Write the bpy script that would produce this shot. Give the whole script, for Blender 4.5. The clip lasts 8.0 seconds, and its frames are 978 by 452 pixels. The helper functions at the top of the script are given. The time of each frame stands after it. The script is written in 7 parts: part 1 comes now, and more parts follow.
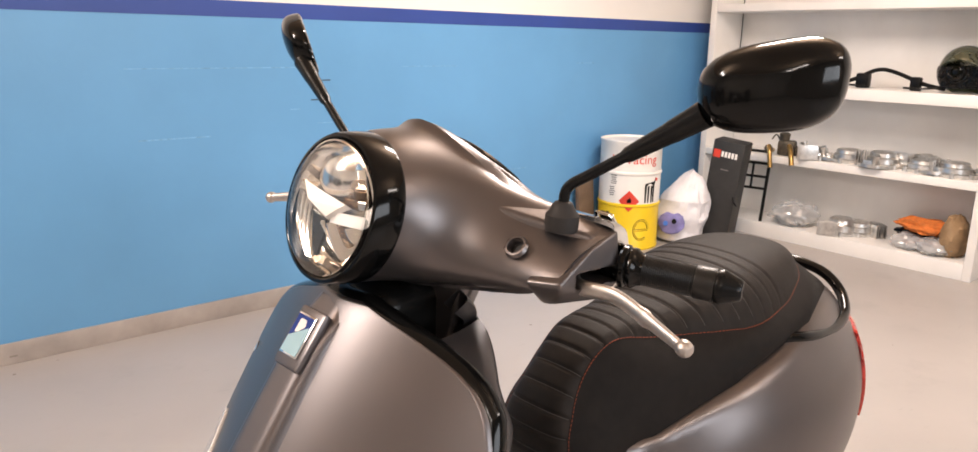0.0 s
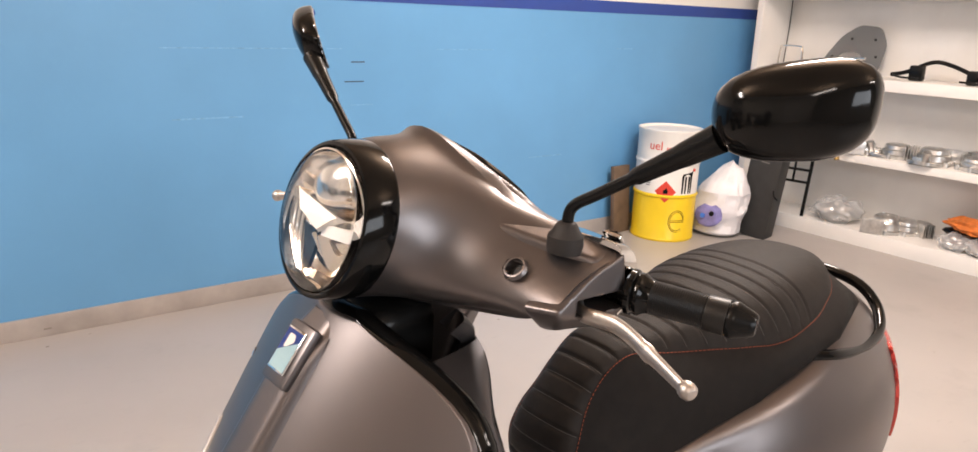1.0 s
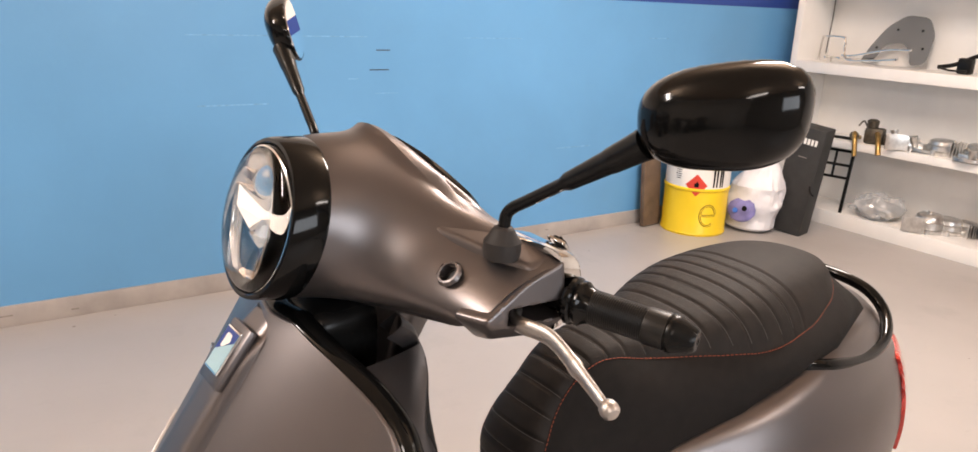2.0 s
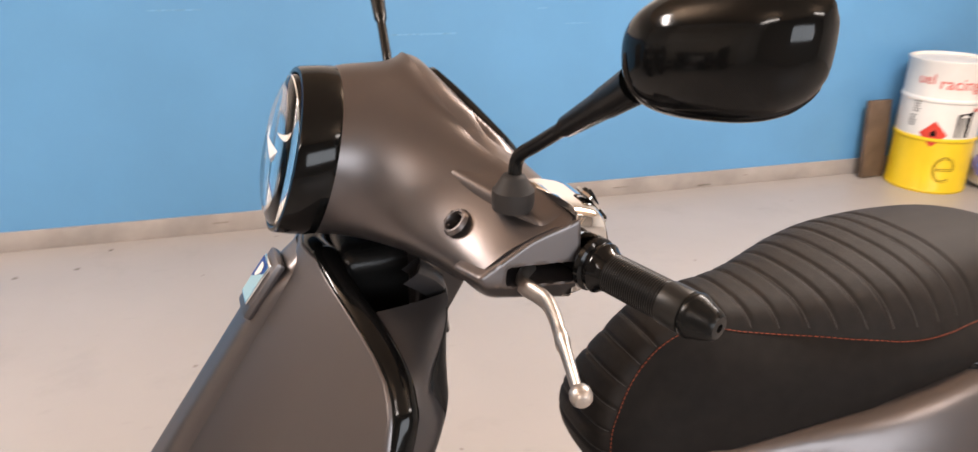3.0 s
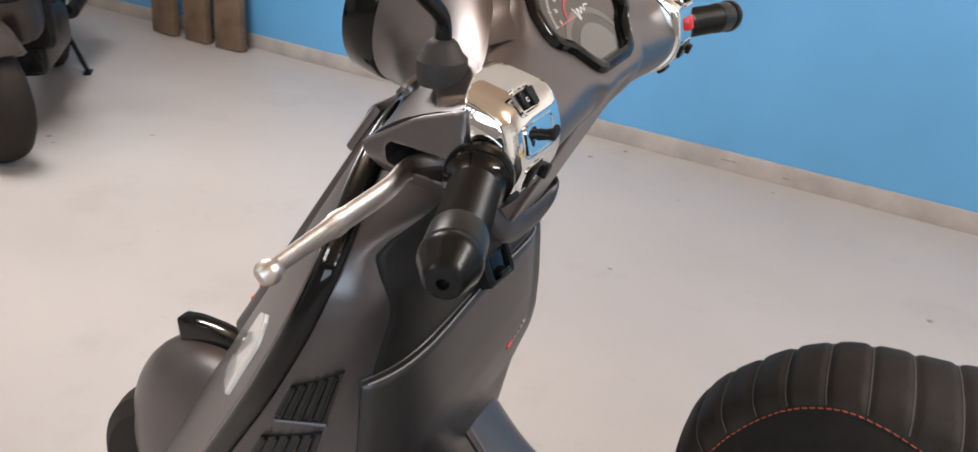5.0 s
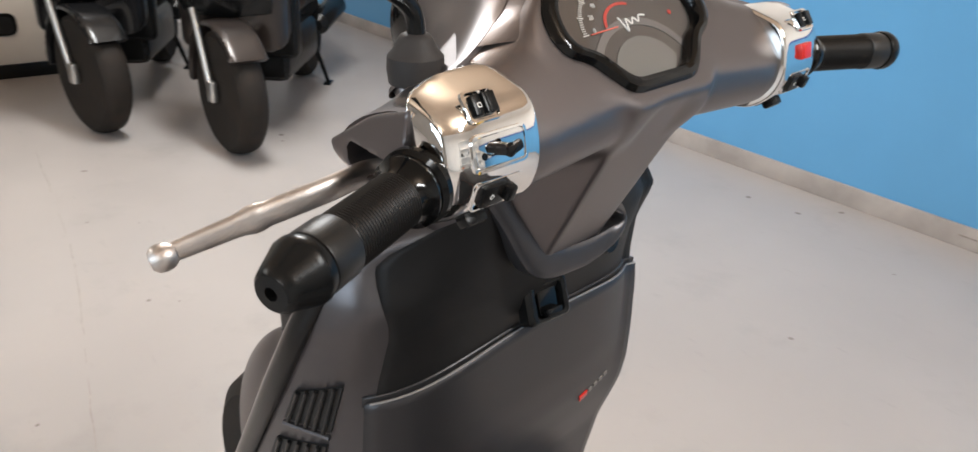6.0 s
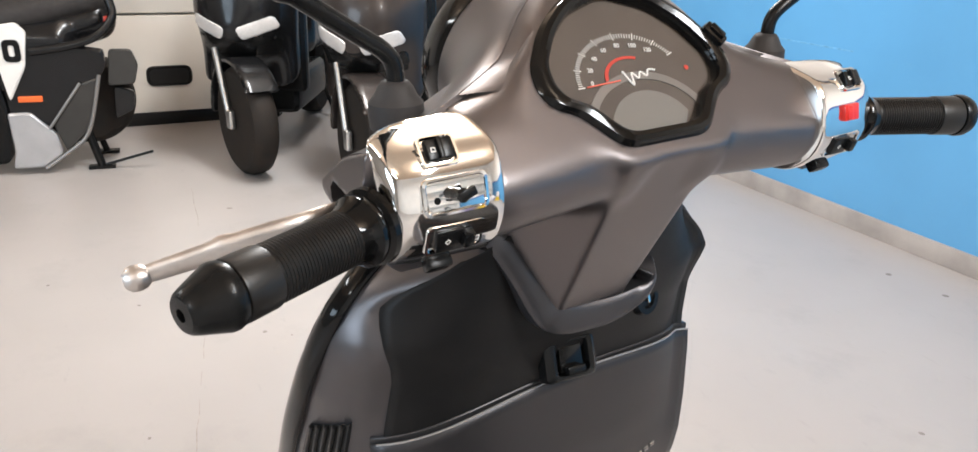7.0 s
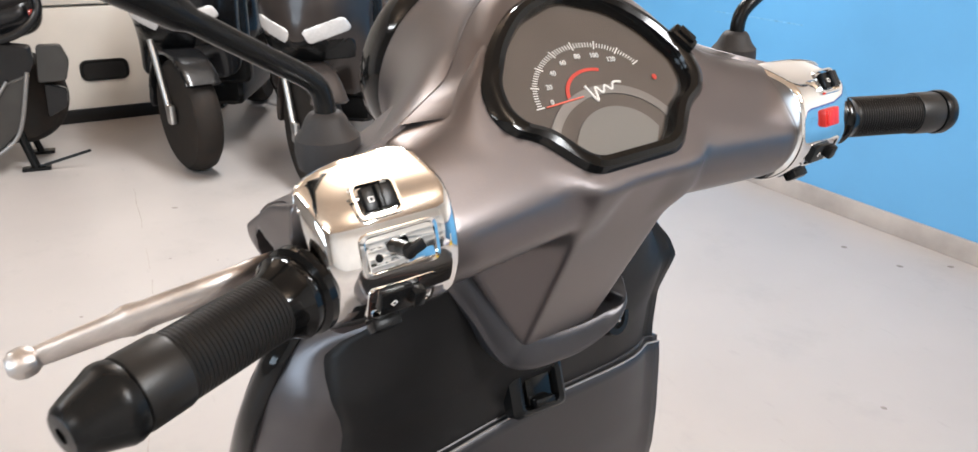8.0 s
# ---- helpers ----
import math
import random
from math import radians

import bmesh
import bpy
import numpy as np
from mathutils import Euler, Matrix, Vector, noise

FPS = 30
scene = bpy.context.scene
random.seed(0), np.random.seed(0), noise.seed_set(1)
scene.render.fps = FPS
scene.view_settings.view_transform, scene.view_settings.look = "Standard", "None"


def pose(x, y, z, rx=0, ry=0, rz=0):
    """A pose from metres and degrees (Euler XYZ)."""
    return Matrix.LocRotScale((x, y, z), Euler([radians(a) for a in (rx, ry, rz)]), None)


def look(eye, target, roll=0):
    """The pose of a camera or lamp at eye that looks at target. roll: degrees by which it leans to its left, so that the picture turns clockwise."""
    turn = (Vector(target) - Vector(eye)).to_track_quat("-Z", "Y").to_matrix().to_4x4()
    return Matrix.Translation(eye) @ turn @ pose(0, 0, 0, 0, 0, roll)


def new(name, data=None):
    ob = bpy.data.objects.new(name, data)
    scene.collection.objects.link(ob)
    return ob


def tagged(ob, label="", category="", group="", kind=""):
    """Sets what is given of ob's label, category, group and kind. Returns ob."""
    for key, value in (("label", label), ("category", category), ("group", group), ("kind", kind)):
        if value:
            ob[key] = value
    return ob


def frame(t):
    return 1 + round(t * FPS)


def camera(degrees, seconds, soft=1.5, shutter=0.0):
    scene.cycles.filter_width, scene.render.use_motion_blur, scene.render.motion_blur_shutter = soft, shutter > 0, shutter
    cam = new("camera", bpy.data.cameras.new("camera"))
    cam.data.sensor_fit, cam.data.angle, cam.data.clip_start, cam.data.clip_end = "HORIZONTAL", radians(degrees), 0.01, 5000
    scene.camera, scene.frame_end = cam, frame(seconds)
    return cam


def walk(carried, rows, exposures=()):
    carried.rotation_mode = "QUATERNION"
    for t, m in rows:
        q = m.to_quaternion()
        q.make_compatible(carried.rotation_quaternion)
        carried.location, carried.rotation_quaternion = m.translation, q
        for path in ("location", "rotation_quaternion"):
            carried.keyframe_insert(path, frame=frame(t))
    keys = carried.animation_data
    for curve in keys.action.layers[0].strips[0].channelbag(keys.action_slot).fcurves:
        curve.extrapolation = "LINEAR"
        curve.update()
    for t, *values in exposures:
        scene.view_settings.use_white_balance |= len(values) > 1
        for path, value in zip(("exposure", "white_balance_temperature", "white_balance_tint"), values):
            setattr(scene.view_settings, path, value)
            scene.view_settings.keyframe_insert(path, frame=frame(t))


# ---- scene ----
cam = camera(65.9, 8.0, shutter=0.3)
PATH = [
    (0, (-0.641, -0.717, 1.254), (0.616, 0.764, 0.777), 1.0),
    (0.5, (-0.609, -0.719, 1.275), (0.608, 0.789, 0.78), 1.4),
    (1, (-0.579, -0.7, 1.28), (0.591, 0.833, 0.749), 2.1),
    (1.5, (-0.539, -0.699, 1.288), (0.618, 0.835, 0.733), 1.9),
    (1.7, (-0.515, -0.711, 1.289), (0.605, 0.851, 0.734), 1.9),
    (2.8, (-0.35, -0.755, 1.294), (0.391, 0.97, 0.605), 1.7),
    (3, (-0.293, -0.743, 1.284), (0.245, 1.033, 0.538), 0.7),
    (3.5, (-0.148, -0.727, 1.279), (0.146, 1.066, 0.442), 1.9),
    (4, (-0.027, -0.697, 1.259), (-0.175, 1.095, 0.382), 1.4),
    (4.5, (0.1, -0.675, 1.23), (-0.53, 0.991, 0.321), 4.6),
    (4.7, (0.136, -0.651, 1.224), (-0.623, 0.957, 0.308), 4.0),
    (5.8, (0.241, -0.48, 1.195), (-1.038, 0.791, 0.33), 4.4),
    (6, (0.261, -0.455, 1.19), (-1.115, 0.716, 0.331), 3.4),
    (6.5, (0.311, -0.399, 1.18), (-1.234, 0.56, 0.347), 3.8),
    (7, (0.319, -0.37, 1.189), (-1.312, 0.521, 0.451), 2.4),
    (7.5, (0.296, -0.362, 1.192), (-1.319, 0.558, 0.453), 1.8),
    (8, (0.26, -0.335, 1.201), (-1.297, 0.644, 0.416), 1.3),
]
walk(cam, [(t, look(e, a, r)) for t, e, a, r in PATH], [(0, -0.01, 7150, 14), (1.5, 0.00, 7150, 14), (3.5, 0.10, 6950, 12), (4.5, -0.02, 6350, 8), (6.0, -0.07, 6150, 4), (6.5, 0.17, 6050, 3), (7.0, 0.24, 6050, 4), (8, 0.32, 6050, 5)])

# ---- world and lights ----
world = bpy.data.worlds.new("world")
scene.world = world
world.use_nodes = True
world.node_tree.nodes["Background"].inputs[0].default_value = (0.9, 0.95, 1.0, 1)
world.node_tree.nodes["Background"].inputs[1].default_value = 0.3
scene.view_settings.exposure = 0.0
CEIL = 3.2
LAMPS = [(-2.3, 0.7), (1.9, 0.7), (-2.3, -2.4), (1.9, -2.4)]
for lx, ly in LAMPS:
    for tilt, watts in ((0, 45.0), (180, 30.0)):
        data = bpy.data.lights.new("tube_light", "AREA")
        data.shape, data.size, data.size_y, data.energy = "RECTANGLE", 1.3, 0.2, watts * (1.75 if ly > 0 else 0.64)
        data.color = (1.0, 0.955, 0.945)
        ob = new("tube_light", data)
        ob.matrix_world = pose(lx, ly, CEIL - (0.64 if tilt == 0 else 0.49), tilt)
# daylight through the window behind the camera
WINDOW = (-1.0, 2.1, 0.95, 2.25)
data = bpy.data.lights.new("window_daylight", "AREA")
data.shape, data.size, data.size_y, data.energy, data.color = "RECTANGLE", 3.1, 1.2, 84.0, (0.78, 0.88, 1.0)
ob = new("window_daylight", data)
ob.matrix_world = pose((WINDOW[0] + WINDOW[1]) / 2, -4.19, (WINDOW[2] + WINDOW[3]) / 2, 90, 0, 0)
# ---- materials ----
def mat(name, color, rough=0.5, metal=0.0, var=0.0, scale=8.0, bump=0.0, bscale=120.0, coat=0.0, color2=None, rvar=0.0, spec=0.5):
    """Principled surface with broad colour variation, fine bump and roughness wear."""
    m = bpy.data.materials.new(name)
    m.use_nodes = True
    nt = m.node_tree
    b = nt.nodes["Principled BSDF"]
    b.inputs["Base Color"].default_value = (*color, 1)
    b.inputs["Roughness"].default_value = rough
    b.inputs["Metallic"].default_value = metal
    b.inputs["Coat Weight"].default_value = coat
    b.inputs["Coat Roughness"].default_value = 0.06
    b.inputs["Specular IOR Level"].default_value = spec
    tc = nt.nodes.new("ShaderNodeTexCoord")
    if var or color2:
        n = nt.nodes.new("ShaderNodeTexNoise")
        n.inputs["Scale"].default_value, n.inputs["Detail"].default_value = scale, 6
        nt.links.new(tc.outputs["Object"], n.inputs["Vector"])
        r = nt.nodes.new("ShaderNodeValToRGB")
        lo = color2 or tuple(c * (1 - var) for c in color)
        hi = tuple(min(1, c * (1 + var)) for c in color)
        r.color_ramp.elements[0].position, r.color_ramp.elements[1].position = 0.3, 0.7
        r.color_ramp.elements[0].color, r.color_ramp.elements[1].color = (*lo, 1), (*hi, 1)
        nt.links.new(n.outputs["Fac"], r.inputs["Fac"])
        nt.links.new(r.outputs["Color"], b.inputs["Base Color"])
    if rvar:
        n = nt.nodes.new("ShaderNodeTexNoise")
        n.inputs["Scale"].default_value, n.inputs["Detail"].default_value = scale * 2.3, 5
        nt.links.new(tc.outputs["Object"], n.inputs["Vector"])
        r = nt.nodes.new("ShaderNodeMapRange")
        r.inputs["To Min"].default_value, r.inputs["To Max"].default_value = rough - rvar, rough + rvar
        nt.links.new(n.outputs["Fac"], r.inputs["Value"])
        nt.links.new(r.outputs["Result"], b.inputs["Roughness"])
    if bump:
        n = nt.nodes.new("ShaderNodeTexNoise")
        n.inputs["Scale"].default_value, n.inputs["Detail"].default_value = bscale, 3
        nt.links.new(tc.outputs["Object"], n.inputs["Vector"])
        bp = nt.nodes.new("ShaderNodeBump")
        bp.inputs["Strength"].default_value, bp.inputs["Distance"].default_value = bump, 0.002
        nt.links.new(n.outputs["Fac"], bp.inputs["Height"])
        nt.links.new(bp.outputs["Normal"], b.inputs["Normal"])
    return m


def glow(name, color, strength):
    m = bpy.data.materials.new(name)
    m.use_nodes = True
    b = m.node_tree.nodes["Principled BSDF"]
    b.inputs["Base Color"].default_value = (*color, 1)
    b.inputs["Emission Color"].default_value = (*color, 1)
    b.inputs["Emission Strength"].default_value = strength
    return m


def clear(name, color=(1, 1, 1), rough=0.0, ior=1.45, alpha=None):
    m = bpy.data.materials.new(name)
    m.use_nodes = True
    b = m.node_tree.nodes["Principled BSDF"]
    b.inputs["Base Color"].default_value = (*color, 1)
    b.inputs["Roughness"].default_value = rough
    b.inputs["IOR"].default_value = ior
    b.inputs["Transmission Weight"].default_value = 1.0
    if alpha is not None:
        b.inputs["Transmission Weight"].default_value = 0.0
        b.inputs["Alpha"].default_value = alpha
    return m


def sheet_glass(name, ior):
    """A thin clear pane: see-through, with the gloss of glass."""
    m = bpy.data.materials.new(name)
    m.use_nodes = True
    nt = m.node_tree
    nt.nodes.remove(nt.nodes["Principled BSDF"])
    clear_part, gloss, mix, fres = (nt.nodes.new(k) for k in ("ShaderNodeBsdfTransparent", "ShaderNodeBsdfGlossy", "ShaderNodeMixShader", "ShaderNodeFresnel"))
    gloss.inputs["Roughness"].default_value, fres.inputs["IOR"].default_value = 0.03, ior
    nt.links.new(fres.outputs["Fac"], mix.inputs["Fac"])
    nt.links.new(clear_part.outputs["BSDF"], mix.inputs[1])
    nt.links.new(gloss.outputs["BSDF"], mix.inputs[2])
    nt.links.new(mix.outputs["Shader"], nt.nodes["Material Output"].inputs["Surface"])
    return m


M_PAINT = mat("matt_grey_paint", (0.160, 0.144, 0.143), 0.345, 0.87, 0.04, 5, 0.03, 900, spec=0.7)
M_BLACKPAINT = mat("gloss_black_plastic", (0.004, 0.004, 0.004), 0.1, 0, 0.2, 20, spec=0.26)
M_PLASTIC = mat("black_textured_plastic", (0.009, 0.0086, 0.0086), 0.48, 0, 0.15, 30, 0.12, 1400, spec=0.18)
M_SATIN = mat("satin_black_plastic", (0.007, 0.007, 0.007), 0.26, 0, 0.15, 30, 0.05, 900, spec=0.2)
M_RUBBER = mat("grip_rubber", (0.0065, 0.006, 0.0056), 0.36, 0, 0.2, 40, 0.08, 800, spec=0.28)
M_BAND = mat("satin_grey_band", (0.013, 0.012, 0.011), 0.38, 0, 0.15, 30, 0.05, 900, spec=0.35)
M_BOOT = mat("grey_rubber", (0.03, 0.027, 0.026), 0.6, 0, 0.15, 40, 0.1, 700, spec=0.3)
M_CHROME = mat("chrome", (0.86, 0.85, 0.83), 0.06, 1.0, rvar=0.03, scale=30)
M_ALU = mat("cast_aluminium", (0.56, 0.52, 0.49), 0.42, 1.0, 0.12, 60, 0.12, 500, rvar=0.1)
M_VINYL = mat("black_seat_vinyl", (0.0175, 0.0140, 0.0121), 0.58, 0, 0.18, 60, 0.35, 900, spec=0.18)
M_VINYL2 = mat("seat_side_vinyl", (0.0115, 0.0096, 0.0088), 0.65, 0, 0.18, 60, 0.35, 1100, spec=0.15)
M_THREAD = mat("orange_thread", (0.34, 0.07, 0.03), 0.7, 0, 0.2, 300)
M_SEAM = mat("grey_seam_thread", (0.075, 0.068, 0.064), 0.7, 0, 0.2, 300)
M_REFLECTOR = mat("bright_reflector", (0.93, 0.88, 0.82), 0.16, 1.0)
# reflector metal with the brown reflection of dark surroundings put into its colour
M_DARKREFLECT = mat("facet_with_dark_reflection", (0.34, 0.26, 0.20), 0.2, 1.0)
M_WEDGE = mat("pale_matt_silver", (0.80, 0.74, 0.68), 0.4, 0.3)
M_LENS = clear("clear_lens", (0.97, 0.98, 0.98), 0.0, 1.3)
M_WHITE = mat("white_wall_paint", (0.78, 0.76, 0.73), 0.6, 0, 0.05, 1.5, 0.15, 90)
M_STRIPE = mat("dark_blue_paint", (0.022, 0.06, 0.28), 0.4, 0, 0.08, 3, 0.1, 120)
M_SKIRT = mat("grey_skirting_paint", (0.36, 0.33, 0.31), 0.5, 0, 0.2, 6, 0.2, 90)
M_SHELF = mat("white_shelf_board", (0.8, 0.78, 0.75), 0.45, 0, 0.04, 5, 0.05, 150)
M_ORANGE = mat("orange_plastic", (0.80, 0.15, 0.03), 0.35, 0, 0.1, 50)
M_RED = mat("red_plastic", (0.62, 0.02, 0.012), 0.3, 0, 0.1, 50)
M_MARK = mat("white_marking", (0.85, 0.83, 0.8), 0.5)
M_TYRE = mat("tyre_rubber", (0.010, 0.009, 0.008), 0.75, 0, 0.35, 12, 0.3, 150, color2=(0.022, 0.016, 0.012), spec=0.25)
M_MIRROR = mat("mirror_glass", (0.92, 0.93, 0.94), 0.02, 1.0)
# dial colour raised to carry the ceiling's reflection in the glass
M_DIAL = mat("dial_with_glass_sheen", (0.105, 0.088, 0.076), 0.55, 0, 0.1, 30, spec=0.2)
M_GREYTRIM = mat("silver_grey_trim", (0.24, 0.225, 0.21), 0.4, 0.5)
# display colour likewise includes the sheen of the glass above it
M_DISPLAY = mat("display_with_glass_sheen", (0.20, 0.19, 0.175), 0.35, spec=0.3)
M_GLOWMARK = mat("white_dial_print", (0.9, 0.88, 0.84), 0.5)
M_REDMARK = mat("red_dial_print", (0.6, 0.05, 0.03), 0.5)
M_NEEDLE = mat("needle_red", (0.85, 0.15, 0.09), 0.5)
M_DIALGLASS = sheet_glass("dial_glass", 1.6)
# pale colour for the lit upper edge of the glovebox door
M_EDGEGLINT = mat("door_edge_glint", (0.42, 0.40, 0.39), 0.35, 0.7)
M_VENT = mat("vent_black", (0.006, 0.006, 0.006), 0.5)
M_GLOVE = mat("dark_grey_satin_paint", (0.046, 0.044, 0.046), 0.38, 0.6, 0.05, 8, 0.04, 900)
M_INNER = mat("dark_grey_metallic_paint", (0.102, 0.096, 0.100), 0.36, 0.8, 0.05, 6, 0.03, 900)
M_COLLAR = mat("dark_satin_metallic_paint", (0.075, 0.072, 0.076), 0.36, 0.75, 0.05, 8, 0.04, 900)
M_BADGELIGHT = mat("pale_blue_enamel", (0.35, 0.55, 0.62), 0.25)
M_BADGEBLUE = mat("dark_blue_enamel", (0.012, 0.04, 0.22), 0.2)
M_INDICATOR = mat("pale_indicator_lens", (0.62, 0.60, 0.58), 0.18, 0.0, 0.06, 80, 0.3, 400, coat=1.0)
M_TAIL = mat("red_lens", (0.5, 0.03, 0.02), 0.12, coat=1.0)
M_CAST = mat("raw_cast_aluminium", (0.66, 0.65, 0.63), 0.3, 0.95, 0.2, 40, 0.3, 300)
M_BRASS = mat("tarnished_brass", (0.40, 0.27, 0.12), 0.34, 0.95, 0.25, 40, 0.1, 300)
M_OLDMETAL = mat("dark_oxidised_metal", (0.1, 0.085, 0.065), 0.45, 0.7, 0.3, 40, 0.3, 200)
M_BRASS = mat("brass_pipe", (0.45, 0.28, 0.1), 0.3, 0.9, 0.2, 30)
M_SMOKE = clear("smoked_plastic", (0.16, 0.165, 0.17), 0.08, 1.4, 0.72)
M_OLIVE = mat("olive_gloss_paint", (0.07, 0.075, 0.045), 0.12, 0.3, 0.1, 10, coat=1.0)
M_FILM = clear("plastic_film", (0.85, 0.86, 0.87), 0.25, 1.3, 0.3)
M_ORANGECLOTH = mat("orange_cloth", (0.6, 0.16, 0.03), 0.8, 0, 0.3, 25, 0.5, 120)
M_CARDBOARD = mat("brown_paper", (0.3, 0.19, 0.1), 0.75, 0, 0.2, 20, 0.3, 90)
M_YELLOW = mat("yellow_drum_paint", (0.8, 0.55, 0.02), 0.35, 0, 0.06, 8)
M_DRUMWHITE = mat("white_drum_paint", (0.78, 0.76, 0.72), 0.35, 0, 0.06, 8)
M_HAZARD = mat("red_print", (0.65, 0.05, 0.03), 0.45)
M_BLUEBOTTLE = mat("violet_plastic_print", (0.20, 0.19, 0.44), 0.4, 0, 0.3, 14)
M_PRINTBLUE = mat("bright_blue_print", (0.04, 0.16, 0.6), 0.4)
M_SACK = mat("white_plastic_sack", (0.74, 0.73, 0.76), 0.38, 0, 0.12, 9, 0.25, 60)
M_BLACKCARD = mat("black_card", (0.025, 0.025, 0.025), 0.55, 0, 0.2, 15, 0.1, 100)
M_BOARD = mat("worn_brown_board", (0.13, 0.085, 0.055), 0.7, 0, 0.35, 9, 0.4, 60)
M_DOOR = mat("white_door_panel", (0.66, 0.62, 0.56), 0.45, 0, 0.08, 2.0, 0.05, 80)
M_FORK = mat("silver_fork", (0.5, 0.49, 0.475), 0.3, 0.9, 0.05, 20)
M_DARKBODY = mat("black_fairing_paint", (0.008, 0.008, 0.0085), 0.25, 0, 0.2, 8, coat=0.15, spec=0.3)
M_BROWNBODY = mat("brown_black_fairing_paint", (0.035, 0.028, 0.025), 0.3, 0.4, 0.1, 8, coat=0.15)
M_SILVERPLASTIC = mat("silver_plastic", (0.45, 0.45, 0.46), 0.35, 0.4, 0.08, 12)
M_OLIVEGREY = mat("dark_warm_grey_plastic", (0.03, 0.028, 0.025), 0.45, 0, 0.15, 14, 0.1, 200)
M_TUBE = glow("fluorescent_tube", (1.0, 0.93, 0.84), 6.0)
M_SCUFF = mat("pale_scuff", (0.15, 0.365, 0.60), 0.6, 0, 0.2, 40)
M_DARKSCUFF = mat("dark_scuff", (0.03, 0.06, 0.1), 0.6)
M_GRIME = mat("floor_grime", (0.25, 0.225, 0.205), 0.7, 0, 0.3, 30)
M_GREYWALL = mat("grey_wall_paint", (0.3, 0.28, 0.26), 0.6, 0, 0.06, 1.5, 0.15, 90)
M_CEIL = mat("beige_ceiling_paint", (0.60, 0.44, 0.31), 0.7, 0, 0.05, 1.5)
M_JOINT = mat("floor_joint_grey", (0.33, 0.295, 0.265), 0.6, 0, 0.3, 30)

# ---- building helpers ----
def mesh_of(name, verts, faces, smooth=True):
    me = bpy.data.meshes.new(name)
    me.from_pydata([tuple(v) for v in verts], [], [tuple(int(i) for i in f) for f in faces])
    me.validate()
    me.update()
    if smooth:
        me.polygons.foreach_set("use_smooth", [True] * len(me.polygons))
    return me


def sharpen(me, degrees=35):
    """Smooth faces with hard edges where the surface turns sharply."""
    me.polygons.foreach_set("use_smooth", [True] * len(me.polygons))
    me.set_sharp_from_angle(angle=radians(degrees))
    return me


def part(name, geo, material, parent, label="", m=None, smooth=True, sharp=35):
    """One mesh object under a thing or a part. geo is (verts, faces) or a bmesh."""
    if isinstance(geo, tuple):
        me = mesh_of(name, *geo, smooth)
    else:
        me = bpy.data.meshes.new(name)
        geo.to_mesh(me)
        geo.free()
    if smooth and sharp:
        sharpen(me, sharp)
    me.materials.append(material)
    ob = new(name, me)
    ob.parent = parent
    if m is not None:
        ob.matrix_basis = m
    if label:
        tagged(ob, label)
    return ob


def thing(name, label, category, m=None, group="", kind=""):
    ob = new(name)
    ob.empty_display_size = 0.1
    if m is not None:
        ob.matrix_basis = m
    return tagged(ob, label, category, group, kind)


def solid(name, geo, material, label, category="", kind="", m=None, group="", smooth=True, sharp=35):
    ob = part(name, geo, material, None, "", m, smooth, sharp)
    return tagged(ob, label, category, group, kind)


def merge(*geos):
    vs, fs, n = [], [], 0
    for v, f in geos:
        v = np.asarray(v, float).reshape(-1, 3)
        vs.append(v)
        fs += [tuple(int(i) + n for i in q) for q in f]
        n += len(v)
    return np.concatenate(vs), fs


def moved(geo, m):
    v = np.asarray(geo[0], float)
    a = np.array(m)
    return v @ a[:3, :3].T + a[:3, 3], geo[1]


def flipped(geo):
    """The same shape on the other side of the plane y = 0."""
    return np.asarray(geo[0]) * (1, -1, 1), [tuple(reversed(f)) for f in geo[1]]


def slab(c, size, bevel=0.004, m=None, seg=2):
    """A bevelled block with its centre c."""
    bm = bmesh.new()
    bmesh.ops.create_cube(bm, size=1)
    bmesh.ops.scale(bm, vec=size, verts=bm.verts)
    if bevel:
        bmesh.ops.bevel(bm, geom=list(bm.edges), offset=min(bevel, min(size) * 0.45), segments=seg, profile=0.6, affect="EDGES")
    bmesh.ops.translate(bm, vec=c, verts=bm.verts)
    if m is not None:
        bmesh.ops.transform(bm, matrix=m, verts=bm.verts)
    bm.verts.index_update()
    geo = np.array([v.co[:] for v in bm.verts]), [tuple(v.index for v in f.verts) for f in bm.faces]
    bm.free()
    return geo


def spline(points, n):
    """n points along a smooth curve through the given ones."""
    p = np.asarray(points, float)
    k = len(p) - 1
    out = []
    for t in np.linspace(0, k, n):
        i = min(int(t), k - 1)
        u = t - i
        a, b, c, d = p[max(i - 1, 0)], p[i], p[i + 1], p[min(i + 2, k)]
        out.append(0.5 * (2 * b + (c - a) * u + (2 * a - 5 * b + 4 * c - d) * u * u + (3 * b - a - 3 * c + d) * u**3))
    return np.array(out)


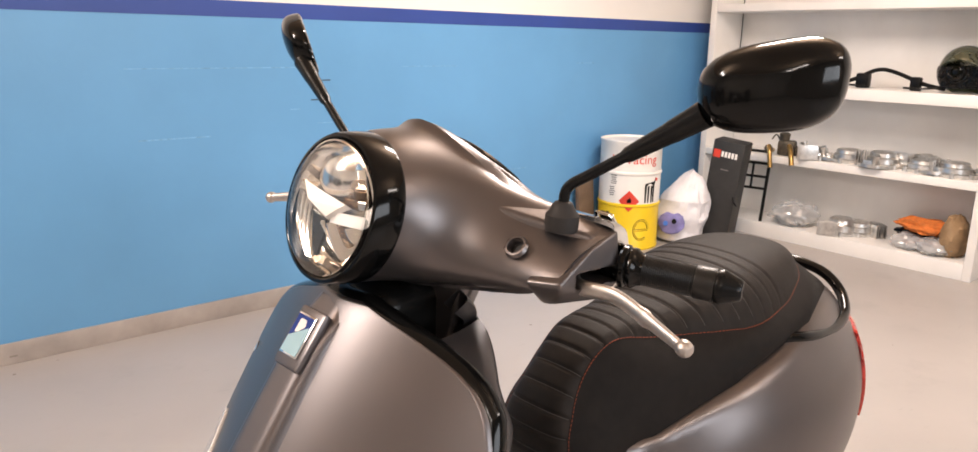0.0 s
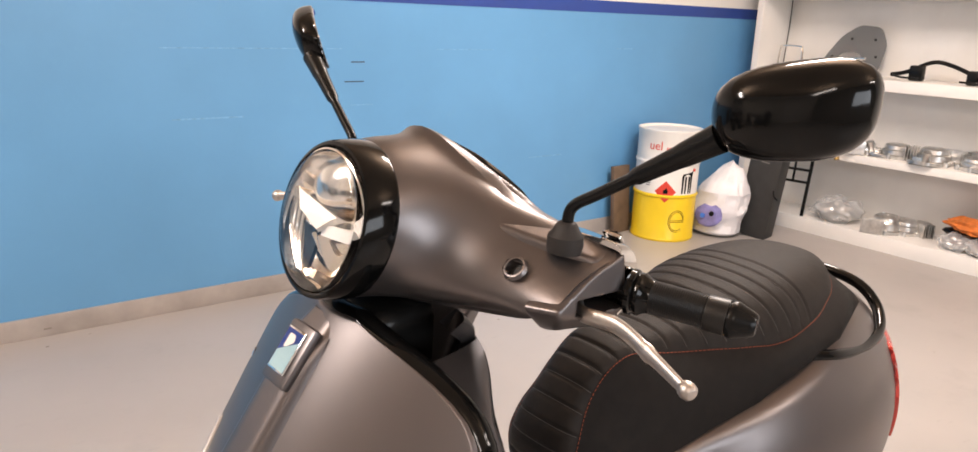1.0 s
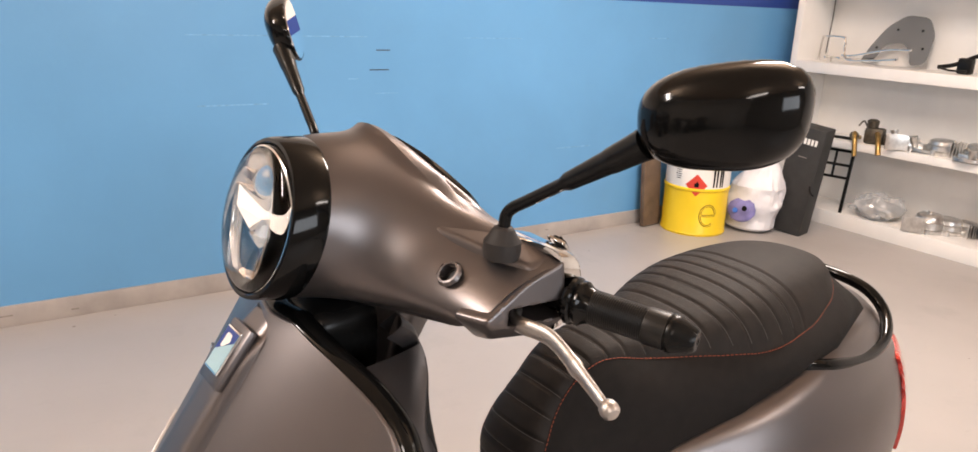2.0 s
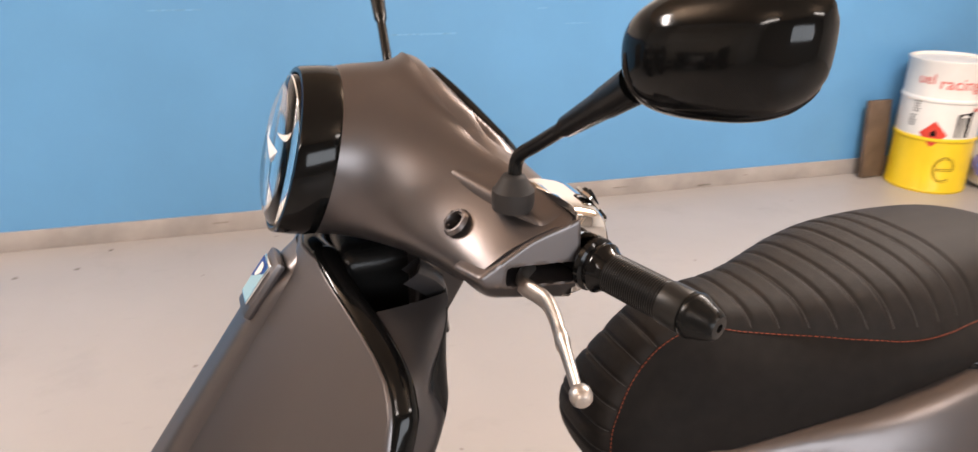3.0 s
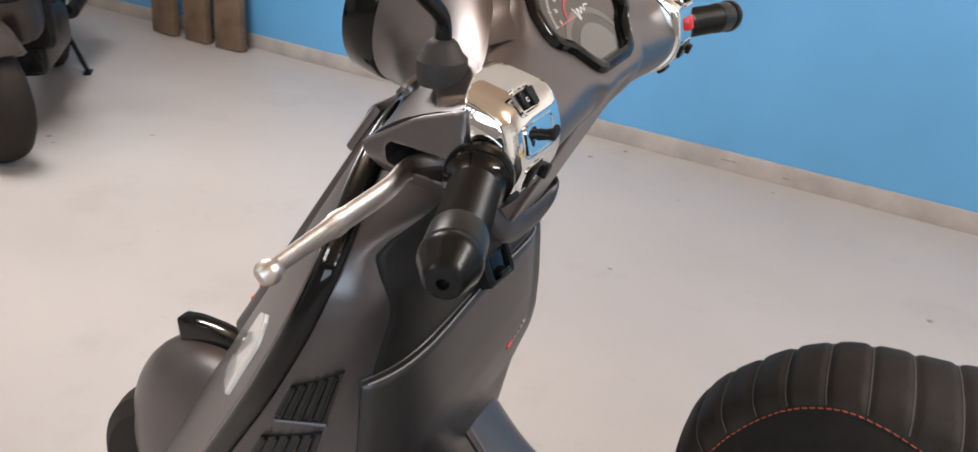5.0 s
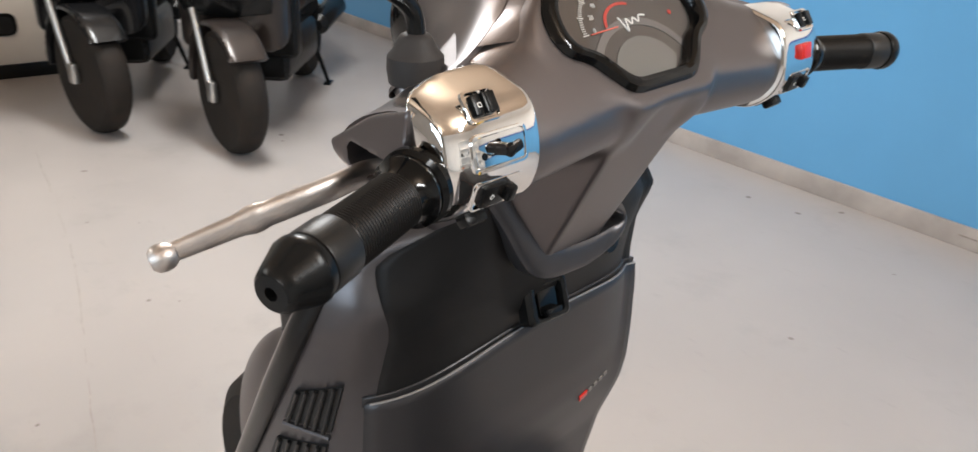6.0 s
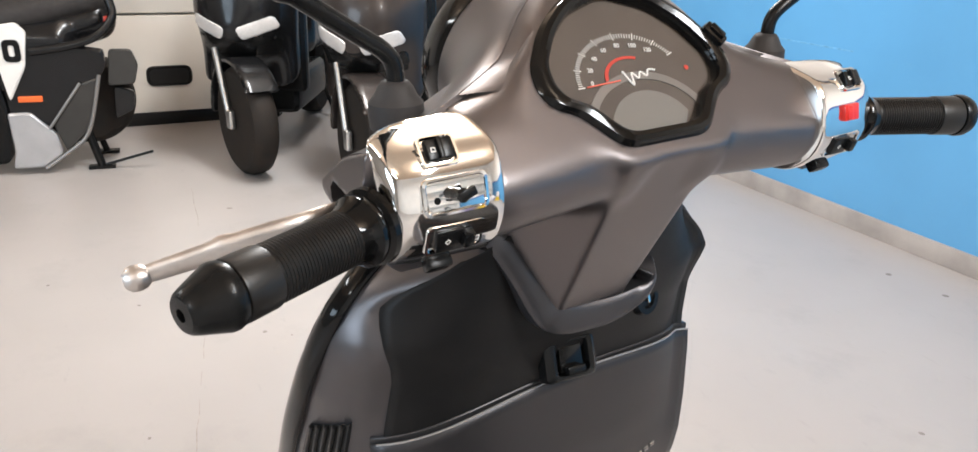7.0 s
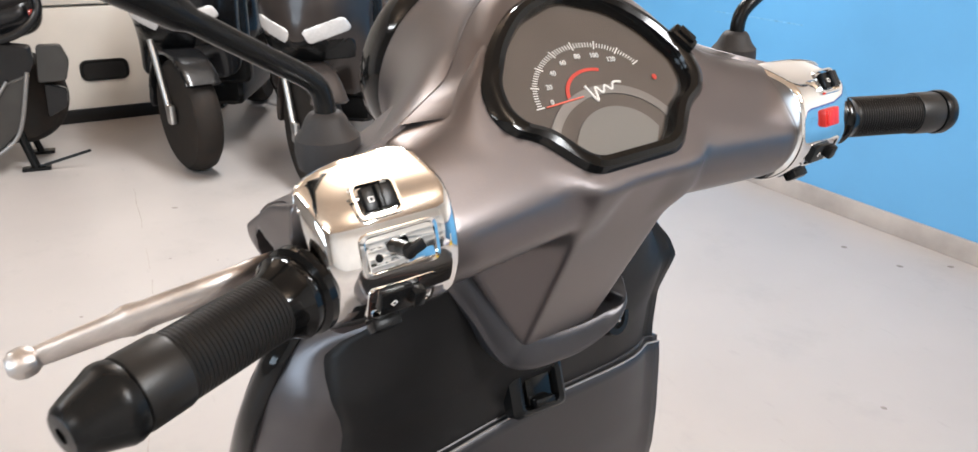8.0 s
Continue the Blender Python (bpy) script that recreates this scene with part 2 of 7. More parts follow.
def tube(points, radii, seg=16, up=(0, 0, 1), flat=1.0, caps=True, closed=False):
    """A swept tube; radii may vary, flat squeezes it across the up direction."""
    p = np.asarray(points, float)
    n = len(p)
    r = np.broadcast_to(np.asarray(radii, float), (n,))
    if closed:
        t = np.roll(p, -1, 0) - np.roll(p, 1, 0)
    else:
        t = np.gradient(p, axis=0)
    t /= np.linalg.norm(t, axis=1)[:, None] + 1e-12
    u = np.asarray(up, float)
    u = u - (t @ u)[:, None] * t
    u /= np.linalg.norm(u, axis=1)[:, None] + 1e-12
    w = np.cross(t, u)
    a = np.linspace(0, 2 * np.pi, seg, endpoint=False)
    v = (p[:, None] + r[:, None, None] * (np.cos(a)[None, :, None] * u[:, None] + flat * np.sin(a)[None, :, None] * w[:, None])).reshape(-1, 3)
    f = []
    for i in range(n if closed else n - 1):
        j = (i + 1) % n
        for s in range(seg):
            e = (s + 1) % seg
            f.append((i * seg + s, i * seg + e, j * seg + e, j * seg + s))
    if caps and not closed:
        f.append(tuple(range(seg - 1, -1, -1)))
        f.append(tuple((n - 1) * seg + s for s in range(seg)))
    return v, f


def lathe(profile, a, b, seg=40, caps=True):
    """Rings of (distance, radius) about the line from a towards b."""
    a, d = Vector(a), (Vector(b) - Vector(a)).normalized()
    return tube([a + d * s for s, _ in profile], [r for _, r in profile], seg, (0, 0, 1) if abs(d.z) < 0.9 else (1, 0, 0), 1.0, caps)


def lathe_steps(profile, a, b, seg=40):
    """As lathe, but right where several rings share one distance."""
    a, d = np.array(a, float), np.array((Vector(b) - Vector(a)).normalized())
    u = np.cross(d, (0, 0, 1) if abs(d[2]) < 0.9 else (1, 0, 0))
    u /= np.linalg.norm(u)
    w = np.cross(d, u)
    k = np.linspace(0, 2 * np.pi, seg, endpoint=False)
    v = np.concatenate([a + d * s + r * (np.cos(k)[:, None] * u + np.sin(k)[:, None] * w) for s, r in profile])
    n = len(profile)
    f = [(i * seg + s, i * seg + (s + 1) % seg, (i + 1) * seg + (s + 1) % seg, (i + 1) * seg + s) for i in range(n - 1) for s in range(seg)]
    f += [tuple(range(seg - 1, -1, -1)), tuple((n - 1) * seg + s for s in range(seg))]
    return v, f


def grid(p, close_u=False):
    """Quads over a rows x columns array of points."""
    p = np.asarray(p, float)
    a, b = p.shape[:2]
    f = []
    for i in range(a if close_u else a - 1):
        j = (i + 1) % a
        for k in range(b - 1):
            f.append((i * b + k, i * b + k + 1, j * b + k + 1, j * b + k))
    return p.reshape(-1, 3), f


def plate(outline, thick, m=None):
    """A flat outline (x, y) with a thickness along z."""
    n = len(outline)
    v = [(x, y, 0) for x, y in outline] + [(x, y, thick) for x, y in outline]
    f = [tuple(range(n - 1, -1, -1)), tuple(range(n, 2 * n))] + [(i, (i + 1) % n, n + (i + 1) % n, n + i) for i in range(n)]
    g = (np.array(v, float), f)
    return moved(g, m) if m is not None else g


def rounded(points, r, seg=5):
    """An outline with rounded corners."""
    p = [Vector((*q, 0)) for q in points]
    out = []
    for i, q in enumerate(p):
        a, b = p[i - 1] - q, p[(i + 1) % len(p)] - q
        k = min(r, a.length * 0.45, b.length * 0.45)
        s, e = q + a.normalized() * k, q + b.normalized() * k
        for t in np.linspace(0, 1, seg):
            out.append(((1 - t) ** 2 * s + 2 * t * (1 - t) * q + t * t * e)[:2])
    return out


def nets(f, lo, hi, h):
    """The zero surface of the field f inside a box, as quads with cells of size h."""
    ax = [np.arange(lo[k], hi[k] + h, h) for k in range(3)]
    g = np.stack(np.meshgrid(*ax, indexing="ij"), -1)
    d = f(g.reshape(-1, 3)).reshape(g.shape[:3])
    neg = d < 0
    shape = tuple(s - 1 for s in d.shape)
    total, count = np.zeros((*shape, 3)), np.zeros(shape)
    edges = []
    for k in range(3):
        a = [slice(None)] * 3
        b = [slice(None)] * 3
        a[k], b[k] = slice(0, -1), slice(1, None)
        a, b = tuple(a), tuple(b)
        cross = neg[a] != neg[b]
        t = np.where(cross, d[a] / np.where(cross, d[a] - d[b], 1), 0)[..., None]
        q = g[a] + t * (g[b] - g[a])
        edges.append((cross, neg[a]))
        o = [n for n in range(3) if n != k]
        for i in (0, 1):
            for j in (0, 1):
                s = [slice(None)] * 3
                s[o[0]] = slice(i, shape[o[0]] + i)
                s[o[1]] = slice(j, shape[o[1]] + j)
                c = cross[tuple(s)]
                total += np.where(c[..., None], q[tuple(s)], 0)
                count += c
    used = count > 0
    ids = np.full(shape, -1)
    ids[used] = np.arange(used.sum())
    v = total[used] / count[used][:, None]
    for _ in range(2):
        e = h * 0.25
        d0 = f(v)
        gr = np.stack([(f(v + np.eye(3)[k] * e) - d0) / e for k in range(3)], -1)
        v = v - np.clip(d0 / np.maximum((gr**2).sum(-1), 0.2), -h, h)[:, None] * gr
    faces = []
    for k in range(3):
        cross, inside = edges[k]
        i, j = [n for n in range(3) if n != k]
        idx = np.argwhere(cross)
        ok = (idx[:, i] > 0) & (idx[:, j] > 0) & (idx[:, i] < shape[i]) & (idx[:, j] < shape[j])
        idx = idx[ok]
        q = []
        for di, dj in ((0, 0), (-1, 0), (-1, -1), (0, -1)):
            c = idx.copy()
            c[:, i] += di
            c[:, j] += dj
            q.append(ids[tuple(c.T)])
        q = np.stack(q, -1)
        flip = inside[tuple(idx.T)]
        if k == 1:
            flip = ~flip
        q[~flip] = q[~flip][:, ::-1]
        faces.append(q)
    faces = np.concatenate(faces)
    return v, faces[(faces >= 0).all(1)].tolist()


def smin(a, b, k):
    h = np.clip(0.5 + 0.5 * (b - a) / k, 0, 1)
    return b * (1 - h) + a * h - k * h * (1 - h)


def smax(a, b, k):
    return -smin(-a, -b, k)


def d_box(p, c, half, r=0.01, m=None):
    q = p - np.asarray(c)
    if m is not None:
        q = q @ np.array(m)[:3, :3]
    q = np.abs(q) - (np.asarray(half) - r)
    return np.linalg.norm(np.maximum(q, 0), axis=1) + np.minimum(q.max(1), 0) - r


def d_cone(p, a, b, ra, rb):
    a, b = np.asarray(a, float), np.asarray(b, float)
    v = b - a
    t = np.clip((p - a) @ v / (v @ v), 0, 1)
    return np.linalg.norm(p - a - t[:, None] * v, axis=1) - (ra + (rb - ra) * t)


def d_ball(p, c, r):
    q = (p - np.asarray(c)) / np.asarray(r)
    n = np.linalg.norm(q, axis=1)
    return (n - 1) * np.min(r)


def d_half(p, c, n):
    n = np.asarray(n, float)
    return (p - np.asarray(c)) @ (n / np.linalg.norm(n))


def writing(name, body, size, material, parent, m, label="", depth=0.0004, align="CENTER"):
    """Letters of the built-in font as a mesh."""
    cu = bpy.data.curves.new(name, "FONT")
    cu.body, cu.size, cu.extrude, cu.align_x, cu.align_y, cu.resolution_u = body, size, depth, align, "CENTER", 3
    tmp = bpy.data.objects.new(name, cu)
    me = bpy.data.meshes.new_from_object(tmp)
    bpy.data.objects.remove(tmp)
    bpy.data.curves.remove(cu)
    me.materials.clear()
    me.materials.append(material)
    ob = new(name, me)
    ob.parent = parent
    ob.matrix_basis = m
    if label:
        tagged(ob, label)
    return ob


def frame_of(origin, xdir, zdir):
    """A pose whose x runs along xdir and whose z along zdir."""
    z = Vector(zdir).normalized()
    x = (Vector(xdir) - Vector(xdir).dot(z) * z).normalized()
    y = z.cross(x)
    return Matrix(((x.x, y.x, z.x, origin[0]), (x.y, y.y, z.y, origin[1]), (x.z, y.z, z.z, origin[2]), (0, 0, 0, 1)))


# ---- the room ----
X0, X1, Y0, Y1 = -5.7, 4.33, -4.2, 2.56
M_FLOOR = mat("painted_concrete_floor", (0.378, 0.352, 0.336), 0.34, 0, 0.06, 1.3, 0.06, 60, rvar=0.1)


def worn(m, places, color, amount):
    """Lays faint stains over a surface: stretched noise, cut to patches; places are (scale, stretch, from, to)."""
    nt = m.node_tree
    b = nt.nodes["Principled BSDF"]
    tc = nt.nodes.new("ShaderNodeTexCoord")
    for scale, stretch, lo, hi in places:
        mp, n, r, mix = (nt.nodes.new(k) for k in ("ShaderNodeMapping", "ShaderNodeTexNoise", "ShaderNodeMapRange", "ShaderNodeMix"))
        mp.inputs["Scale"].default_value = (scale, scale * stretch, scale)
        mp.inputs["Rotation"].default_value = (0, 0, 0.5 + scale)
        n.inputs["Scale"].default_value, n.inputs["Detail"].default_value, n.inputs["Roughness"].default_value = 1.0, 8, 0.65
        r.inputs["From Min"].default_value, r.inputs["From Max"].default_value, r.inputs["To Max"].default_value = lo, hi, amount
        mix.data_type = "RGBA"
        old = b.inputs["Base Color"].links[0].from_socket
        nt.links.new(tc.outputs["Object"], mp.inputs["Vector"])
        nt.links.new(mp.outputs["Vector"], n.inputs["Vector"])
        nt.links.new(n.outputs["Fac"], r.inputs["Value"])
        nt.links.new(r.outputs["Result"], mix.inputs[0])
        nt.links.new(old, mix.inputs[6])
        mix.inputs[7].default_value = (*color, 1)
        nt.links.new(mix.outputs[2], b.inputs["Base Color"])


worn(M_FLOOR, [(2.2, 1.0, 0.56, 0.72), (7.0, 4.0, 0.62, 0.74)], (0.25, 0.235, 0.225), 0.35)
M_BLUE = mat("light_blue_wall_paint", (0.115, 0.33, 0.59), 0.38, 0, 0.06, 1.6, 0.12, 70, rvar=0.05)


def box_part(name, lo, hi, material, parent=None, bevel=0.003, label=""):
    lo, hi = np.array(lo, float), np.array(hi, float)
    return part(name, slab((lo + hi) / 2, hi - lo, bevel), material, parent, label, sharp=30)


def structure(name, lo, hi, material, label, bevel=0.0):
    return tagged(box_part(name, lo, hi, material, None, bevel), label, kind="structure")


structure("floor", (X0 - 0.3, Y0 - 0.3, -0.2), (X1 + 0.3, Y1 + 0.3, 0), M_FLOOR, "smooth beige-grey painted concrete workshop floor")
structure("ceiling", (X0 - 0.3, Y0 - 0.3, CEIL), (X1 + 0.3, Y1 + 0.3, CEIL + 0.2), M_CEIL, "plain warm beige workshop ceiling")
structure("wall_north", (X0, Y1, 0), (X1, Y1 + 0.2, 1.335), M_BLUE, "light blue painted lower part of the workshop wall")
structure("wall_north_stripe", (X0, Y1 - 0.002, 1.335), (X1, Y1 + 0.2, 1.402), M_STRIPE, "dark blue painted stripe along the wall")
structure("wall_north_upper", (X0, Y1, 1.402), (X1, Y1 + 0.2, CEIL), M_WHITE, "white painted upper part of the workshop wall")
structure("baseboard_north", (X0, Y1 - 0.014, 0), (X1, Y1, 0.085), M_SKIRT, "worn grey painted skirting along the blue wall", 0.003)
structure("wall_east", (X1, Y0, 0), (X1 + 0.2, Y1 + 0.2, CEIL), M_WHITE, "white painted end wall behind the shelves")
south = thing("wall_south", "plain grey workshop wall with one wide window", "", kind="structure")
box_part("wall_panel", (X0, Y0 - 0.2, 0), (WINDOW[0], Y0, CEIL), M_GREYWALL, south, 0)
box_part("wall_panel", (WINDOW[1], Y0 - 0.2, 0), (X1, Y0, CEIL), M_GREYWALL, south, 0)
box_part("wall_panel", (WINDOW[0], Y0 - 0.2, 0), (WINDOW[1], Y0, WINDOW[2]), M_GREYWALL, south, 0)
box_part("wall_panel", (WINDOW[0], Y0 - 0.2, WINDOW[3]), (WINDOW[1], Y0, CEIL), M_GREYWALL, south, 0)
win = thing("window_1", "wide white framed workshop window", "", kind="structure")
box_part("window_frame", (WINDOW[0], Y0 - 0.14, WINDOW[2]), (WINDOW[1], Y0 - 0.08, WINDOW[2] + 0.06), M_SHELF, win)
box_part("window_frame", (WINDOW[0], Y0 - 0.14, WINDOW[3] - 0.06), (WINDOW[1], Y0 - 0.08, WINDOW[3]), M_SHELF, win)
for x in (WINDOW[0], (WINDOW[0] + WINDOW[1]) / 2 - 0.03, WINDOW[1] - 0.06):
    box_part("window_frame", (x, Y0 - 0.138, WINDOW[2] + 0.06), (x + 0.06, Y0 - 0.082, WINDOW[3] - 0.06), M_SHELF, win)
structure("wall_west", (X0 - 0.2, Y0, 0), (X0, Y1 + 0.2, CEIL), M_WHITE, "white workshop wall behind the parked scooters")
structure("wall_west_pier", (X0, Y0, 0), (-4.585, 0.43, CEIL), M_WHITE, "white wall pier behind the garage door")

# ---- the scooter ----
PIVOT = Matrix.Translation((-0.12, 0, 0.95))
BODY = PIVOT @ Matrix.Rotation(radians(6), 4, "Z") @ Matrix.Rotation(radians(2), 4, "X") @ PIVOT.inverted()
SCOOTER = thing("scooter", "matt dark grey scooter with black pleated seat and chrome switches", "scooter", Matrix.Translation((0, -0.022, 0)) @ BODY)
STEER_AXIS = Vector((math.sin(radians(26)), 0, math.cos(radians(26))))
STEER = BODY.inverted() @ PIVOT @ Matrix.Rotation(radians(5), 4, STEER_AXIS) @ PIVOT.inverted()

# headset shell, built straight ahead and then steered
LAMP_C, LAMP_N = np.array((-0.2824, 0, 1.0870)), np.array((-0.961, 0, 0.276))
LAMP_N = LAMP_N / np.linalg.norm(LAMP_N)
BAND_C = np.array((-0.2500, 0, 1.0830))
LAMP_UP = np.array((LAMP_N[2], 0, -LAMP_N[0]))
DASH_P, DASH_N = np.array((-0.11, 0, 1.1165)), np.array((0.752, 0, 0.66))


DASH = frame_of(DASH_P + (0, -0.008, 0), (0, 1, 0), DASH_N)
half_loop = [(0, 0.050), (0.042, 0.036), (0.066, 0.016), (0.085, -0.012), (0.0855, -0.030), (0.078, -0.041), (0.062, -0.048), (0.037, -0.0755)]
outline = rounded(half_loop + [(-x, y) for x, y in half_loop[:0:-1]], 0.012, 6)


def d_outline(p, loop):
    """Signed distance to a closed outline in the plane."""
    best, inside = np.full(len(p), 1e9), np.zeros(len(p), bool)
    for k in range(len(loop)):
        a, b = np.array(loop[k - 1]), np.array(loop[k])
        e = b - a
        if e @ e < 1e-14:
            continue
        w = p - a
        t = np.clip(w @ e / (e @ e), 0, 1)
        best = np.minimum(best, np.hypot(w[:, 0] - t * e[0], w[:, 1] - t * e[1]))
        up = (a[1] > p[:, 1]) != (b[1] > p[:, 1])
        xs = a[0] + (p[:, 1] - a[1]) * e[0] / (e[1] if abs(e[1]) > 1e-12 else 1e-12)
        inside ^= up & (p[:, 0] < xs)
    return np.where(inside, -best, best)


def d_wing(p):
    """The bar end: an oblique end face over the lever slot, and the raised mirror pad."""
    q = p.copy()
    q[:, 1] = np.abs(q[:, 1])
    d = smax(d_half(q, (-0.115, 0.2180, 1.045), (-0.10, 1, 0.15)), 0.178 - q[:, 1], 0.003)
    faces = [((-0.1605, 0.2065, 1.0422), (-0.51, 0.05, 0.857), 0.002), ((-0.121, 0.2065, 1.0658), (-0.324, 0.05, 0.945), 0.002), ((-0.1715, 0.200, 1.036), (-0.88, 0.33, -0.33), 0.004), ((-0.160, 0.205, 1.021), (-0.70, 0.2, -0.70), 0.008)]
    faces += [((-0.145, 0.205, 1.012), (-0.15, 0.30, -0.94), 0.005), ((-0.11, 0.2205, 1.029), (-0.10, 0.75, -0.62), 0.004), ((-0.082, 0.2, 1.03), (1, 0, 0), 0.002)]
    for c, n, r in faces:
        d = smax(d, d_half(q, c, n), r)
    pad = d_half(q, (-0.1088, 0.142, 1.0972), (-0.206, 0.319, 0.925))
    for c, n, r in (((-0.157, 0.122, 1.0900), (-0.80, 0.47, 0.15), 0.004), ((-0.12, 0.2050, 1.08), (0.0, 1, 0.35), 0.008), ((-0.13, 0.16, 1.045), (0, 0, -1), 0.004), ((-0.1005, 0.163, 1.07), (1, -0.43, 0), 0.001), ((-0.0925, 0.19, 1.07), (1, -0.33, 0), 0.001)):
        pad = smax(pad, d_half(q, c, n), r)
    return np.minimum(d, smax(pad, 0.115 - q[:, 1], 0.006))


def d_pocket(q):
    return d_box(q, (-0.106, 0.207, 1.0362), (0.038, 0.046, 0.0085), 0.005)


CL = np.array((-0.10, 0, 1.047))
CL_FACES = [(76, 0.0420), (40, 0.0520), (12, 0.0505), (-18, 0.050), (-52, 0.046), (-85, 0.040), (112, 0.040)]


def d_swell(q):
    """The painted bar behind the seam, with nearly the section of the switch housings."""
    d = -0.125 - q[:, 0]
    less = 0.0015 + np.maximum(0.132 - q[:, 1], 0) * 0.07
    for deg, far in CL_FACES:
        d = smax(d, (q[:, 0] - CL[0]) * math.cos(radians(deg)) + (q[:, 2] - CL[2]) * math.sin(radians(deg)) - far + less, 0.010)
    return smax(smax(d, q[:, 1] - 0.1475, 0.002), 0.03 - q[:, 1], 0.01)


def d_rear_cover(p):
    """The rear half of the headset: bars, dial surround and the wedge of the neck."""
    q = p.copy()
    q[:, 1] = np.abs(q[:, 1])
    arm = d_cone(q, (-0.126, 0.045, 1.066), (-0.104, 0.150, 1.050), 0.056, 0.040)
    d = smin(arm, d_swell(q), 0.012)
    back = -0.056 - (1.05 - q[:, 2]) * 0.52
    hw = 0.044 - (1.05 - q[:, 2]) * 0.06
    neck = smax(smax(q[:, 1] - hw - (back - q[:, 0]) * 0.62, q[:, 0] - back, 0.004), -0.178 - q[:, 0], 0.01)
    neck = smax(neck, q[:, 1] - 0.088, 0.012)
    neck = smax(neck, 0.890 - q[:, 2] + (-0.15 - q[:, 0]) * 0.5, 0.004)
    neck = smax(neck, smax(0.878 - q[:, 2] + (q[:, 0] + 0.1) * 0.25, q[:, 2] - 1.06, 0.01), 0.006)
    d = smin(d, neck, 0.014)
    axes = np.array(DASH.to_3x3())
    local = (p - (DASH_P + (0, -0.008, 0))) @ axes
    close = (np.abs(local[:, 2]) < 0.08) & (d < 0.08)
    skirt = np.full(len(p), 1.0)
    skirt[close] = smax(d_outline(local[close, :2], outline) - 0.004, np.abs(local[close, 2] + 0.024) - 0.025, 0.006)
    d = smin(d, skirt, 0.024)
    d = smax(d, d_half(q, DASH_P + DASH_N * 0.0022, DASH_N), 0.005)
    near = np.abs(local[:, 2]) < 0.03
    well = np.full(len(p), 1.0)
    well[near] = np.maximum(d_outline(local[near, :2], outline) + 0.001, -0.010 - local[near, 2])
    d = np.maximum(d, -well)
    return np.maximum(d, -d_pocket(q))


# rear edge of the front cover: seam down to the bar end, crease of the bar end, lower edge
EDGE = [(-0.163, 0.0, 1.170), (-0.161, 0.025, 1.1655), (-0.1545, 0.0545, 1.150), (-0.1465, 0.0725, 1.1364), (-0.138, 0.0857, 1.1232), (-0.1286, 0.1003, 1.1118), (-0.1187, 0.1215, 1.1042), (-0.1088, 0.1420, 1.0975), (-0.1005, 0.163, 1.0915), (-0.093, 0.190, 1.0845), (-0.086, 0.2115, 1.0775),
        (-0.107, 0.2120, 1.0713), (-0.137, 0.2100, 1.0590), (-0.1605, 0.2065, 1.0418), (-0.169, 0.184, 1.026), (-0.172, 0.145, 1.016), (-0.176, 0.113, 1.010), (-0.188, 0.07, 1.004), (-0.200, 0.03, 1.000), (-0.205, 0.0, 0.998)]
EDGE_TURN = [90, 80, 68, 58, 50, 42, 35, 29, 24, 18, 12, 6, -1, -12, -24, -36, -48, -63, -78, -90]


# the cover sinks round the foot of the mirror pad
SAG = [(-0.1760, 0.118, 1.0760), (-0.158, 0.127, 1.0810), (-0.150, 0.152, 1.0720), (-0.142, 0.142, 1.082), (-0.118, 0.178, 1.0745), (-0.134, 0.188, 1.0680), (-0.166, 0.1545, 1.0630)]


def both_sides(points):
    return [np.array((x, s * y, z)) for x, y, z in points for s in (-1, 1)]


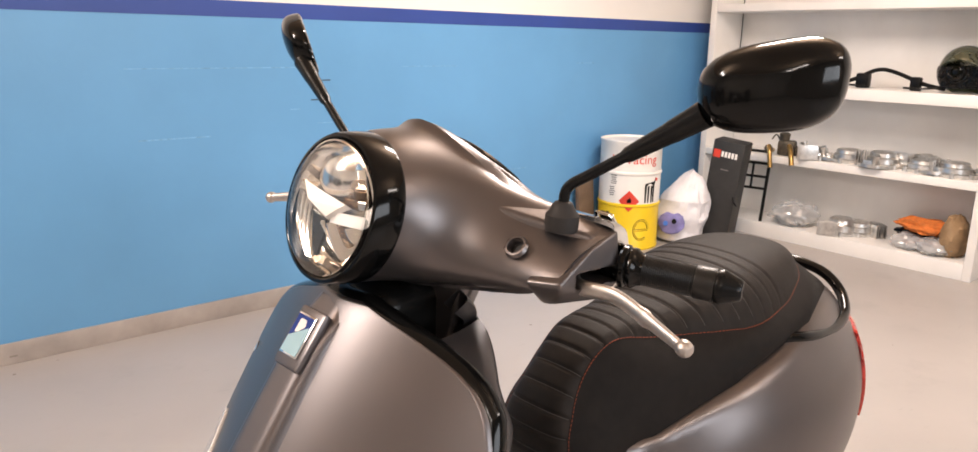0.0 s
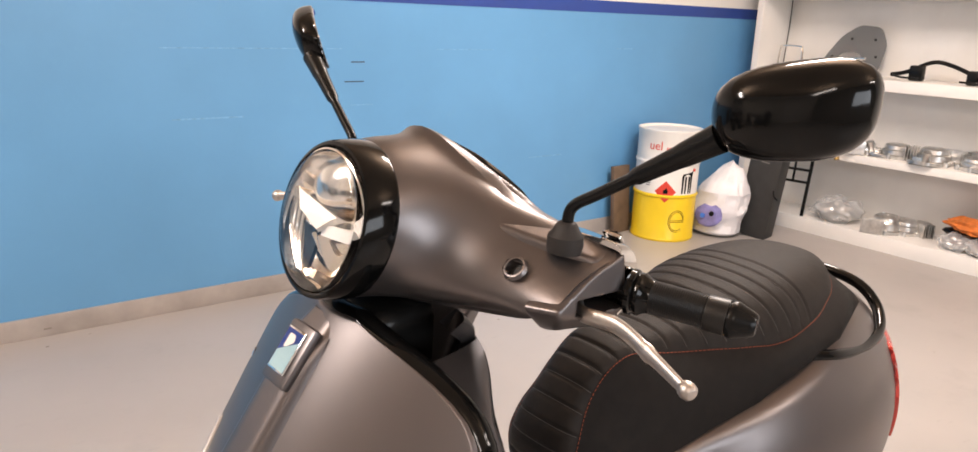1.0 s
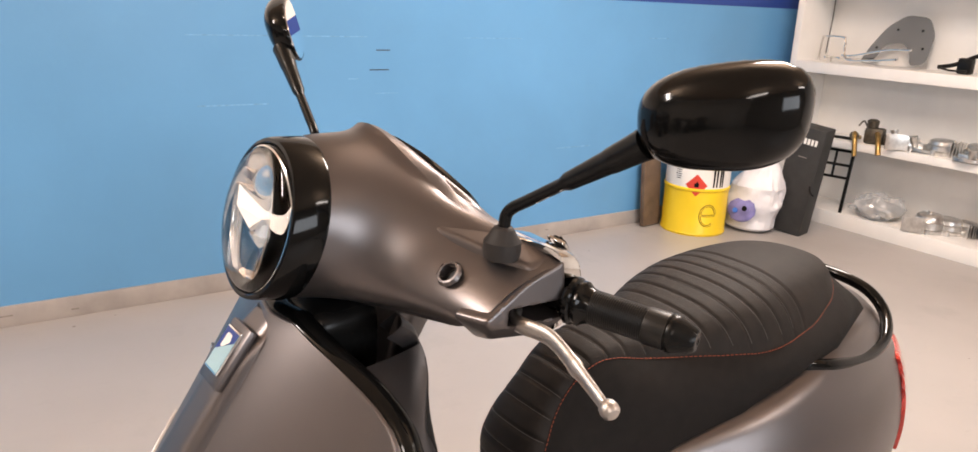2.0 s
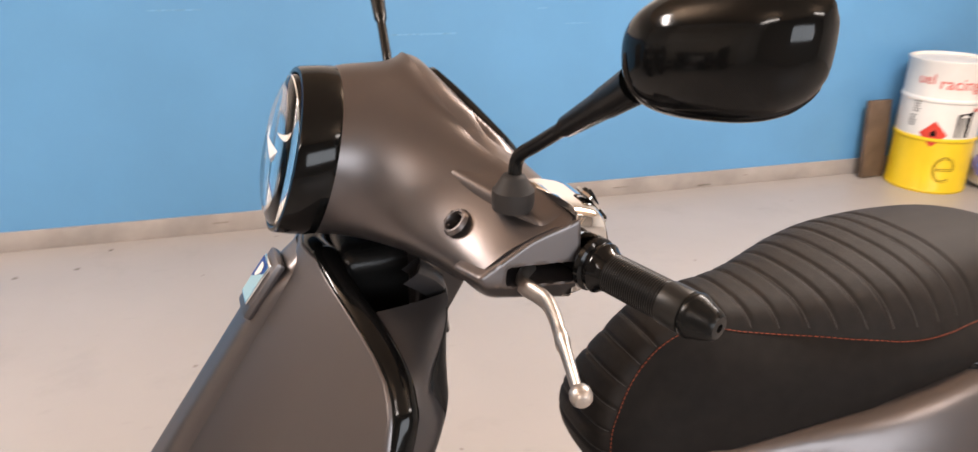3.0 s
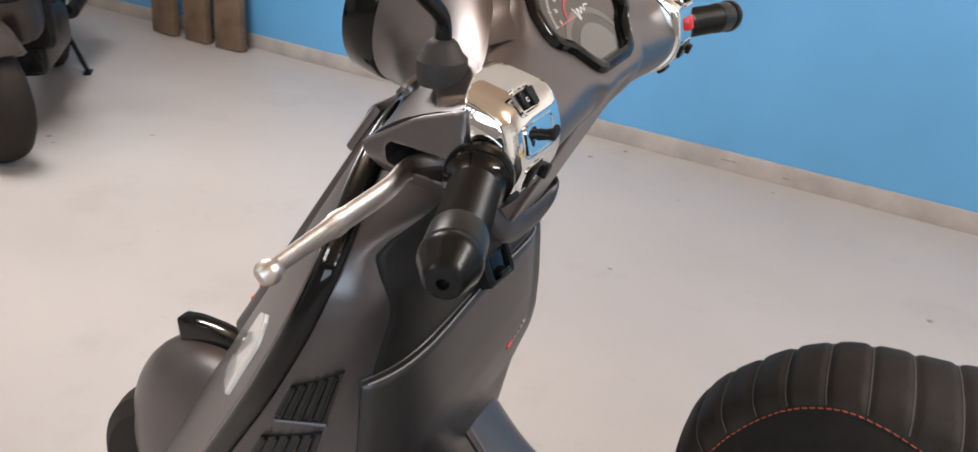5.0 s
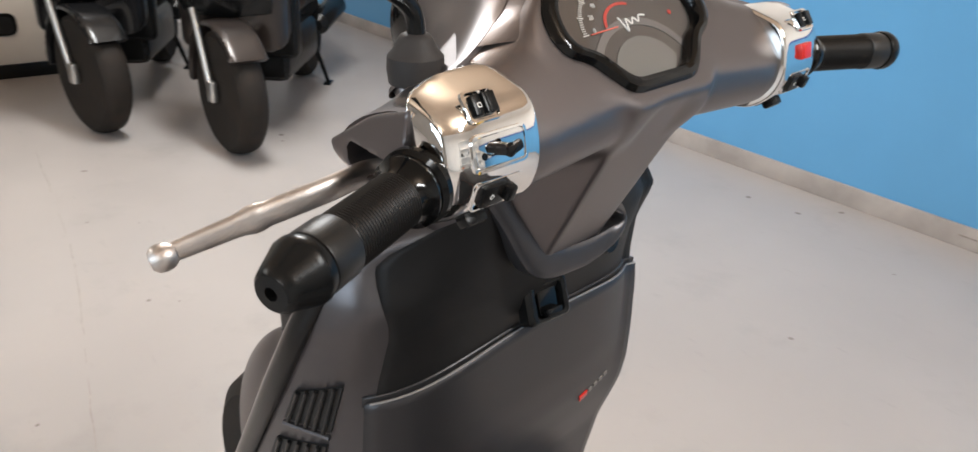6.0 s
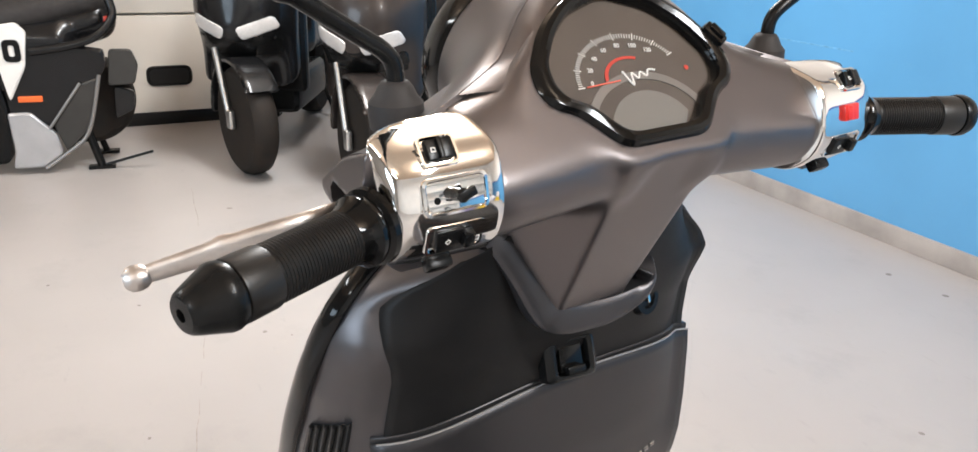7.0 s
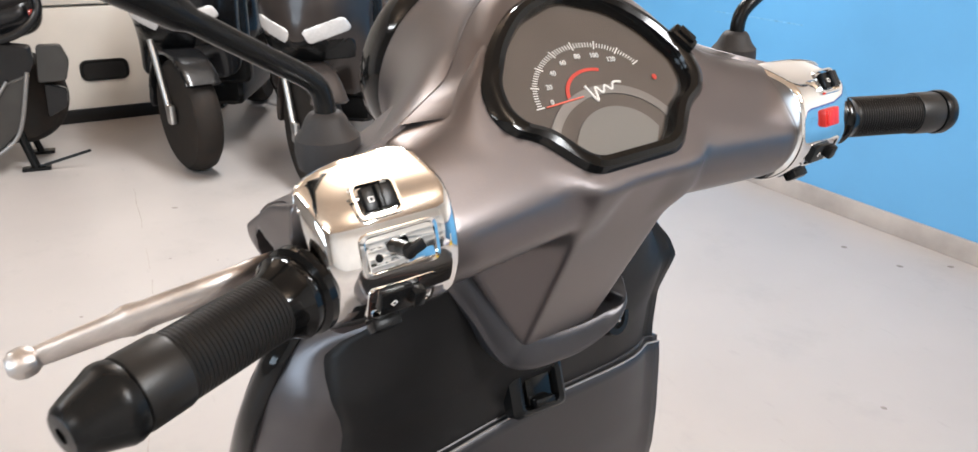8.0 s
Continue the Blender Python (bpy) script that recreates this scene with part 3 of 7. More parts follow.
def front_cover(rings=26, around=112):
    """The trumpet-shaped front cover: a fair sheet stretched from the headlight ring to the seam, creases and lower edge."""
    half = around // 2
    turn_key = np.array(EDGE_TURN, float)
    edge = spline(EDGE, 400)
    turn = np.interp(np.linspace(0, len(EDGE) - 1, 400), range(len(EDGE)), turn_key)
    want = np.linspace(90, -90, half + 1)
    edge = np.stack([np.interp(-want, -turn, edge[:, k]) for k in range(3)], -1)
    a = np.radians(want)
    start = BAND_C + 0.0795 * (np.cos(a)[:, None] * np.array((0, 1, 0)) + np.sin(a)[:, None] * LAMP_UP)
    out = np.stack([np.full(half + 1, 0.97), 0.10 * np.cos(a), 0.30 * np.maximum(np.sin(a), 0) - 0.10], -1)
    both = lambda p: np.concatenate([p, (p * (1, -1, 1))[-2:0:-1]])
    start, edge, out = both(start), both(edge), both(out)
    gap = np.linalg.norm(edge - start, axis=1)[:, None]
    n = around * (rings + 1)
    index = np.arange(n).reshape(around, rings + 1)
    energy = np.zeros((n, n))

    def add(stencil, weight):
        ids = np.stack([i.ravel() for i, _ in stencil], -1)
        for x, (_, cx) in enumerate(stencil):
            for y, (_, cy) in enumerate(stencil):
                np.add.at(energy, (ids[:, x], ids[:, y]), weight * cx * cy)

    nxt, prv = np.roll(index, -1, 0), np.roll(index, 1, 0)
    add([(index[:, :-2], 1), (index[:, 1:-1], -2), (index[:, 2:], 1)], 1.0)
    add([(prv, 1), (index, -2), (nxt, 1)], 1.0)
    add([(index[:, :-1], 1), (index[:, 1:], -1), (nxt[:, :-1], -1), (nxt[:, 1:], 1)], 2.0)
    p = np.zeros((around, rings + 1, 3))
    p[:, 0], p[:, 1], p[:, -1] = start, start + out * gap / rings, edge
    known = np.zeros((around, rings + 1), bool)
    known[:, (0, 1, rings)] = True
    k, u = index[known], index[~known]
    flat = p.reshape(-1, 3)
    pull = np.zeros_like(flat)
    flat[u] = np.linalg.solve(energy[np.ix_(u, u)], -energy[np.ix_(u, k)] @ flat[k])
    for goal in both_sides(SAG):
        i = u[np.argmin(np.linalg.norm(flat[u] - goal, axis=1))]
        energy[i, i] += 0.25
        pull[i] += 0.25 * goal
    flat[u] = np.linalg.solve(energy[np.ix_(u, u)], pull[u] - energy[np.ix_(u, k)] @ flat[k])
    p = flat.reshape(around, rings + 1, 3)
    lip = edge * (1, 0.985, 1) + (0.002, 0, -0.005)
    p = np.concatenate([p, lip[:, None]], 1)
    v, f = grid(p, True)
    mid = v[np.array(f)].mean(1)
    keep = np.min([np.linalg.norm(mid - (-0.166, s * 0.1545, 1.063), axis=1) for s in (-1, 1)], axis=0) > 0.0095
    return v, [tuple(reversed(q)) for q, ok in zip(f, keep) if ok]


def seam_flange(s, rows=70):
    """The narrow rim of the rear cover between the seam and the dial surround."""
    edge = spline(EDGE[:8], rows)
    side = np.array([(0, 0.050), (0.042, 0.036), (0.066, 0.016), (0.085, -0.012), (0.0855, -0.030)])
    k = np.linspace(0, 4, rows)
    loop = np.stack([np.interp(k, range(5), side[:, i]) for i in (0, 1)], -1)
    rim = np.array([DASH @ Vector((s * x, y, 0.001)) for x, y in loop])
    edge = edge * (1, s, 1) + (0.0005, 0, -0.0005)
    u = np.linspace(0, 1, 8)[None, :, None]
    p = edge[:, None] * (1 - u) + rim[:, None] * u + np.array((0.3, 0, 0.7)) * 0.004 * np.sin(np.pi * u)
    v, f = grid(p)
    return v, f if s < 0 else [tuple(reversed(q)) for q in f]


def d_cluster(p):
    q = p.copy()
    q[:, 1] = np.abs(q[:, 1])
    d = np.full(len(q), -1.0)
    for deg, far in CL_FACES:
        d = smax(d, (q[:, 0] - CL[0]) * math.cos(radians(deg)) + (q[:, 2] - CL[2]) * math.sin(radians(deg)) - far, 0.004)
    d = smax(d, d_half(q, (-0.1, 0.2105, 1.0800), (0, 0.32, 0.947)), 0.016)
    d = smax(d, q[:, 1] - 0.2145, 0.006)
    d = np.maximum(d, -0.106 + (q[:, 1] - 0.147) * 0.33 - q[:, 0])
    d = np.maximum(d, 0.147 - q[:, 1])
    return np.maximum(d, -d_pocket(q))


def housing(s):
    """The chrome switch housing: a rounded many-sided barrel with a soft outer shoulder."""
    ang = np.radians(np.linspace(-104, 118, 112))
    need = np.zeros(len(ang))
    for deg, far in CL_FACES:
        need += np.maximum(np.cos(ang - radians(deg)) / (far + 0.0022), 0) ** 18
    r = need ** (-1 / 18)
    rings = []
    for y, k in ((0.1456, 0.5), (0.1455, 0.955), (0.1462, 0.985), (0.1482, 1.0), (0.151, 1.004), (0.156, 0.999), (0.185, 0.992), (0.198, 0.975), (0.206, 0.945), (0.2115, 0.90), (0.2140, 0.84), (0.2145, 0.55), (0.2145, 0.2)):
        x = np.maximum(CL[0] + r * k * np.cos(ang), -0.1075 + (y - 0.147) * 0.33)
        rings.append(np.stack([x, np.full_like(x, s * y), CL[2] + r * k * np.sin(ang)], -1))
    v, f = grid(np.array(rings))
    return (v, f) if s < 0 else (v, [tuple(reversed(q)) for q in f])


def d_ends(p):
    q = np.abs(p) * (0, 1, 0) + p * (1, 0, 1)
    d = np.maximum(d_wing(p), -np.maximum(d_cluster(p) + 0.003, q[:, 1] - 0.206))
    d = np.maximum(d, -d_pocket(q))
    return np.maximum(d, -d_cone(q, (-0.2, 0.163, 1.082), (-0.13, 0.150, 1.045), 0.0105, 0.0105))


shell = part("front_cover", merge(front_cover(), nets(d_ends, (-0.18, -0.226, 1.0), (-0.07, -0.108, 1.106), 0.0019), nets(d_ends, (-0.18, 0.108, 1.0), (-0.07, 0.226, 1.106), 0.0019)), M_PAINT, SCOOTER, "matt grey painted front cover of the headset", STEER, sharp=38)
part("rear_cover", merge(seam_flange(-1), seam_flange(1), nets(lambda p: np.maximum(d_rear_cover(p), -(d_cluster(p) + 0.003)), (-0.25, -0.17, 0.85), (-0.02, 0.17, 1.2), 0.0032)), M_PAINT, SCOOTER, "matt grey painted rear cover of the headset", STEER, sharp=38)
for s in (-1, 1):
    c = np.array((-0.1662, s * 0.1545, 1.0632))
    n = np.cross((0.62, s * 0.55, 0.56), (0.35, -s * 0.83, 0.43)) * -s
    v, f = lathe_steps([(-0.012, 0.0084), (-0.001, 0.0086), (0.0006, 0.0092), (0.0004, 0.0110), (-0.003, 0.0130)], c, c + n, 32)
    part("hole_rim", (v, f[:-2]), M_PAINT, shell)
    # black disc added for the shade in the depth of the hole
    part("hole_shade", lathe_steps([(-0.009, 0.0080), (-0.0085, 0.0080)], c, c + n, 24), M_VENT, shell)

rings = []
for k, grow, move in ((0, -0.004, 0.02), (0, 0, 0), (0.06, 0.0008, 0), (0.5, 0.0012, 0), (0.93, 0.0010, 0), (1, 0, 0), (1.02, -0.003, 0), (1.0, -0.0045, 0), (0.72, -0.0065, 0), (0.6, -0.016, 0)):
    a = np.linspace(0, 2 * np.pi, 72)
    c = BAND_C * (1 - k) + LAMP_C * k - LAMP_N * move
    rings.append(c + (0.0800 * (1 - k) + 0.0768 * k + grow) * (np.cos(a)[:, None] * np.array((0, 1, 0)) + np.sin(a)[:, None] * LAMP_UP))
band = part("headlight", grid(np.array(rings)), M_BLACKPAINT, SCOOTER, "round headlight in a gloss black bezel", STEER)
part("reflector_bowl", lathe_steps([(0.002, 0.03), (0.006, 0.055), (0.014, 0.064), (0.026, 0.0695), (0.027, 0.068), (0.016, 0.061), (0.009, 0.05), (0.006, 0.03)], BAND_C, LAMP_C, 48), M_REFLECTOR, band, "bright silvered reflector")

for side in (-1, 1):
    s = side
    flip = (lambda g: g) if s < 0 else flipped
    cl = part("switch_housing", housing(s), M_CHROME, SCOOTER, "polished chrome switch housing", STEER, sharp=0)
    a, b = np.array((-0.078, s * 0.2, 1.041)), np.array((-0.0300, s * 0.330, 1.0355))
    long = 1.04
    if s > 0:
        a, b, long = a + (-0.006, 0, 0.002), np.array((-0.035, 0.340, 1.037)), 1.17
    ahead = np.array((-0.013, 0, 0)) if s > 0 else np.zeros(3)
    ribs = []
    for k in range(26):
        ribs += [((0.0375 + k * 0.0020) * long, 0.0155), ((0.0385 + k * 0.0020) * long, 0.0161)]
    g = part("handgrip", lathe_steps([(0.024, 0.010), (0.03, 0.0148)] + ribs + [(k * long, rad) for k, rad in ((0.0905, 0.0150), (0.110, 0.0150))], a, b, 40), M_RUBBER, SCOOTER, "ribbed black rubber handgrip", STEER, sharp=50)
    part("grip_band", lathe_steps([(k * long, rad) for k, rad in ((0.0895, 0.0150), (0.0902, 0.0166), (0.0915, 0.0169), (0.1075, 0.0170), (0.1088, 0.0167), (0.1092, 0.0150))], a, b, 40), M_BAND, g, "dark grey satin band")
    part("grip_flange", lathe_steps([(0.0, 0.012), (0.0165, 0.0125), (0.0175, 0.0200), (0.0205, 0.0226), (0.0245, 0.0224), (0.0265, 0.0196), (0.0285, 0.0208), (0.0320, 0.0210), (0.0345, 0.0190), (0.0375, 0.0172), (0.042, 0.0160), (0.042, 0.012)], a, b, 40), M_BLACKPAINT, g)
    cap = [(0.109, 0.012), (0.110, 0.0169), (0.1130, 0.0177), (0.1160, 0.0175), (0.1180, 0.0166), (0.1295, 0.0122), (0.1330, 0.0106), (0.1345, 0.0089), (0.1348, 0.0034), (0.130, 0.0030)]
    if s > 0:
        cap = [(0.109, 0.013), (0.110, 0.0176), (0.113, 0.0182), (0.117, 0.0180), (0.121, 0.0164), (0.123, 0.0132), (0.1235, 0.006), (0.122, 0.004)]
    part("bar_end_cap", lathe_steps([(k + 0.110 * (long - 1), rad) for k, rad in cap], a, b, 40), M_SATIN, g, "black bar end cap")
    path = spline([(-0.112, s * 0.190, 1.026), (-0.128, s * 0.211, 1.027), (-0.122, s * 0.247, 1.027), (-0.13, s * 0.29, 1.019), (-0.139, s * 0.33, 1.010)], 40)
    tip = (-0.139, s * 0.336, 1.009)
    if s > 0:
        k = np.linspace(0, 1, 40)[:, None] ** 1.2
        path, tip = path + k * (-0.023, 0, 0.006), (-0.162, 0.336, 1.015)
    lev = part("brake_lever", merge(tube(path, np.interp(np.arange(40), [0, 12, 27.4, 28.2, 29.4, 30.2, 39], [0.009, 0.0082, 0.0078, 0.0090, 0.0088, 0.0070, 0.0056]), 16, (0, 0, 1), 0.62), lathe_steps([(-0.0078, 0.003), (-0.0072, 0.0050), (-0.0042, 0.0073), (0, 0.0080), (0.0038, 0.0073), (0.0062, 0.0050), (0.0068, 0.001)], tip, (tip[0] - 0.011, s * 0.38, 1.0), 24)), M_ALU, SCOOTER, "cast aluminium brake lever with ball end", STEER)
    # mirror
    base = (-0.124 + ahead[0], s * 0.177, 1.086)
    st = spline([(-0.123, s * 0.177, 1.10), (-0.123, s * 0.178, 1.116), (-0.122, s * 0.185, 1.126), (-0.1195, s * 0.205, 1.139), (-0.1145, s * 0.245, 1.165), (-0.1095, s * 0.285, 1.191), (-0.106, s * 0.312, 1.209)], 48) + ahead
    mir = part("mirror_stalk", tube(st, np.interp(np.arange(48), [0, 30, 31, 38, 39, 47], [0.0056, 0.0056, 0.0078, 0.0098, 0.0106, 0.0128]), 16, (1, 0, 0)), M_SATIN, SCOOTER, "black mirror stalk", STEER)
    part("stalk_boot", lathe_steps([(-0.008, 0.0165), (0.000, 0.0175), (0.008, 0.0170), (0.012, 0.0135), (0.018, 0.0105), (0.0205, 0.0085), (0.0215, 0.006)], base, (base[0], base[1], 2), 32), M_BOOT, mir, "grey rubber boot")
    wv = np.array((0.45, s * 0.893, 0.05) if s < 0 else (0.5, 0.866, 0.05))
    wv /= np.linalg.norm(wv)
    nv = np.array((-0.893, s * 0.45, 0.0) if s < 0 else (-0.866, 0.5, 0.0))
    nv -= wv * (wv @ nv)
    nv /= np.linalg.norm(nv)
    hv = np.cross(nv, wv) * (1 if s > 0 else 1)
    hv = hv if hv[2] > 0 else -hv
    mc = np.array((-0.083, -0.357, 1.2345) if s < 0 else (-0.090, 0.352, 1.232))
    lean = 0.0 if s < 0 else 0.32

    def d_mirror(p):
        q = p - mc
        x, z, d = q @ wv, q @ hv, q @ nv
        z, d = z - 0.12 * x, d - lean * z
        e = np.maximum((np.abs((x + 0.002) / (0.0595 + 0.06 * z)) ** 2.7 + np.abs(z / (0.0385 + 0.05 * x)) ** 2.7) ** (1 / 2.7), 1e-6)
        side_d = (e - 1) * 0.043
        dome = d - 0.030 * np.sqrt(np.clip(1.02 - np.minimum(e, 1) ** 2.4, 0, 2))
        return smax(smax(side_d, dome, 0.012), -0.006 - d, 0.004)

    part("mirror_housing", nets(d_mirror, mc - 0.11, mc + 0.11, 0.0042), M_BLACKPAINT, mir, "gloss black rear view mirror housing")
    ring = []
    for k in np.linspace(0, 2 * np.pi, 48, endpoint=False):
        c, sn = math.cos(k), math.sin(k)
        ex = 0.055 * math.copysign(abs(c) ** 0.68, c)
        ez = (0.0335 + 0.05 * ex) * math.copysign(abs(sn) ** 0.68, sn)
        ring.append(mc + wv * (ex - 0.003) + hv * (ez + 0.12 * ex) + nv * (lean * (ez + 0.12 * ex) - 0.0068))
    ring = np.array(ring)
    part("mirror_glass", (np.concatenate([ring, ring + nv * 0.002]), [tuple(range(48)), *[(i, (i + 1) % 48, 48 + (i + 1) % 48, 48 + i) for i in range(48)]]), M_MIRROR, mir, "mirror glass", smooth=False)

# instrument panel, on the sloping rear face of the hood
MID = np.array((0, -0.012))


def shrunk(k):
    return [tuple(MID + (np.array(p) - MID) * k) for p in outline]


def ring_of(outer, inner, steps):
    """A rim between two outlines; steps are (share of the way in, height)."""
    o, i = np.array(outer), np.array(inner)
    n = len(o)
    v = np.concatenate([np.c_[o + (i - o) * t, np.full(n, z)] for t, z in steps])
    f = [(r * n + k, r * n + (k + 1) % n, (r + 1) * n + (k + 1) % n, (r + 1) * n + k) for r in range(len(steps) - 1) for k in range(n)]
    return v, f


bez = part("instrument_panel", moved(ring_of(outline, shrunk(0.84), [(-0.16, -0.003), (-0.15, 0.003), (0.1, 0.0065), (0.45, 0.0075), (0.8, 0.006), (1.0, 0.0), (1.0, -0.006)]), DASH), M_BLACKPAINT, SCOOTER, "instrument panel with gloss black rim", STEER)
part("dial_face", plate(shrunk(0.86), 0.001, DASH @ Matrix.Translation((0, 0, -0.005))), M_DIAL, bez, "dark speedometer face, lightened for the glass reflection", smooth=False)
# silver arch, display, scale
arch = [(0.056 * math.cos(a), -0.066 + 0.046 * math.sin(a)) for a in np.linspace(0.12 * math.pi, 0.88 * math.pi, 30)]
arch_in = [(0.050 * math.cos(a), -0.067 + 0.041 * math.sin(a)) for a in np.linspace(0.88 * math.pi, 0.12 * math.pi, 30)]
part("display_surround", plate(arch + arch_in, 0.0008, DASH @ Matrix.Translation((0.0, 0, -0.0038))), M_GREYTRIM, bez, smooth=False)
part("display", plate([(0.74 * x, -0.067 + 0.78 * (y + 0.067)) for x, y in arch_in] + [(0.026, -0.066), (-0.026, -0.066)], 0.0006, DASH @ Matrix.Translation((0, 0, -0.0036))), M_DISPLAY, bez, "switched-off display, lightened for the glass reflection", smooth=False)


def dash_at(y, v, turn=0.0, z=-0.0032):
    return DASH @ Matrix.Translation((y + 0.008, v, z)) @ Matrix.Rotation(turn, 4, "Z")


def scale_point(t, r=1.0):
    """Along the speed scale, t from 0 to 1."""
    a = math.pi * (1.02 - 0.87 * t)
    return -0.009 + 0.047 * r * math.cos(a), -0.025 + 0.034 * r * math.sin(a), a


ticks = []
for k in range(57):
    y, v, a = scale_point(k / 56)
    long = 0.0060 if k % 8 == 0 else 0.0034
    ticks.append(moved(slab((0, 0, 0), (long, 0.00055 if k % 8 else 0.0008, 0.0003), 0), dash_at(y, v, math.atan2(0.035 * math.sin(a), 0.051 * math.cos(a)))))
part("speed_scale", merge(*ticks), M_GLOWMARK, bez, "white speed scale", smooth=False)
for k, word in enumerate(("0", "20", "40", "60", "80", "100", "120")):
    y, v, a = scale_point((k + 0.18) / 7.3, 0.78)
    writing("speed_number", word, 0.0048, M_GLOWMARK, bez, dash_at(y, v, -0.12))
red = [scale_point(t, 0.52)[:2] for t in np.linspace(0.0, 0.75, 26)]
part("speed_arc", plate(red + [scale_point(t, 0.46)[:2] for t in np.linspace(0.75, 0.0, 26)], 0.0003, dash_at(0, 0, 0, -0.0034) @ Matrix.Translation((-0.008 + 0.008, 0, 0))), M_REDMARK, bez, "red arc", smooth=False)
part("needle", moved(slab((-0.011, 0, 0), (0.03, 0.0009, 0.0008), 0.0002), dash_at(-0.026, -0.026, 0.06, -0.0022)), M_NEEDLE, bez, "red needle resting at zero", smooth=False)
emblem = tube([Vector((x, v, 0)) for x, v in spline([(-0.013, 0.006), (-0.009, -0.006), (-0.006, 0.003), (-0.002, -0.002), (0.002, 0.002), (0.006, -0.002), (0.01, 0.002), (0.016, 0.0005)], 36)], 0.0008, 6)
part("script_emblem", moved(emblem, dash_at(-0.003, -0.023, 0.12)), M_GLOWMARK, bez, "white script emblem")
part("warning_lamp", plate([(0.002 * math.cos(a), 0.002 * math.sin(a)) for a in np.linspace(0, 6.0, 12)], 0.0003, dash_at(0.043, -0.022)), M_REDMARK, bez, "small red warning lamp", smooth=False)
part("trip_button", moved(merge(slab((0, 0, 0.004), (0.011, 0.020, 0.010), 0.003), slab((0.001, 0, 0.0095), (0.006, 0.013, 0.003), 0.001)), DASH @ Matrix.Translation((0.0805, -0.004, 0.002)) @ Matrix.Rotation(0.55, 4, "Z")), M_BLACKPAINT, bez, "small black button on the rim")
part("dial_glass", moved((np.array([(x, y, 0.0008) for x, y in shrunk(0.855)]), [tuple(reversed(range(len(outline))))]), DASH), M_DIALGLASS, bez, "clear dial glass", smooth=False).visible_shadow = False

# switches on the chrome housings
def face_frame(s, deg, far, along=0.0, up=0.0, side=0.182):
    """A pose on a face of the housing: x along the bar, y up the face, z outwards."""
    c, sn = math.cos(radians(deg)), math.sin(radians(deg))
    o = CL + np.array((c, 0, sn)) * far + np.array((-sn, 0, c)) * up + np.array((0, s * side + along, 0))
    return frame_of(o, (0, 1, 0), (c, 0, sn))


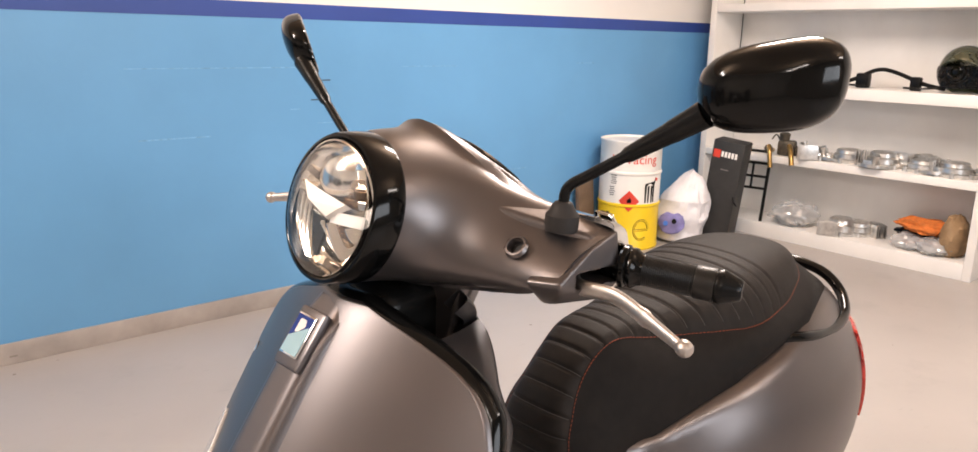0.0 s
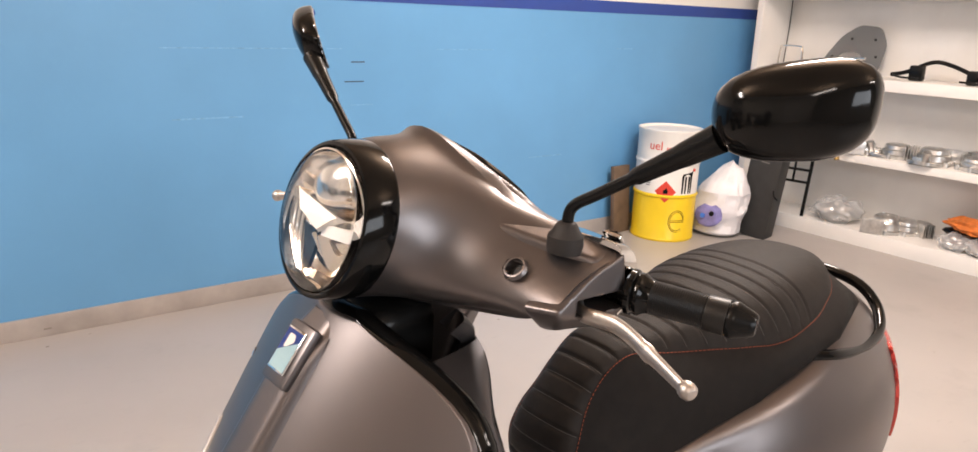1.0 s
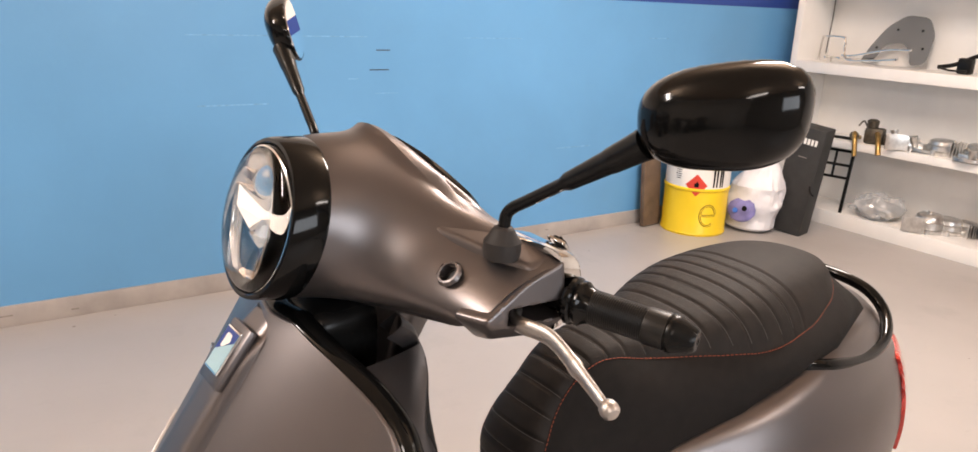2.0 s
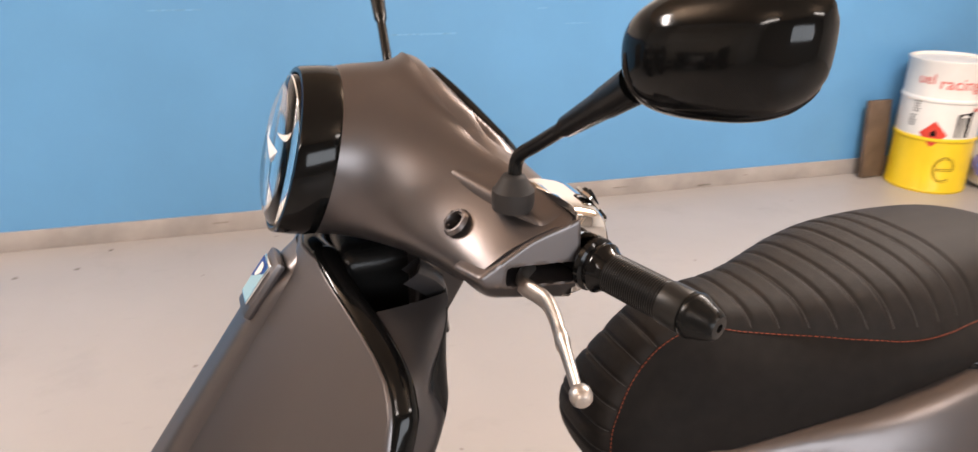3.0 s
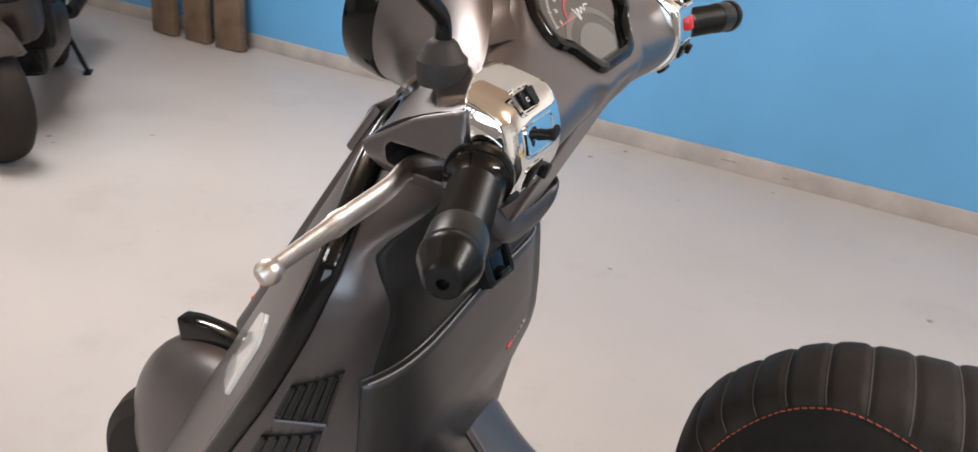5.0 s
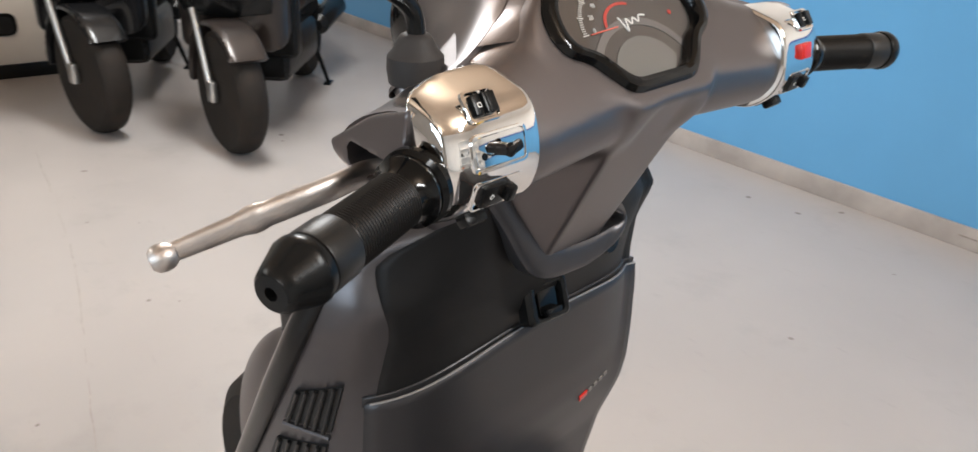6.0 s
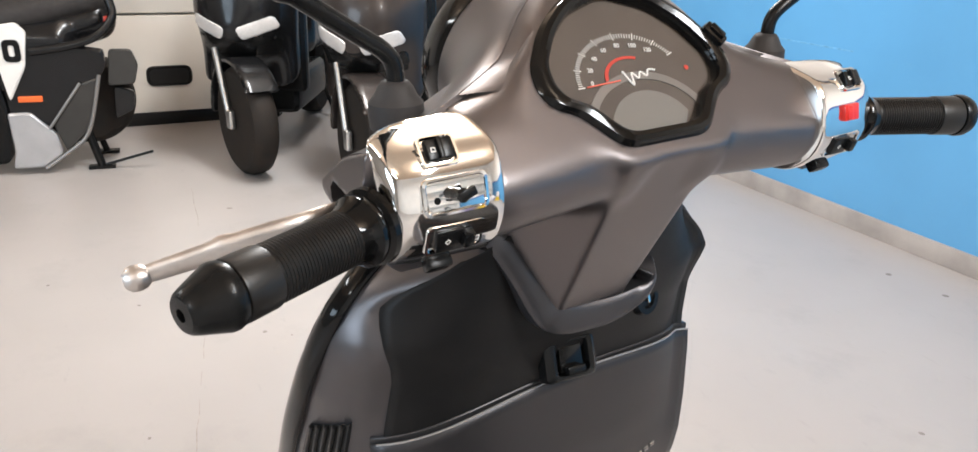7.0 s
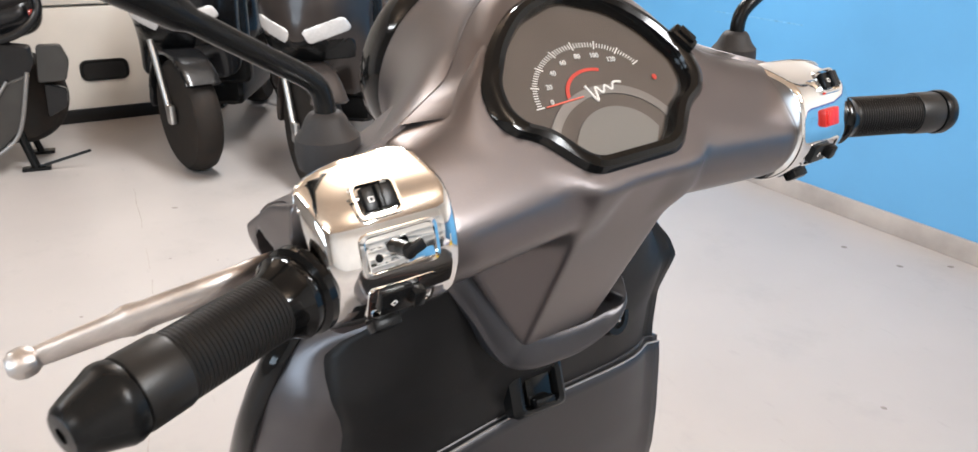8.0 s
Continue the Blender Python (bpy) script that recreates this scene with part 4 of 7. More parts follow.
for s in (-1, 1):
    hs = [o for o in SCOOTER.children if o.name.startswith("switch_housing")][0 if s < 0 else 1]
    f = face_frame(s, 40, 0.053, side=0.184)
    part("switch_surround", moved(ring_of(rounded([(-0.012, -0.0095), (0.012, -0.0095), (0.012, 0.0095), (-0.012, 0.0095)], 0.004), rounded([(-0.009, -0.007), (0.009, -0.007), (0.009, 0.007), (-0.009, 0.007)], 0.003), [(0, -0.001), (0.1, 0.0012), (0.6, 0.0012), (1, -0.001)]), f), M_CHROME, hs)
    part("rocker_switch", moved(merge(slab((-0.004, 0, 0.0014), (0.008, 0.012, 0.005), 0.0012), slab((0.0042, 0, 0.0024), (0.008, 0.012, 0.005), 0.0012), slab((0, 0, 0.004), (0.003, 0.012, 0.004), 0.001)), f @ Matrix.Rotation(0.1, 4, "X")), M_SATIN, hs, "black rocker switch")
    part("switch_mark", moved(ring_of([(-0.0014, -0.0014), (0.0014, -0.0014), (0.0014, 0.0014), (-0.0014, 0.0014)], [(-0.0009, -0.0009), (0.0009, -0.0009), (0.0009, 0.0009), (-0.0009, 0.0009)], [(0, 0), (1, 0.0001)]), f @ Matrix.Translation((-0.0045, -0.001, 0.0044))), M_MARK, hs, smooth=False)
    f = face_frame(s, 12, 0.0505, side=0.178)
    if s < 0:
        part("switch_surround", moved(ring_of(rounded([(-0.021, -0.011), (0.021, -0.011), (0.021, 0.011), (-0.021, 0.011)], 0.005), rounded([(-0.0175, -0.0082), (0.0175, -0.0082), (0.0175, 0.0082), (-0.0175, 0.0082)], 0.003), [(0, -0.001), (0.1, 0.0020), (0.6, 0.0022), (1, 0.0004)]), f), M_CHROME, hs)
        part("switch_recess", moved(slab((0, 0, 0.0004), (0.035, 0.0166, 0.0014), 0.0005), f @ Matrix.Rotation(-0.12, 4, "X")), M_CHROME, hs)
        part("indicator_knob", moved(merge(lathe_steps([(0, 0.004), (0.006, 0.0036), (0.010, 0.0042), (0.0115, 0.003)], (0, 0, 0), (0, 0, 1), 20), slab((0.002, 0.0, 0.0105), (0.012, 0.006, 0.004), 0.0018)), f @ Matrix.Rotation(0.3, 4, "Z")), M_SATIN, hs, "black turn signal knob")
        part("switch_pin", moved(lathe_steps([(0, 0.0022), (0.001, 0.002)], (-0.012, -0.002, 0.0008), (-0.012, -0.002, 1), 14), f), M_SATIN, hs)
    else:
        part("red_switch", moved(merge(slab((0, 0, 0.0018), (0.017, 0.013, 0.005), 0.0012), slab((-0.0035, 0, 0.0042), (0.007, 0.0115, 0.003), 0.001)), f), M_RED, hs, "red engine stop switch")
    f = face_frame(s, -18, 0.050, side=0.178)
    part("slide_switch", moved(merge(slab((-0.004, 0, 0.0015), (0.018, 0.014, 0.005), 0.0012), slab((0.006, 0.001, 0.005), (0.007, 0.010, 0.007), 0.0015)), f), M_SATIN, hs, "black slide switch")
    part("switch_mark", moved(ring_of([(0, -0.002), (0.002, 0), (0, 0.002), (-0.002, 0)], [(0, -0.0012), (0.0012, 0), (0, 0.0012), (-0.0012, 0)], [(0, 0), (1, 0.0001)]), f @ Matrix.Translation((-0.006, 0, 0.0042))), M_MARK, hs, smooth=False)
    part("switch_surround", moved(ring_of(rounded([(-0.019, -0.010), (0.019, -0.010), (0.019, 0.010), (-0.019, 0.010)], 0.004), rounded([(-0.0155, -0.0078), (0.0155, -0.0078), (0.0155, 0.0078), (-0.0155, 0.0078)], 0.003), [(0, -0.001), (0.1, 0.0014), (0.6, 0.0014), (1, -0.001)]), f), M_CHROME, hs)
    f = face_frame(s, -52, 0.046, side=0.180)
    part("horn_button", moved(slab((0, 0.0, 0.003), (0.017, 0.011, 0.010), 0.003), f), M_SATIN, hs, "black push button")

# headlight glass and inner facets
LM = frame_of(LAMP_C, (0, -1, 0), LAMP_N) @ Matrix.Diagonal((-1, 1, 1, 1))
dome = [(0.0, 0.0715)] + [(0.017 * math.cos(a) ** 0.8 if a < 1.57 else 0, 0.0715 * math.sin(a)) for a in np.linspace(1.5, 0.06, 14)]
lens = part("headlight_lens", lathe_steps(dome, LAMP_C - LAMP_N * 0.003, LAMP_C, 48), M_LENS, band, "clear domed headlight glass")
lens.visible_shadow = False


def on_lamp(g):
    return moved(g, LM)


def tiles(inside, pitch, tilt, depth, seed):
    """Small mirror tiles set at many angles, the bright ones and those tinted for dark reflections."""
    r = random.Random(seed)
    lots = [[], []]
    for i in range(-8, 9):
        for j in range(-8, 9):
            x, y = i * pitch, j * pitch
            if inside(x, y):
                m = Matrix.Translation((x, y, depth + r.uniform(-0.002, 0.003))) @ Matrix.Rotation(r.uniform(-tilt, tilt), 4, "X") @ Matrix.Rotation(r.uniform(-tilt, tilt), 4, "Y") @ Matrix.Rotation(r.uniform(-0.4, 0.4), 4, "Z")
                lots[r.random() < 0.52].append(slab((0, 0, 0), (pitch * 1.05, pitch * 1.05, 0.004), 0.0005, m, 1))
    return [merge(*lot) for lot in lots]


bright, dull = tiles(lambda x, y: x < -0.014 and 0.0 < y < 0.050 and math.hypot(x, y) < 0.061, 0.0092, 0.55, -0.016, 5)
part("upper_reflector", on_lamp(bright), M_REFLECTOR, band, "bright mirror facets", smooth=False)
part("upper_reflector", on_lamp(dull), M_DARKREFLECT, band, "mirror facets tinted brown for dark reflections", smooth=False)
for k in range(5):
    x = -0.002 - 0.0125 * k
    # the third long facet has a dark reflection in its colour
    part("lower_reflector", on_lamp(slab((0, 0, 0), (0.010, 0.046 - 0.004 * k, 0.005), 0.001, Matrix.Translation((x, -0.034 + 0.002 * k, -0.017 + 0.003 * (k % 2))) @ Matrix.Rotation(-0.55, 4, "Z") @ Matrix.Rotation(0.55 * (-1) ** k, 4, "Y") @ Matrix.Rotation(0.25, 4, "X"), 1)), M_REFLECTOR if k != 2 else M_DARKREFLECT, band, "long mirror facet", smooth=False)
bright, dull = tiles(lambda x, y: y < -0.046 and math.hypot(x, y) < 0.060 and x < 0.02, 0.0088, 0.6, -0.013, 8)
part("lower_reflector", on_lamp(bright), M_REFLECTOR, band, "bright mirror facets", smooth=False)
part("lower_reflector", on_lamp(dull), M_DARKREFLECT, band, "mirror facets tinted brown for dark reflections", smooth=False)
part("lamp_backing", on_lamp(lathe_steps([(0, 0.066), (0.002, 0.066), (0.002, 0.001)], (0, 0, -0.030), (0, 0, 0), 40)), M_REFLECTOR, band)
part("light_dome", on_lamp(moved(lathe_steps([(0.0, 1.0), (0.3, 0.97), (0.6, 0.82), (0.85, 0.5), (0.97, 0.2), (1.0, 0.02)], (0, 0, 0), (0, 0, 1), 32), Matrix.Translation((0.014, 0.033, -0.026)) @ Matrix.Diagonal((0.030, 0.027, 0.020, 1)))), M_REFLECTOR, band, "smooth silvered dome")
for k in range(5):
    a = radians(78 - 19 * k)
    part("reflector_step", on_lamp(slab((0, 0, 0), (0.010, 0.017, 0.004), 0.001, Matrix.Translation((0.056 * math.sin(a), 0.056 * math.cos(a), -0.016)) @ Matrix.Rotation(-a, 4, "Z") @ Matrix.Rotation(0.5, 4, "X"), 1)), M_REFLECTOR, band, smooth=False)
# added pale sheet in place of the ceiling mirrored on the lens top
part("ceiling_reflection", on_lamp(plate([(0.010, 0.052), (-0.050, 0.036), (-0.047, 0.045), (-0.028, 0.060), (0.0, 0.064)], 0.003, Matrix.Translation((0, -0.004, -0.008)) @ Matrix.Rotation(-0.35, 4, "X"))), M_WEDGE, band, "pale plate standing for the ceiling's reflection", smooth=False)
part("centre_wedge", on_lamp(merge(plate([(0.054, 0.018), (0.031, 0.0), (-0.010, -0.012), (-0.027, 0.006)], 0.006, Matrix.Translation((0, 0, -0.008)) @ Matrix.Rotation(-0.45, 4, "X")), plate([(-0.010, -0.002), (-0.060, 0.002), (-0.060, -0.010), (-0.010, -0.013)], 0.004, Matrix.Translation((0, 0, -0.009))))), M_WEDGE, band, "pale matt centre wedge", smooth=False)
part("lower_recess", on_lamp(plate([(0.030, -0.008), (0.002, -0.014), (0.010, -0.050), (0.018, -0.046)], 0.003, Matrix.Translation((0, 0, -0.014)))), M_SATIN, band, "dark lower recess", smooth=False)
for x in (0.036, 0.044, 0.052):
    part("lower_rib", on_lamp(tube(spline([(x, 0.004, -0.012), (x * 0.9, -0.026, -0.012), (x * 0.42, -0.054, -0.010)], 14), 0.0022, 8)), M_REFLECTOR, band)

# front shield: outer skin, inner skin
def shield_half(z):
    return np.interp(z, [0.28, 0.45, 0.6, 0.75, 0.82, 0.86, 0.88, 0.893, 0.905, 0.917, 0.929, 0.942, 0.952, 0.962, 0.970, 0.977, 0.988], [0.16, 0.185, 0.2, 0.212, 0.211, 0.206, 0.2015, 0.196, 0.1895, 0.181, 0.1695, 0.151, 0.132, 0.109, 0.087, 0.064, 0.030])


def nose_x(z):
    return -0.2995 - 0.674 * (0.94 - z)


def edge_x(z):
    return -0.212 - 0.60 * (0.91 - z)


rows = []
for z in np.concatenate([np.linspace(0.28, 0.9, 40), np.linspace(0.905, 0.988, 22)]):
    w = shield_half(z)
    t = np.linspace(-1, 1, 61)
    y = t * w
    k = np.abs(y) / 0.215
    x = nose_x(z) + (edge_x(z) - nose_x(z)) * k**1.5
    rows.append(np.stack([x, y, np.full_like(y, z)], -1))
rows = np.array(rows)
front = part("front_shield", grid(rows), M_PAINT, SCOOTER, "matt grey painted leg shield")
mod = front.modifiers.new("thick", "SOLIDIFY")
mod.thickness, mod.offset = 0.006, -1
edge = np.concatenate([rows[:, 0], rows[-1, 1:-1], rows[::-1, -1]])
edge = spline(edge[::3], 160)
part("edge_trim", tube(edge + (0.007, 0, 0), 0.0125, 16, (1, 0, 0), 0.62), M_BLACKPAINT, front, "gloss black edge trim")


def inner_x(y, z):
    """The rear face of the inner panel."""
    c = np.interp(z, [0.3, 0.45, 0.54, 0.60, 0.65, 0.70, 0.75, 0.80, 0.86, 0.92, 0.96], [-0.27, -0.25, -0.232, -0.212, -0.198, -0.190, -0.186, -0.182, -0.168, -0.160, -0.155])
    e = np.interp(z, [0.3, 0.54, 0.65, 0.78, 0.84, 0.872, 0.884, 0.90, 0.914, 0.935, 0.96], [-0.29, -0.256, -0.234, -0.220, -0.203, -0.193, -0.191, -0.201, -0.212, -0.226, -0.235])
    e = e + (c - e) * np.where(np.asarray(y) > 0, 1.0, 0.0) * np.interp(z, [0.62, 0.76, 0.84], [1.0, 0.5, 0.0])
    return c + (e - c) * np.clip(np.abs(y - 0.004) / 0.178, 0, 1.0) ** 5


def panel(y0, y1, z0, z1, push=0.0, n=31, top=None, bottom=None, shape=inner_x):
    """A patch of the inner panel, pushed out by some metres."""
    p = []
    for u in np.linspace(0, 1, n):
        row = []
        for w in np.linspace(0, 1, n):
            y = y0 + (y1 - y0) * w
            lo, hi = (bottom(y) if bottom else z0), (top(y) if top else z1)
            z = lo + (hi - lo) * u
            row.append((float(shape(y, z)) + push, y, z))
        p.append(row)
    return grid(p)


def seam_half(z, s):
    """Where the black panel meets the painted border."""
    more = 0.0 if s < 0 else 0.036
    return min(float(np.interp(z, [0.70, 0.77, 0.85, 0.866, 0.884, 0.90, 0.914, 0.925, 0.935, 0.955, 0.975], [0.168, 0.162, 0.160, 0.162, 0.167, 0.166, 0.163, 0.153, 0.139, 0.11, 0.06])) + more, float(shield_half(z)) - (0.006 if s < 0 else -0.008))


rows = []
for z in np.concatenate([np.linspace(0.28, 0.80, 20), np.linspace(0.81, 0.975, 34)]):
    y = np.linspace(-seam_half(z, -1), seam_half(z, 1), 45)
    x = np.array([float(inner_x(k, z)) for k in y])
    lim = np.array([float(edge_x(z)) + 0.008 + (float(nose_x(z)) - float(edge_x(z))) * (1 - min(abs(k) / 0.215, 1) ** 1.5) for k in y])
    rows.append(np.stack([np.maximum(x, lim + 0.004), y, np.full_like(y, z)], -1))
inner = part("inner_shield", grid(rows), M_PLASTIC, SCOOTER, "black textured inner leg shield")
mod = inner.modifiers.new("thick", "SOLIDIFY")
mod.thickness, mod.offset = 0.004, 1
for s in (-1, 1):
    rows = []
    zs = np.concatenate([np.linspace(0.28, 0.80, 26), np.linspace(0.81, 0.962, 26)])
    for z in zs:
        y0 = seam_half(z, s) + 0.0005
        x0 = float(inner_x(s * y0, z)) + 0.004
        y1 = float(shield_half(z)) + (-0.001 if s < 0 else 0.014)
        x1 = float(nose_x(z) + (edge_x(z) - nose_x(z)) * (min(y1, 0.215) / 0.215) ** 1.5) + 0.012
        y0 = min(y0, y1 - 0.001)
        u = np.linspace(0, 1, 12)
        bulge = min(0.010, (y1 - y0) * 0.25) * np.sin(np.pi * u)
        rows.append(np.stack([x0 + (x1 - x0) * u + bulge * 0.8, s * (y0 + (y1 - y0) * u + bulge * 0.6), np.full(12, z)], -1))
    rows = np.array(rows)
    geo = grid(rows if s > 0 else rows[:, ::-1])
    border = part("shield_border", geo, M_INNER, SCOOTER, "matt grey border of the inner leg shield")
    # vent with slats
    def on_border(u, z):
        i = int(np.argmin(abs(zs - z)))
        return rows[i, int(round(u * 11))]
    for z0, z1 in ((0.735, 0.803), (0.61, 0.725), (0.47, 0.60)):
        c = [on_border(u, z) for u, z in ((0.36, z0), (0.86, z0 - 0.004), (0.82, z1 - 0.022), (0.40, z1))]
        nrm = np.cross(c[1] - c[0], c[3] - c[0])
        nrm /= np.linalg.norm(nrm)
        nrm = nrm if nrm[0] > 0 else -nrm
        q = np.array([p + nrm * 0.004 for p in c] + [p - nrm * 0.002 for p in c])
        vent = part("air_vent", (q, [(0, 1, 2, 3), (4, 7, 6, 5), (0, 4, 5, 1), (1, 5, 6, 2), (2, 6, 7, 3), (3, 7, 4, 0)]), M_VENT, border, "black slatted vent", smooth=False)
        for k in (0.12, 0.31, 0.5, 0.69, 0.88):
            lo, hi = c[0] + (c[1] - c[0]) * k, c[3] + (c[2] - c[3]) * k
            part("vent_slat", tube([lo + nrm * 0.006, hi + nrm * 0.006], 0.0022, 6), M_SATIN, border)
        part("vent_divider", tube([c[0] + nrm * 0.005 - np.array((0, 0, 0.004)), c[1] + nrm * 0.005 - np.array((0, 0, 0.004))], 0.0028, 8), M_INNER, border)

def door_top(y):
    return 0.778 + 0.024 * (1 - ((y - 0.017) / 0.187) ** 2)


glove = part("glovebox_door", merge(panel(-0.170, 0.204, 0.36, 0, 0.003, 37, door_top), panel(-0.170, 0.204, 0, 0, 0.0, 37, lambda y: door_top(y) + 0.006, lambda y: door_top(y) - 0.005)), M_GLOVE, SCOOTER, "matt dark grey glovebox door", sharp=0)
mod = glove.modifiers.new("thick", "SOLIDIFY")
mod.thickness, mod.offset = 0.006, 1
lip = [(float(inner_x(y, 0.785)) + 0.0095, y, door_top(y) + 0.0005) for y in np.linspace(-0.170, 0.204, 40)]
# thin pale tube that draws the edge's highlight
part("edge_glint", tube(lip, 0.0010, 8), M_EDGEGLINT, glove, "pale line for the lit door edge")
for k, (along, wide, high) in enumerate(((0.0, 0.013, 0.012), (0.27, 0.006, 0.008), (0.48, 0.006, 0.008), (0.69, 0.006, 0.008), (0.90, 0.006, 0.008))):
    y, z = 0.124 + 0.040 * along, 0.630 + 0.017 * along
    slope = (float(inner_x(y + 0.004, z)) - float(inner_x(y - 0.004, z))) / 0.008
    m = frame_of((float(inner_x(y, z)) + 0.0098, y, z), (slope, 1, 0.42), (1, -slope, -0.3))
    part("model_badge", moved(slab((0, 0, 0), (wide, high, 0.002), 0.0004), m), M_GREYTRIM if k else M_RED, glove, "small silver lettering bar" if k else "small red emblem")

# bag hook, lock, collar
hy = 0.006
hook = part("bag_hook", moved(ring_of(rounded([(-0.029, -0.020), (0.029, -0.020), (0.029, 0.020), (-0.029, 0.020)], 0.007), rounded([(-0.014, -0.014), (0.018, -0.014), (0.018, 0.014), (-0.014, 0.014)], 0.005), [(0, -0.006), (0.05, 0.005), (0.4, 0.0075), (0.8, 0.0065), (1, -0.004)]), frame_of((float(inner_x(0, 0.835)) + 0.006, hy, 0.826), (0, 1, -0.1), (1, 0, 0.42))), M_SATIN, SCOOTER, "black folding bag hook")
part("hook_latch", moved(slab((0, 0, 0), (0.026, 0.024, 0.006), 0.002), frame_of((float(inner_x(0, 0.835)) + 0.007, hy + 0.002, 0.825), (0, 1, -0.1), (1, 0, 0.42))), M_BLACKPAINT, hook)
part("hook_tongue", moved(slab((0, -0.009, 0.006), (0.02, 0.007, 0.008), 0.002), frame_of((float(inner_x(0, 0.835)) + 0.008, hy + 0.002, 0.825), (0, 1, -0.1), (1, 0, 0.42))), M_SATIN, hook)
def collar_band(rows=90):
    """The V-shaped collar: a sheet between its upper and lower edge, turned in along both."""
    top = spline([(-0.180, -0.086, 1.000), (-0.163, -0.079, 0.984), (-0.1515, -0.0697, 0.9655), (-0.1458, -0.0540, 0.9405), (-0.1388, -0.0345, 0.9150), (-0.1352, -0.0243, 0.9078), (-0.1335, -0.0044, 0.9018), (-0.1308, 0.0216, 0.9005), (-0.1286, 0.0494, 0.9037), (-0.1280, 0.0690, 0.9078), (-0.152, 0.088, 0.914)], rows)
    low = spline([(-0.186, -0.107, 0.995), (-0.166, -0.100, 0.979), (-0.1540, -0.0899, 0.9610), (-0.1466, -0.0729, 0.9315), (-0.1400, -0.0590, 0.9020), (-0.1345, -0.0480, 0.8870), (-0.1318, -0.0300, 0.8790), (-0.1300, -0.0040, 0.8760), (-0.1276, 0.0250, 0.8775), (-0.1268, 0.0580, 0.8900), (-0.150, 0.086, 0.898)], rows)
    mid = (top + low) / 2
    along = np.gradient(mid, axis=0)
    n = np.cross(along, top - low)
    n /= np.linalg.norm(n, axis=1)[:, None]
    n *= np.sign(n[:, :1] + 1e-9)
    across = (top - low) / np.linalg.norm(top - low, axis=1)[:, None]
    lines = [top - n * 0.022, top - n * 0.004, top - n * 0.0012 - across * 0.0004, top - across * 0.0022, top * 0.75 + low * 0.25 + n * 0.001, mid + n * 0.0012, top * 0.25 + low * 0.75 + n * 0.001, low + across * 0.003, low - n * 0.0015 + across * 0.0006, low - n * 0.005, low - n * 0.020]
    return grid(np.array(lines))


collar = part("steering_collar", collar_band(), M_COLLAR, SCOOTER, "dark matt grey collar below the handlebar")
lock = part("ignition_lock", lathe_steps([(0, 0.018), (0.012, 0.0175), (0.015, 0.0155), (0.015, 0.010), (0.012, 0.009)], (-0.178, 0.098, 0.858), (-0.06, 0.112, 0.885), 28), M_SATIN, SCOOTER, "round black ignition lock")
part("key_slot", moved(slab((0, 0, 0), (0.003, 0.009, 0.003), 0.0005), frame_of((-0.164, 0.100, 0.862), (0, 1, 0), (1, 0.1, 0.3))), M_CHROME, lock)
part("stem_cover", nets(lambda p: smax(d_box(p, (-0.195, 0, 0.955), (0.055, 0.05, 0.04), 0.02), 0.9 - p[:, 2], 0.01), (-0.3, -0.09, 0.89), (-0.1, 0.09, 1.01), 0.006), M_SATIN, SCOOTER, "black cover under the headset")

# nose cover with badge, slots and indicators
rows = []
for z in np.linspace(0.60, 0.985, 50):
    w = float(np.interp(z, [0.60, 0.63, 0.8, 0.97, 0.985], [0.030, 0.040, 0.037, 0.034, 0.028]))
    out = float(np.interp(z, [0.60, 0.63, 0.95, 0.985], [0.004, 0.024, 0.020, 0.006]))
    y = np.linspace(-1, 1, 21)
    rows.append(np.stack([nose_x(z) - out * np.clip(1 - np.abs(y) ** 5, 0, 1) + 0.009 * np.abs(y) ** 5, 0.011 + y * w, np.full(21, z)], -1))
gap = np.array(rows)
horn = part("nose_cover", grid(np.array(rows)[:, ::-1]), M_PAINT, SCOOTER, "raised matt grey nose cover")
for k in (0, -1):
    part("panel_gap", tube(gap[::2, k] + (0.003, 0.001 if k else -0.001, 0), 0.0042, 8, (1, 0, 0)), M_VENT, horn)
bz = 0.950
bm_ = frame_of((nose_x(bz) - 0.018, 0.008, bz), (0, -1, 0), (-0.807, 0, 0.59))
bd = part("badge_mount", moved(slab((0, -0.002, 0.002), (0.044, 0.066, 0.010), 0.004), bm_), M_PAINT, horn)
part("badge", moved(slab((0, 0, 0.0085), (0.030, 0.046, 0.003), 0.001), bm_), M_CHROME, horn, "chrome framed enamel badge")
part("badge_field", plate([(-0.0135, -0.021), (0.0135, -0.021), (0.0135, 0.021), (-0.0135, 0.021)], 0.0004, bm_ @ Matrix.Translation((0, 0, 0.0100))), M_BADGELIGHT, horn, "pale blue badge field", smooth=False)
part("badge_field", plate([(-0.0135, -0.004), (0.0135, 0.012), (0.0135, 0.021), (-0.0135, 0.021)], 0.0004, bm_ @ Matrix.Translation((0, 0, 0.0104)) @ Matrix.Rotation(math.pi, 4, "Z") @ Matrix.Rotation(math.pi, 4, "Z")), M_BADGEBLUE, horn, "dark blue badge field", smooth=False)
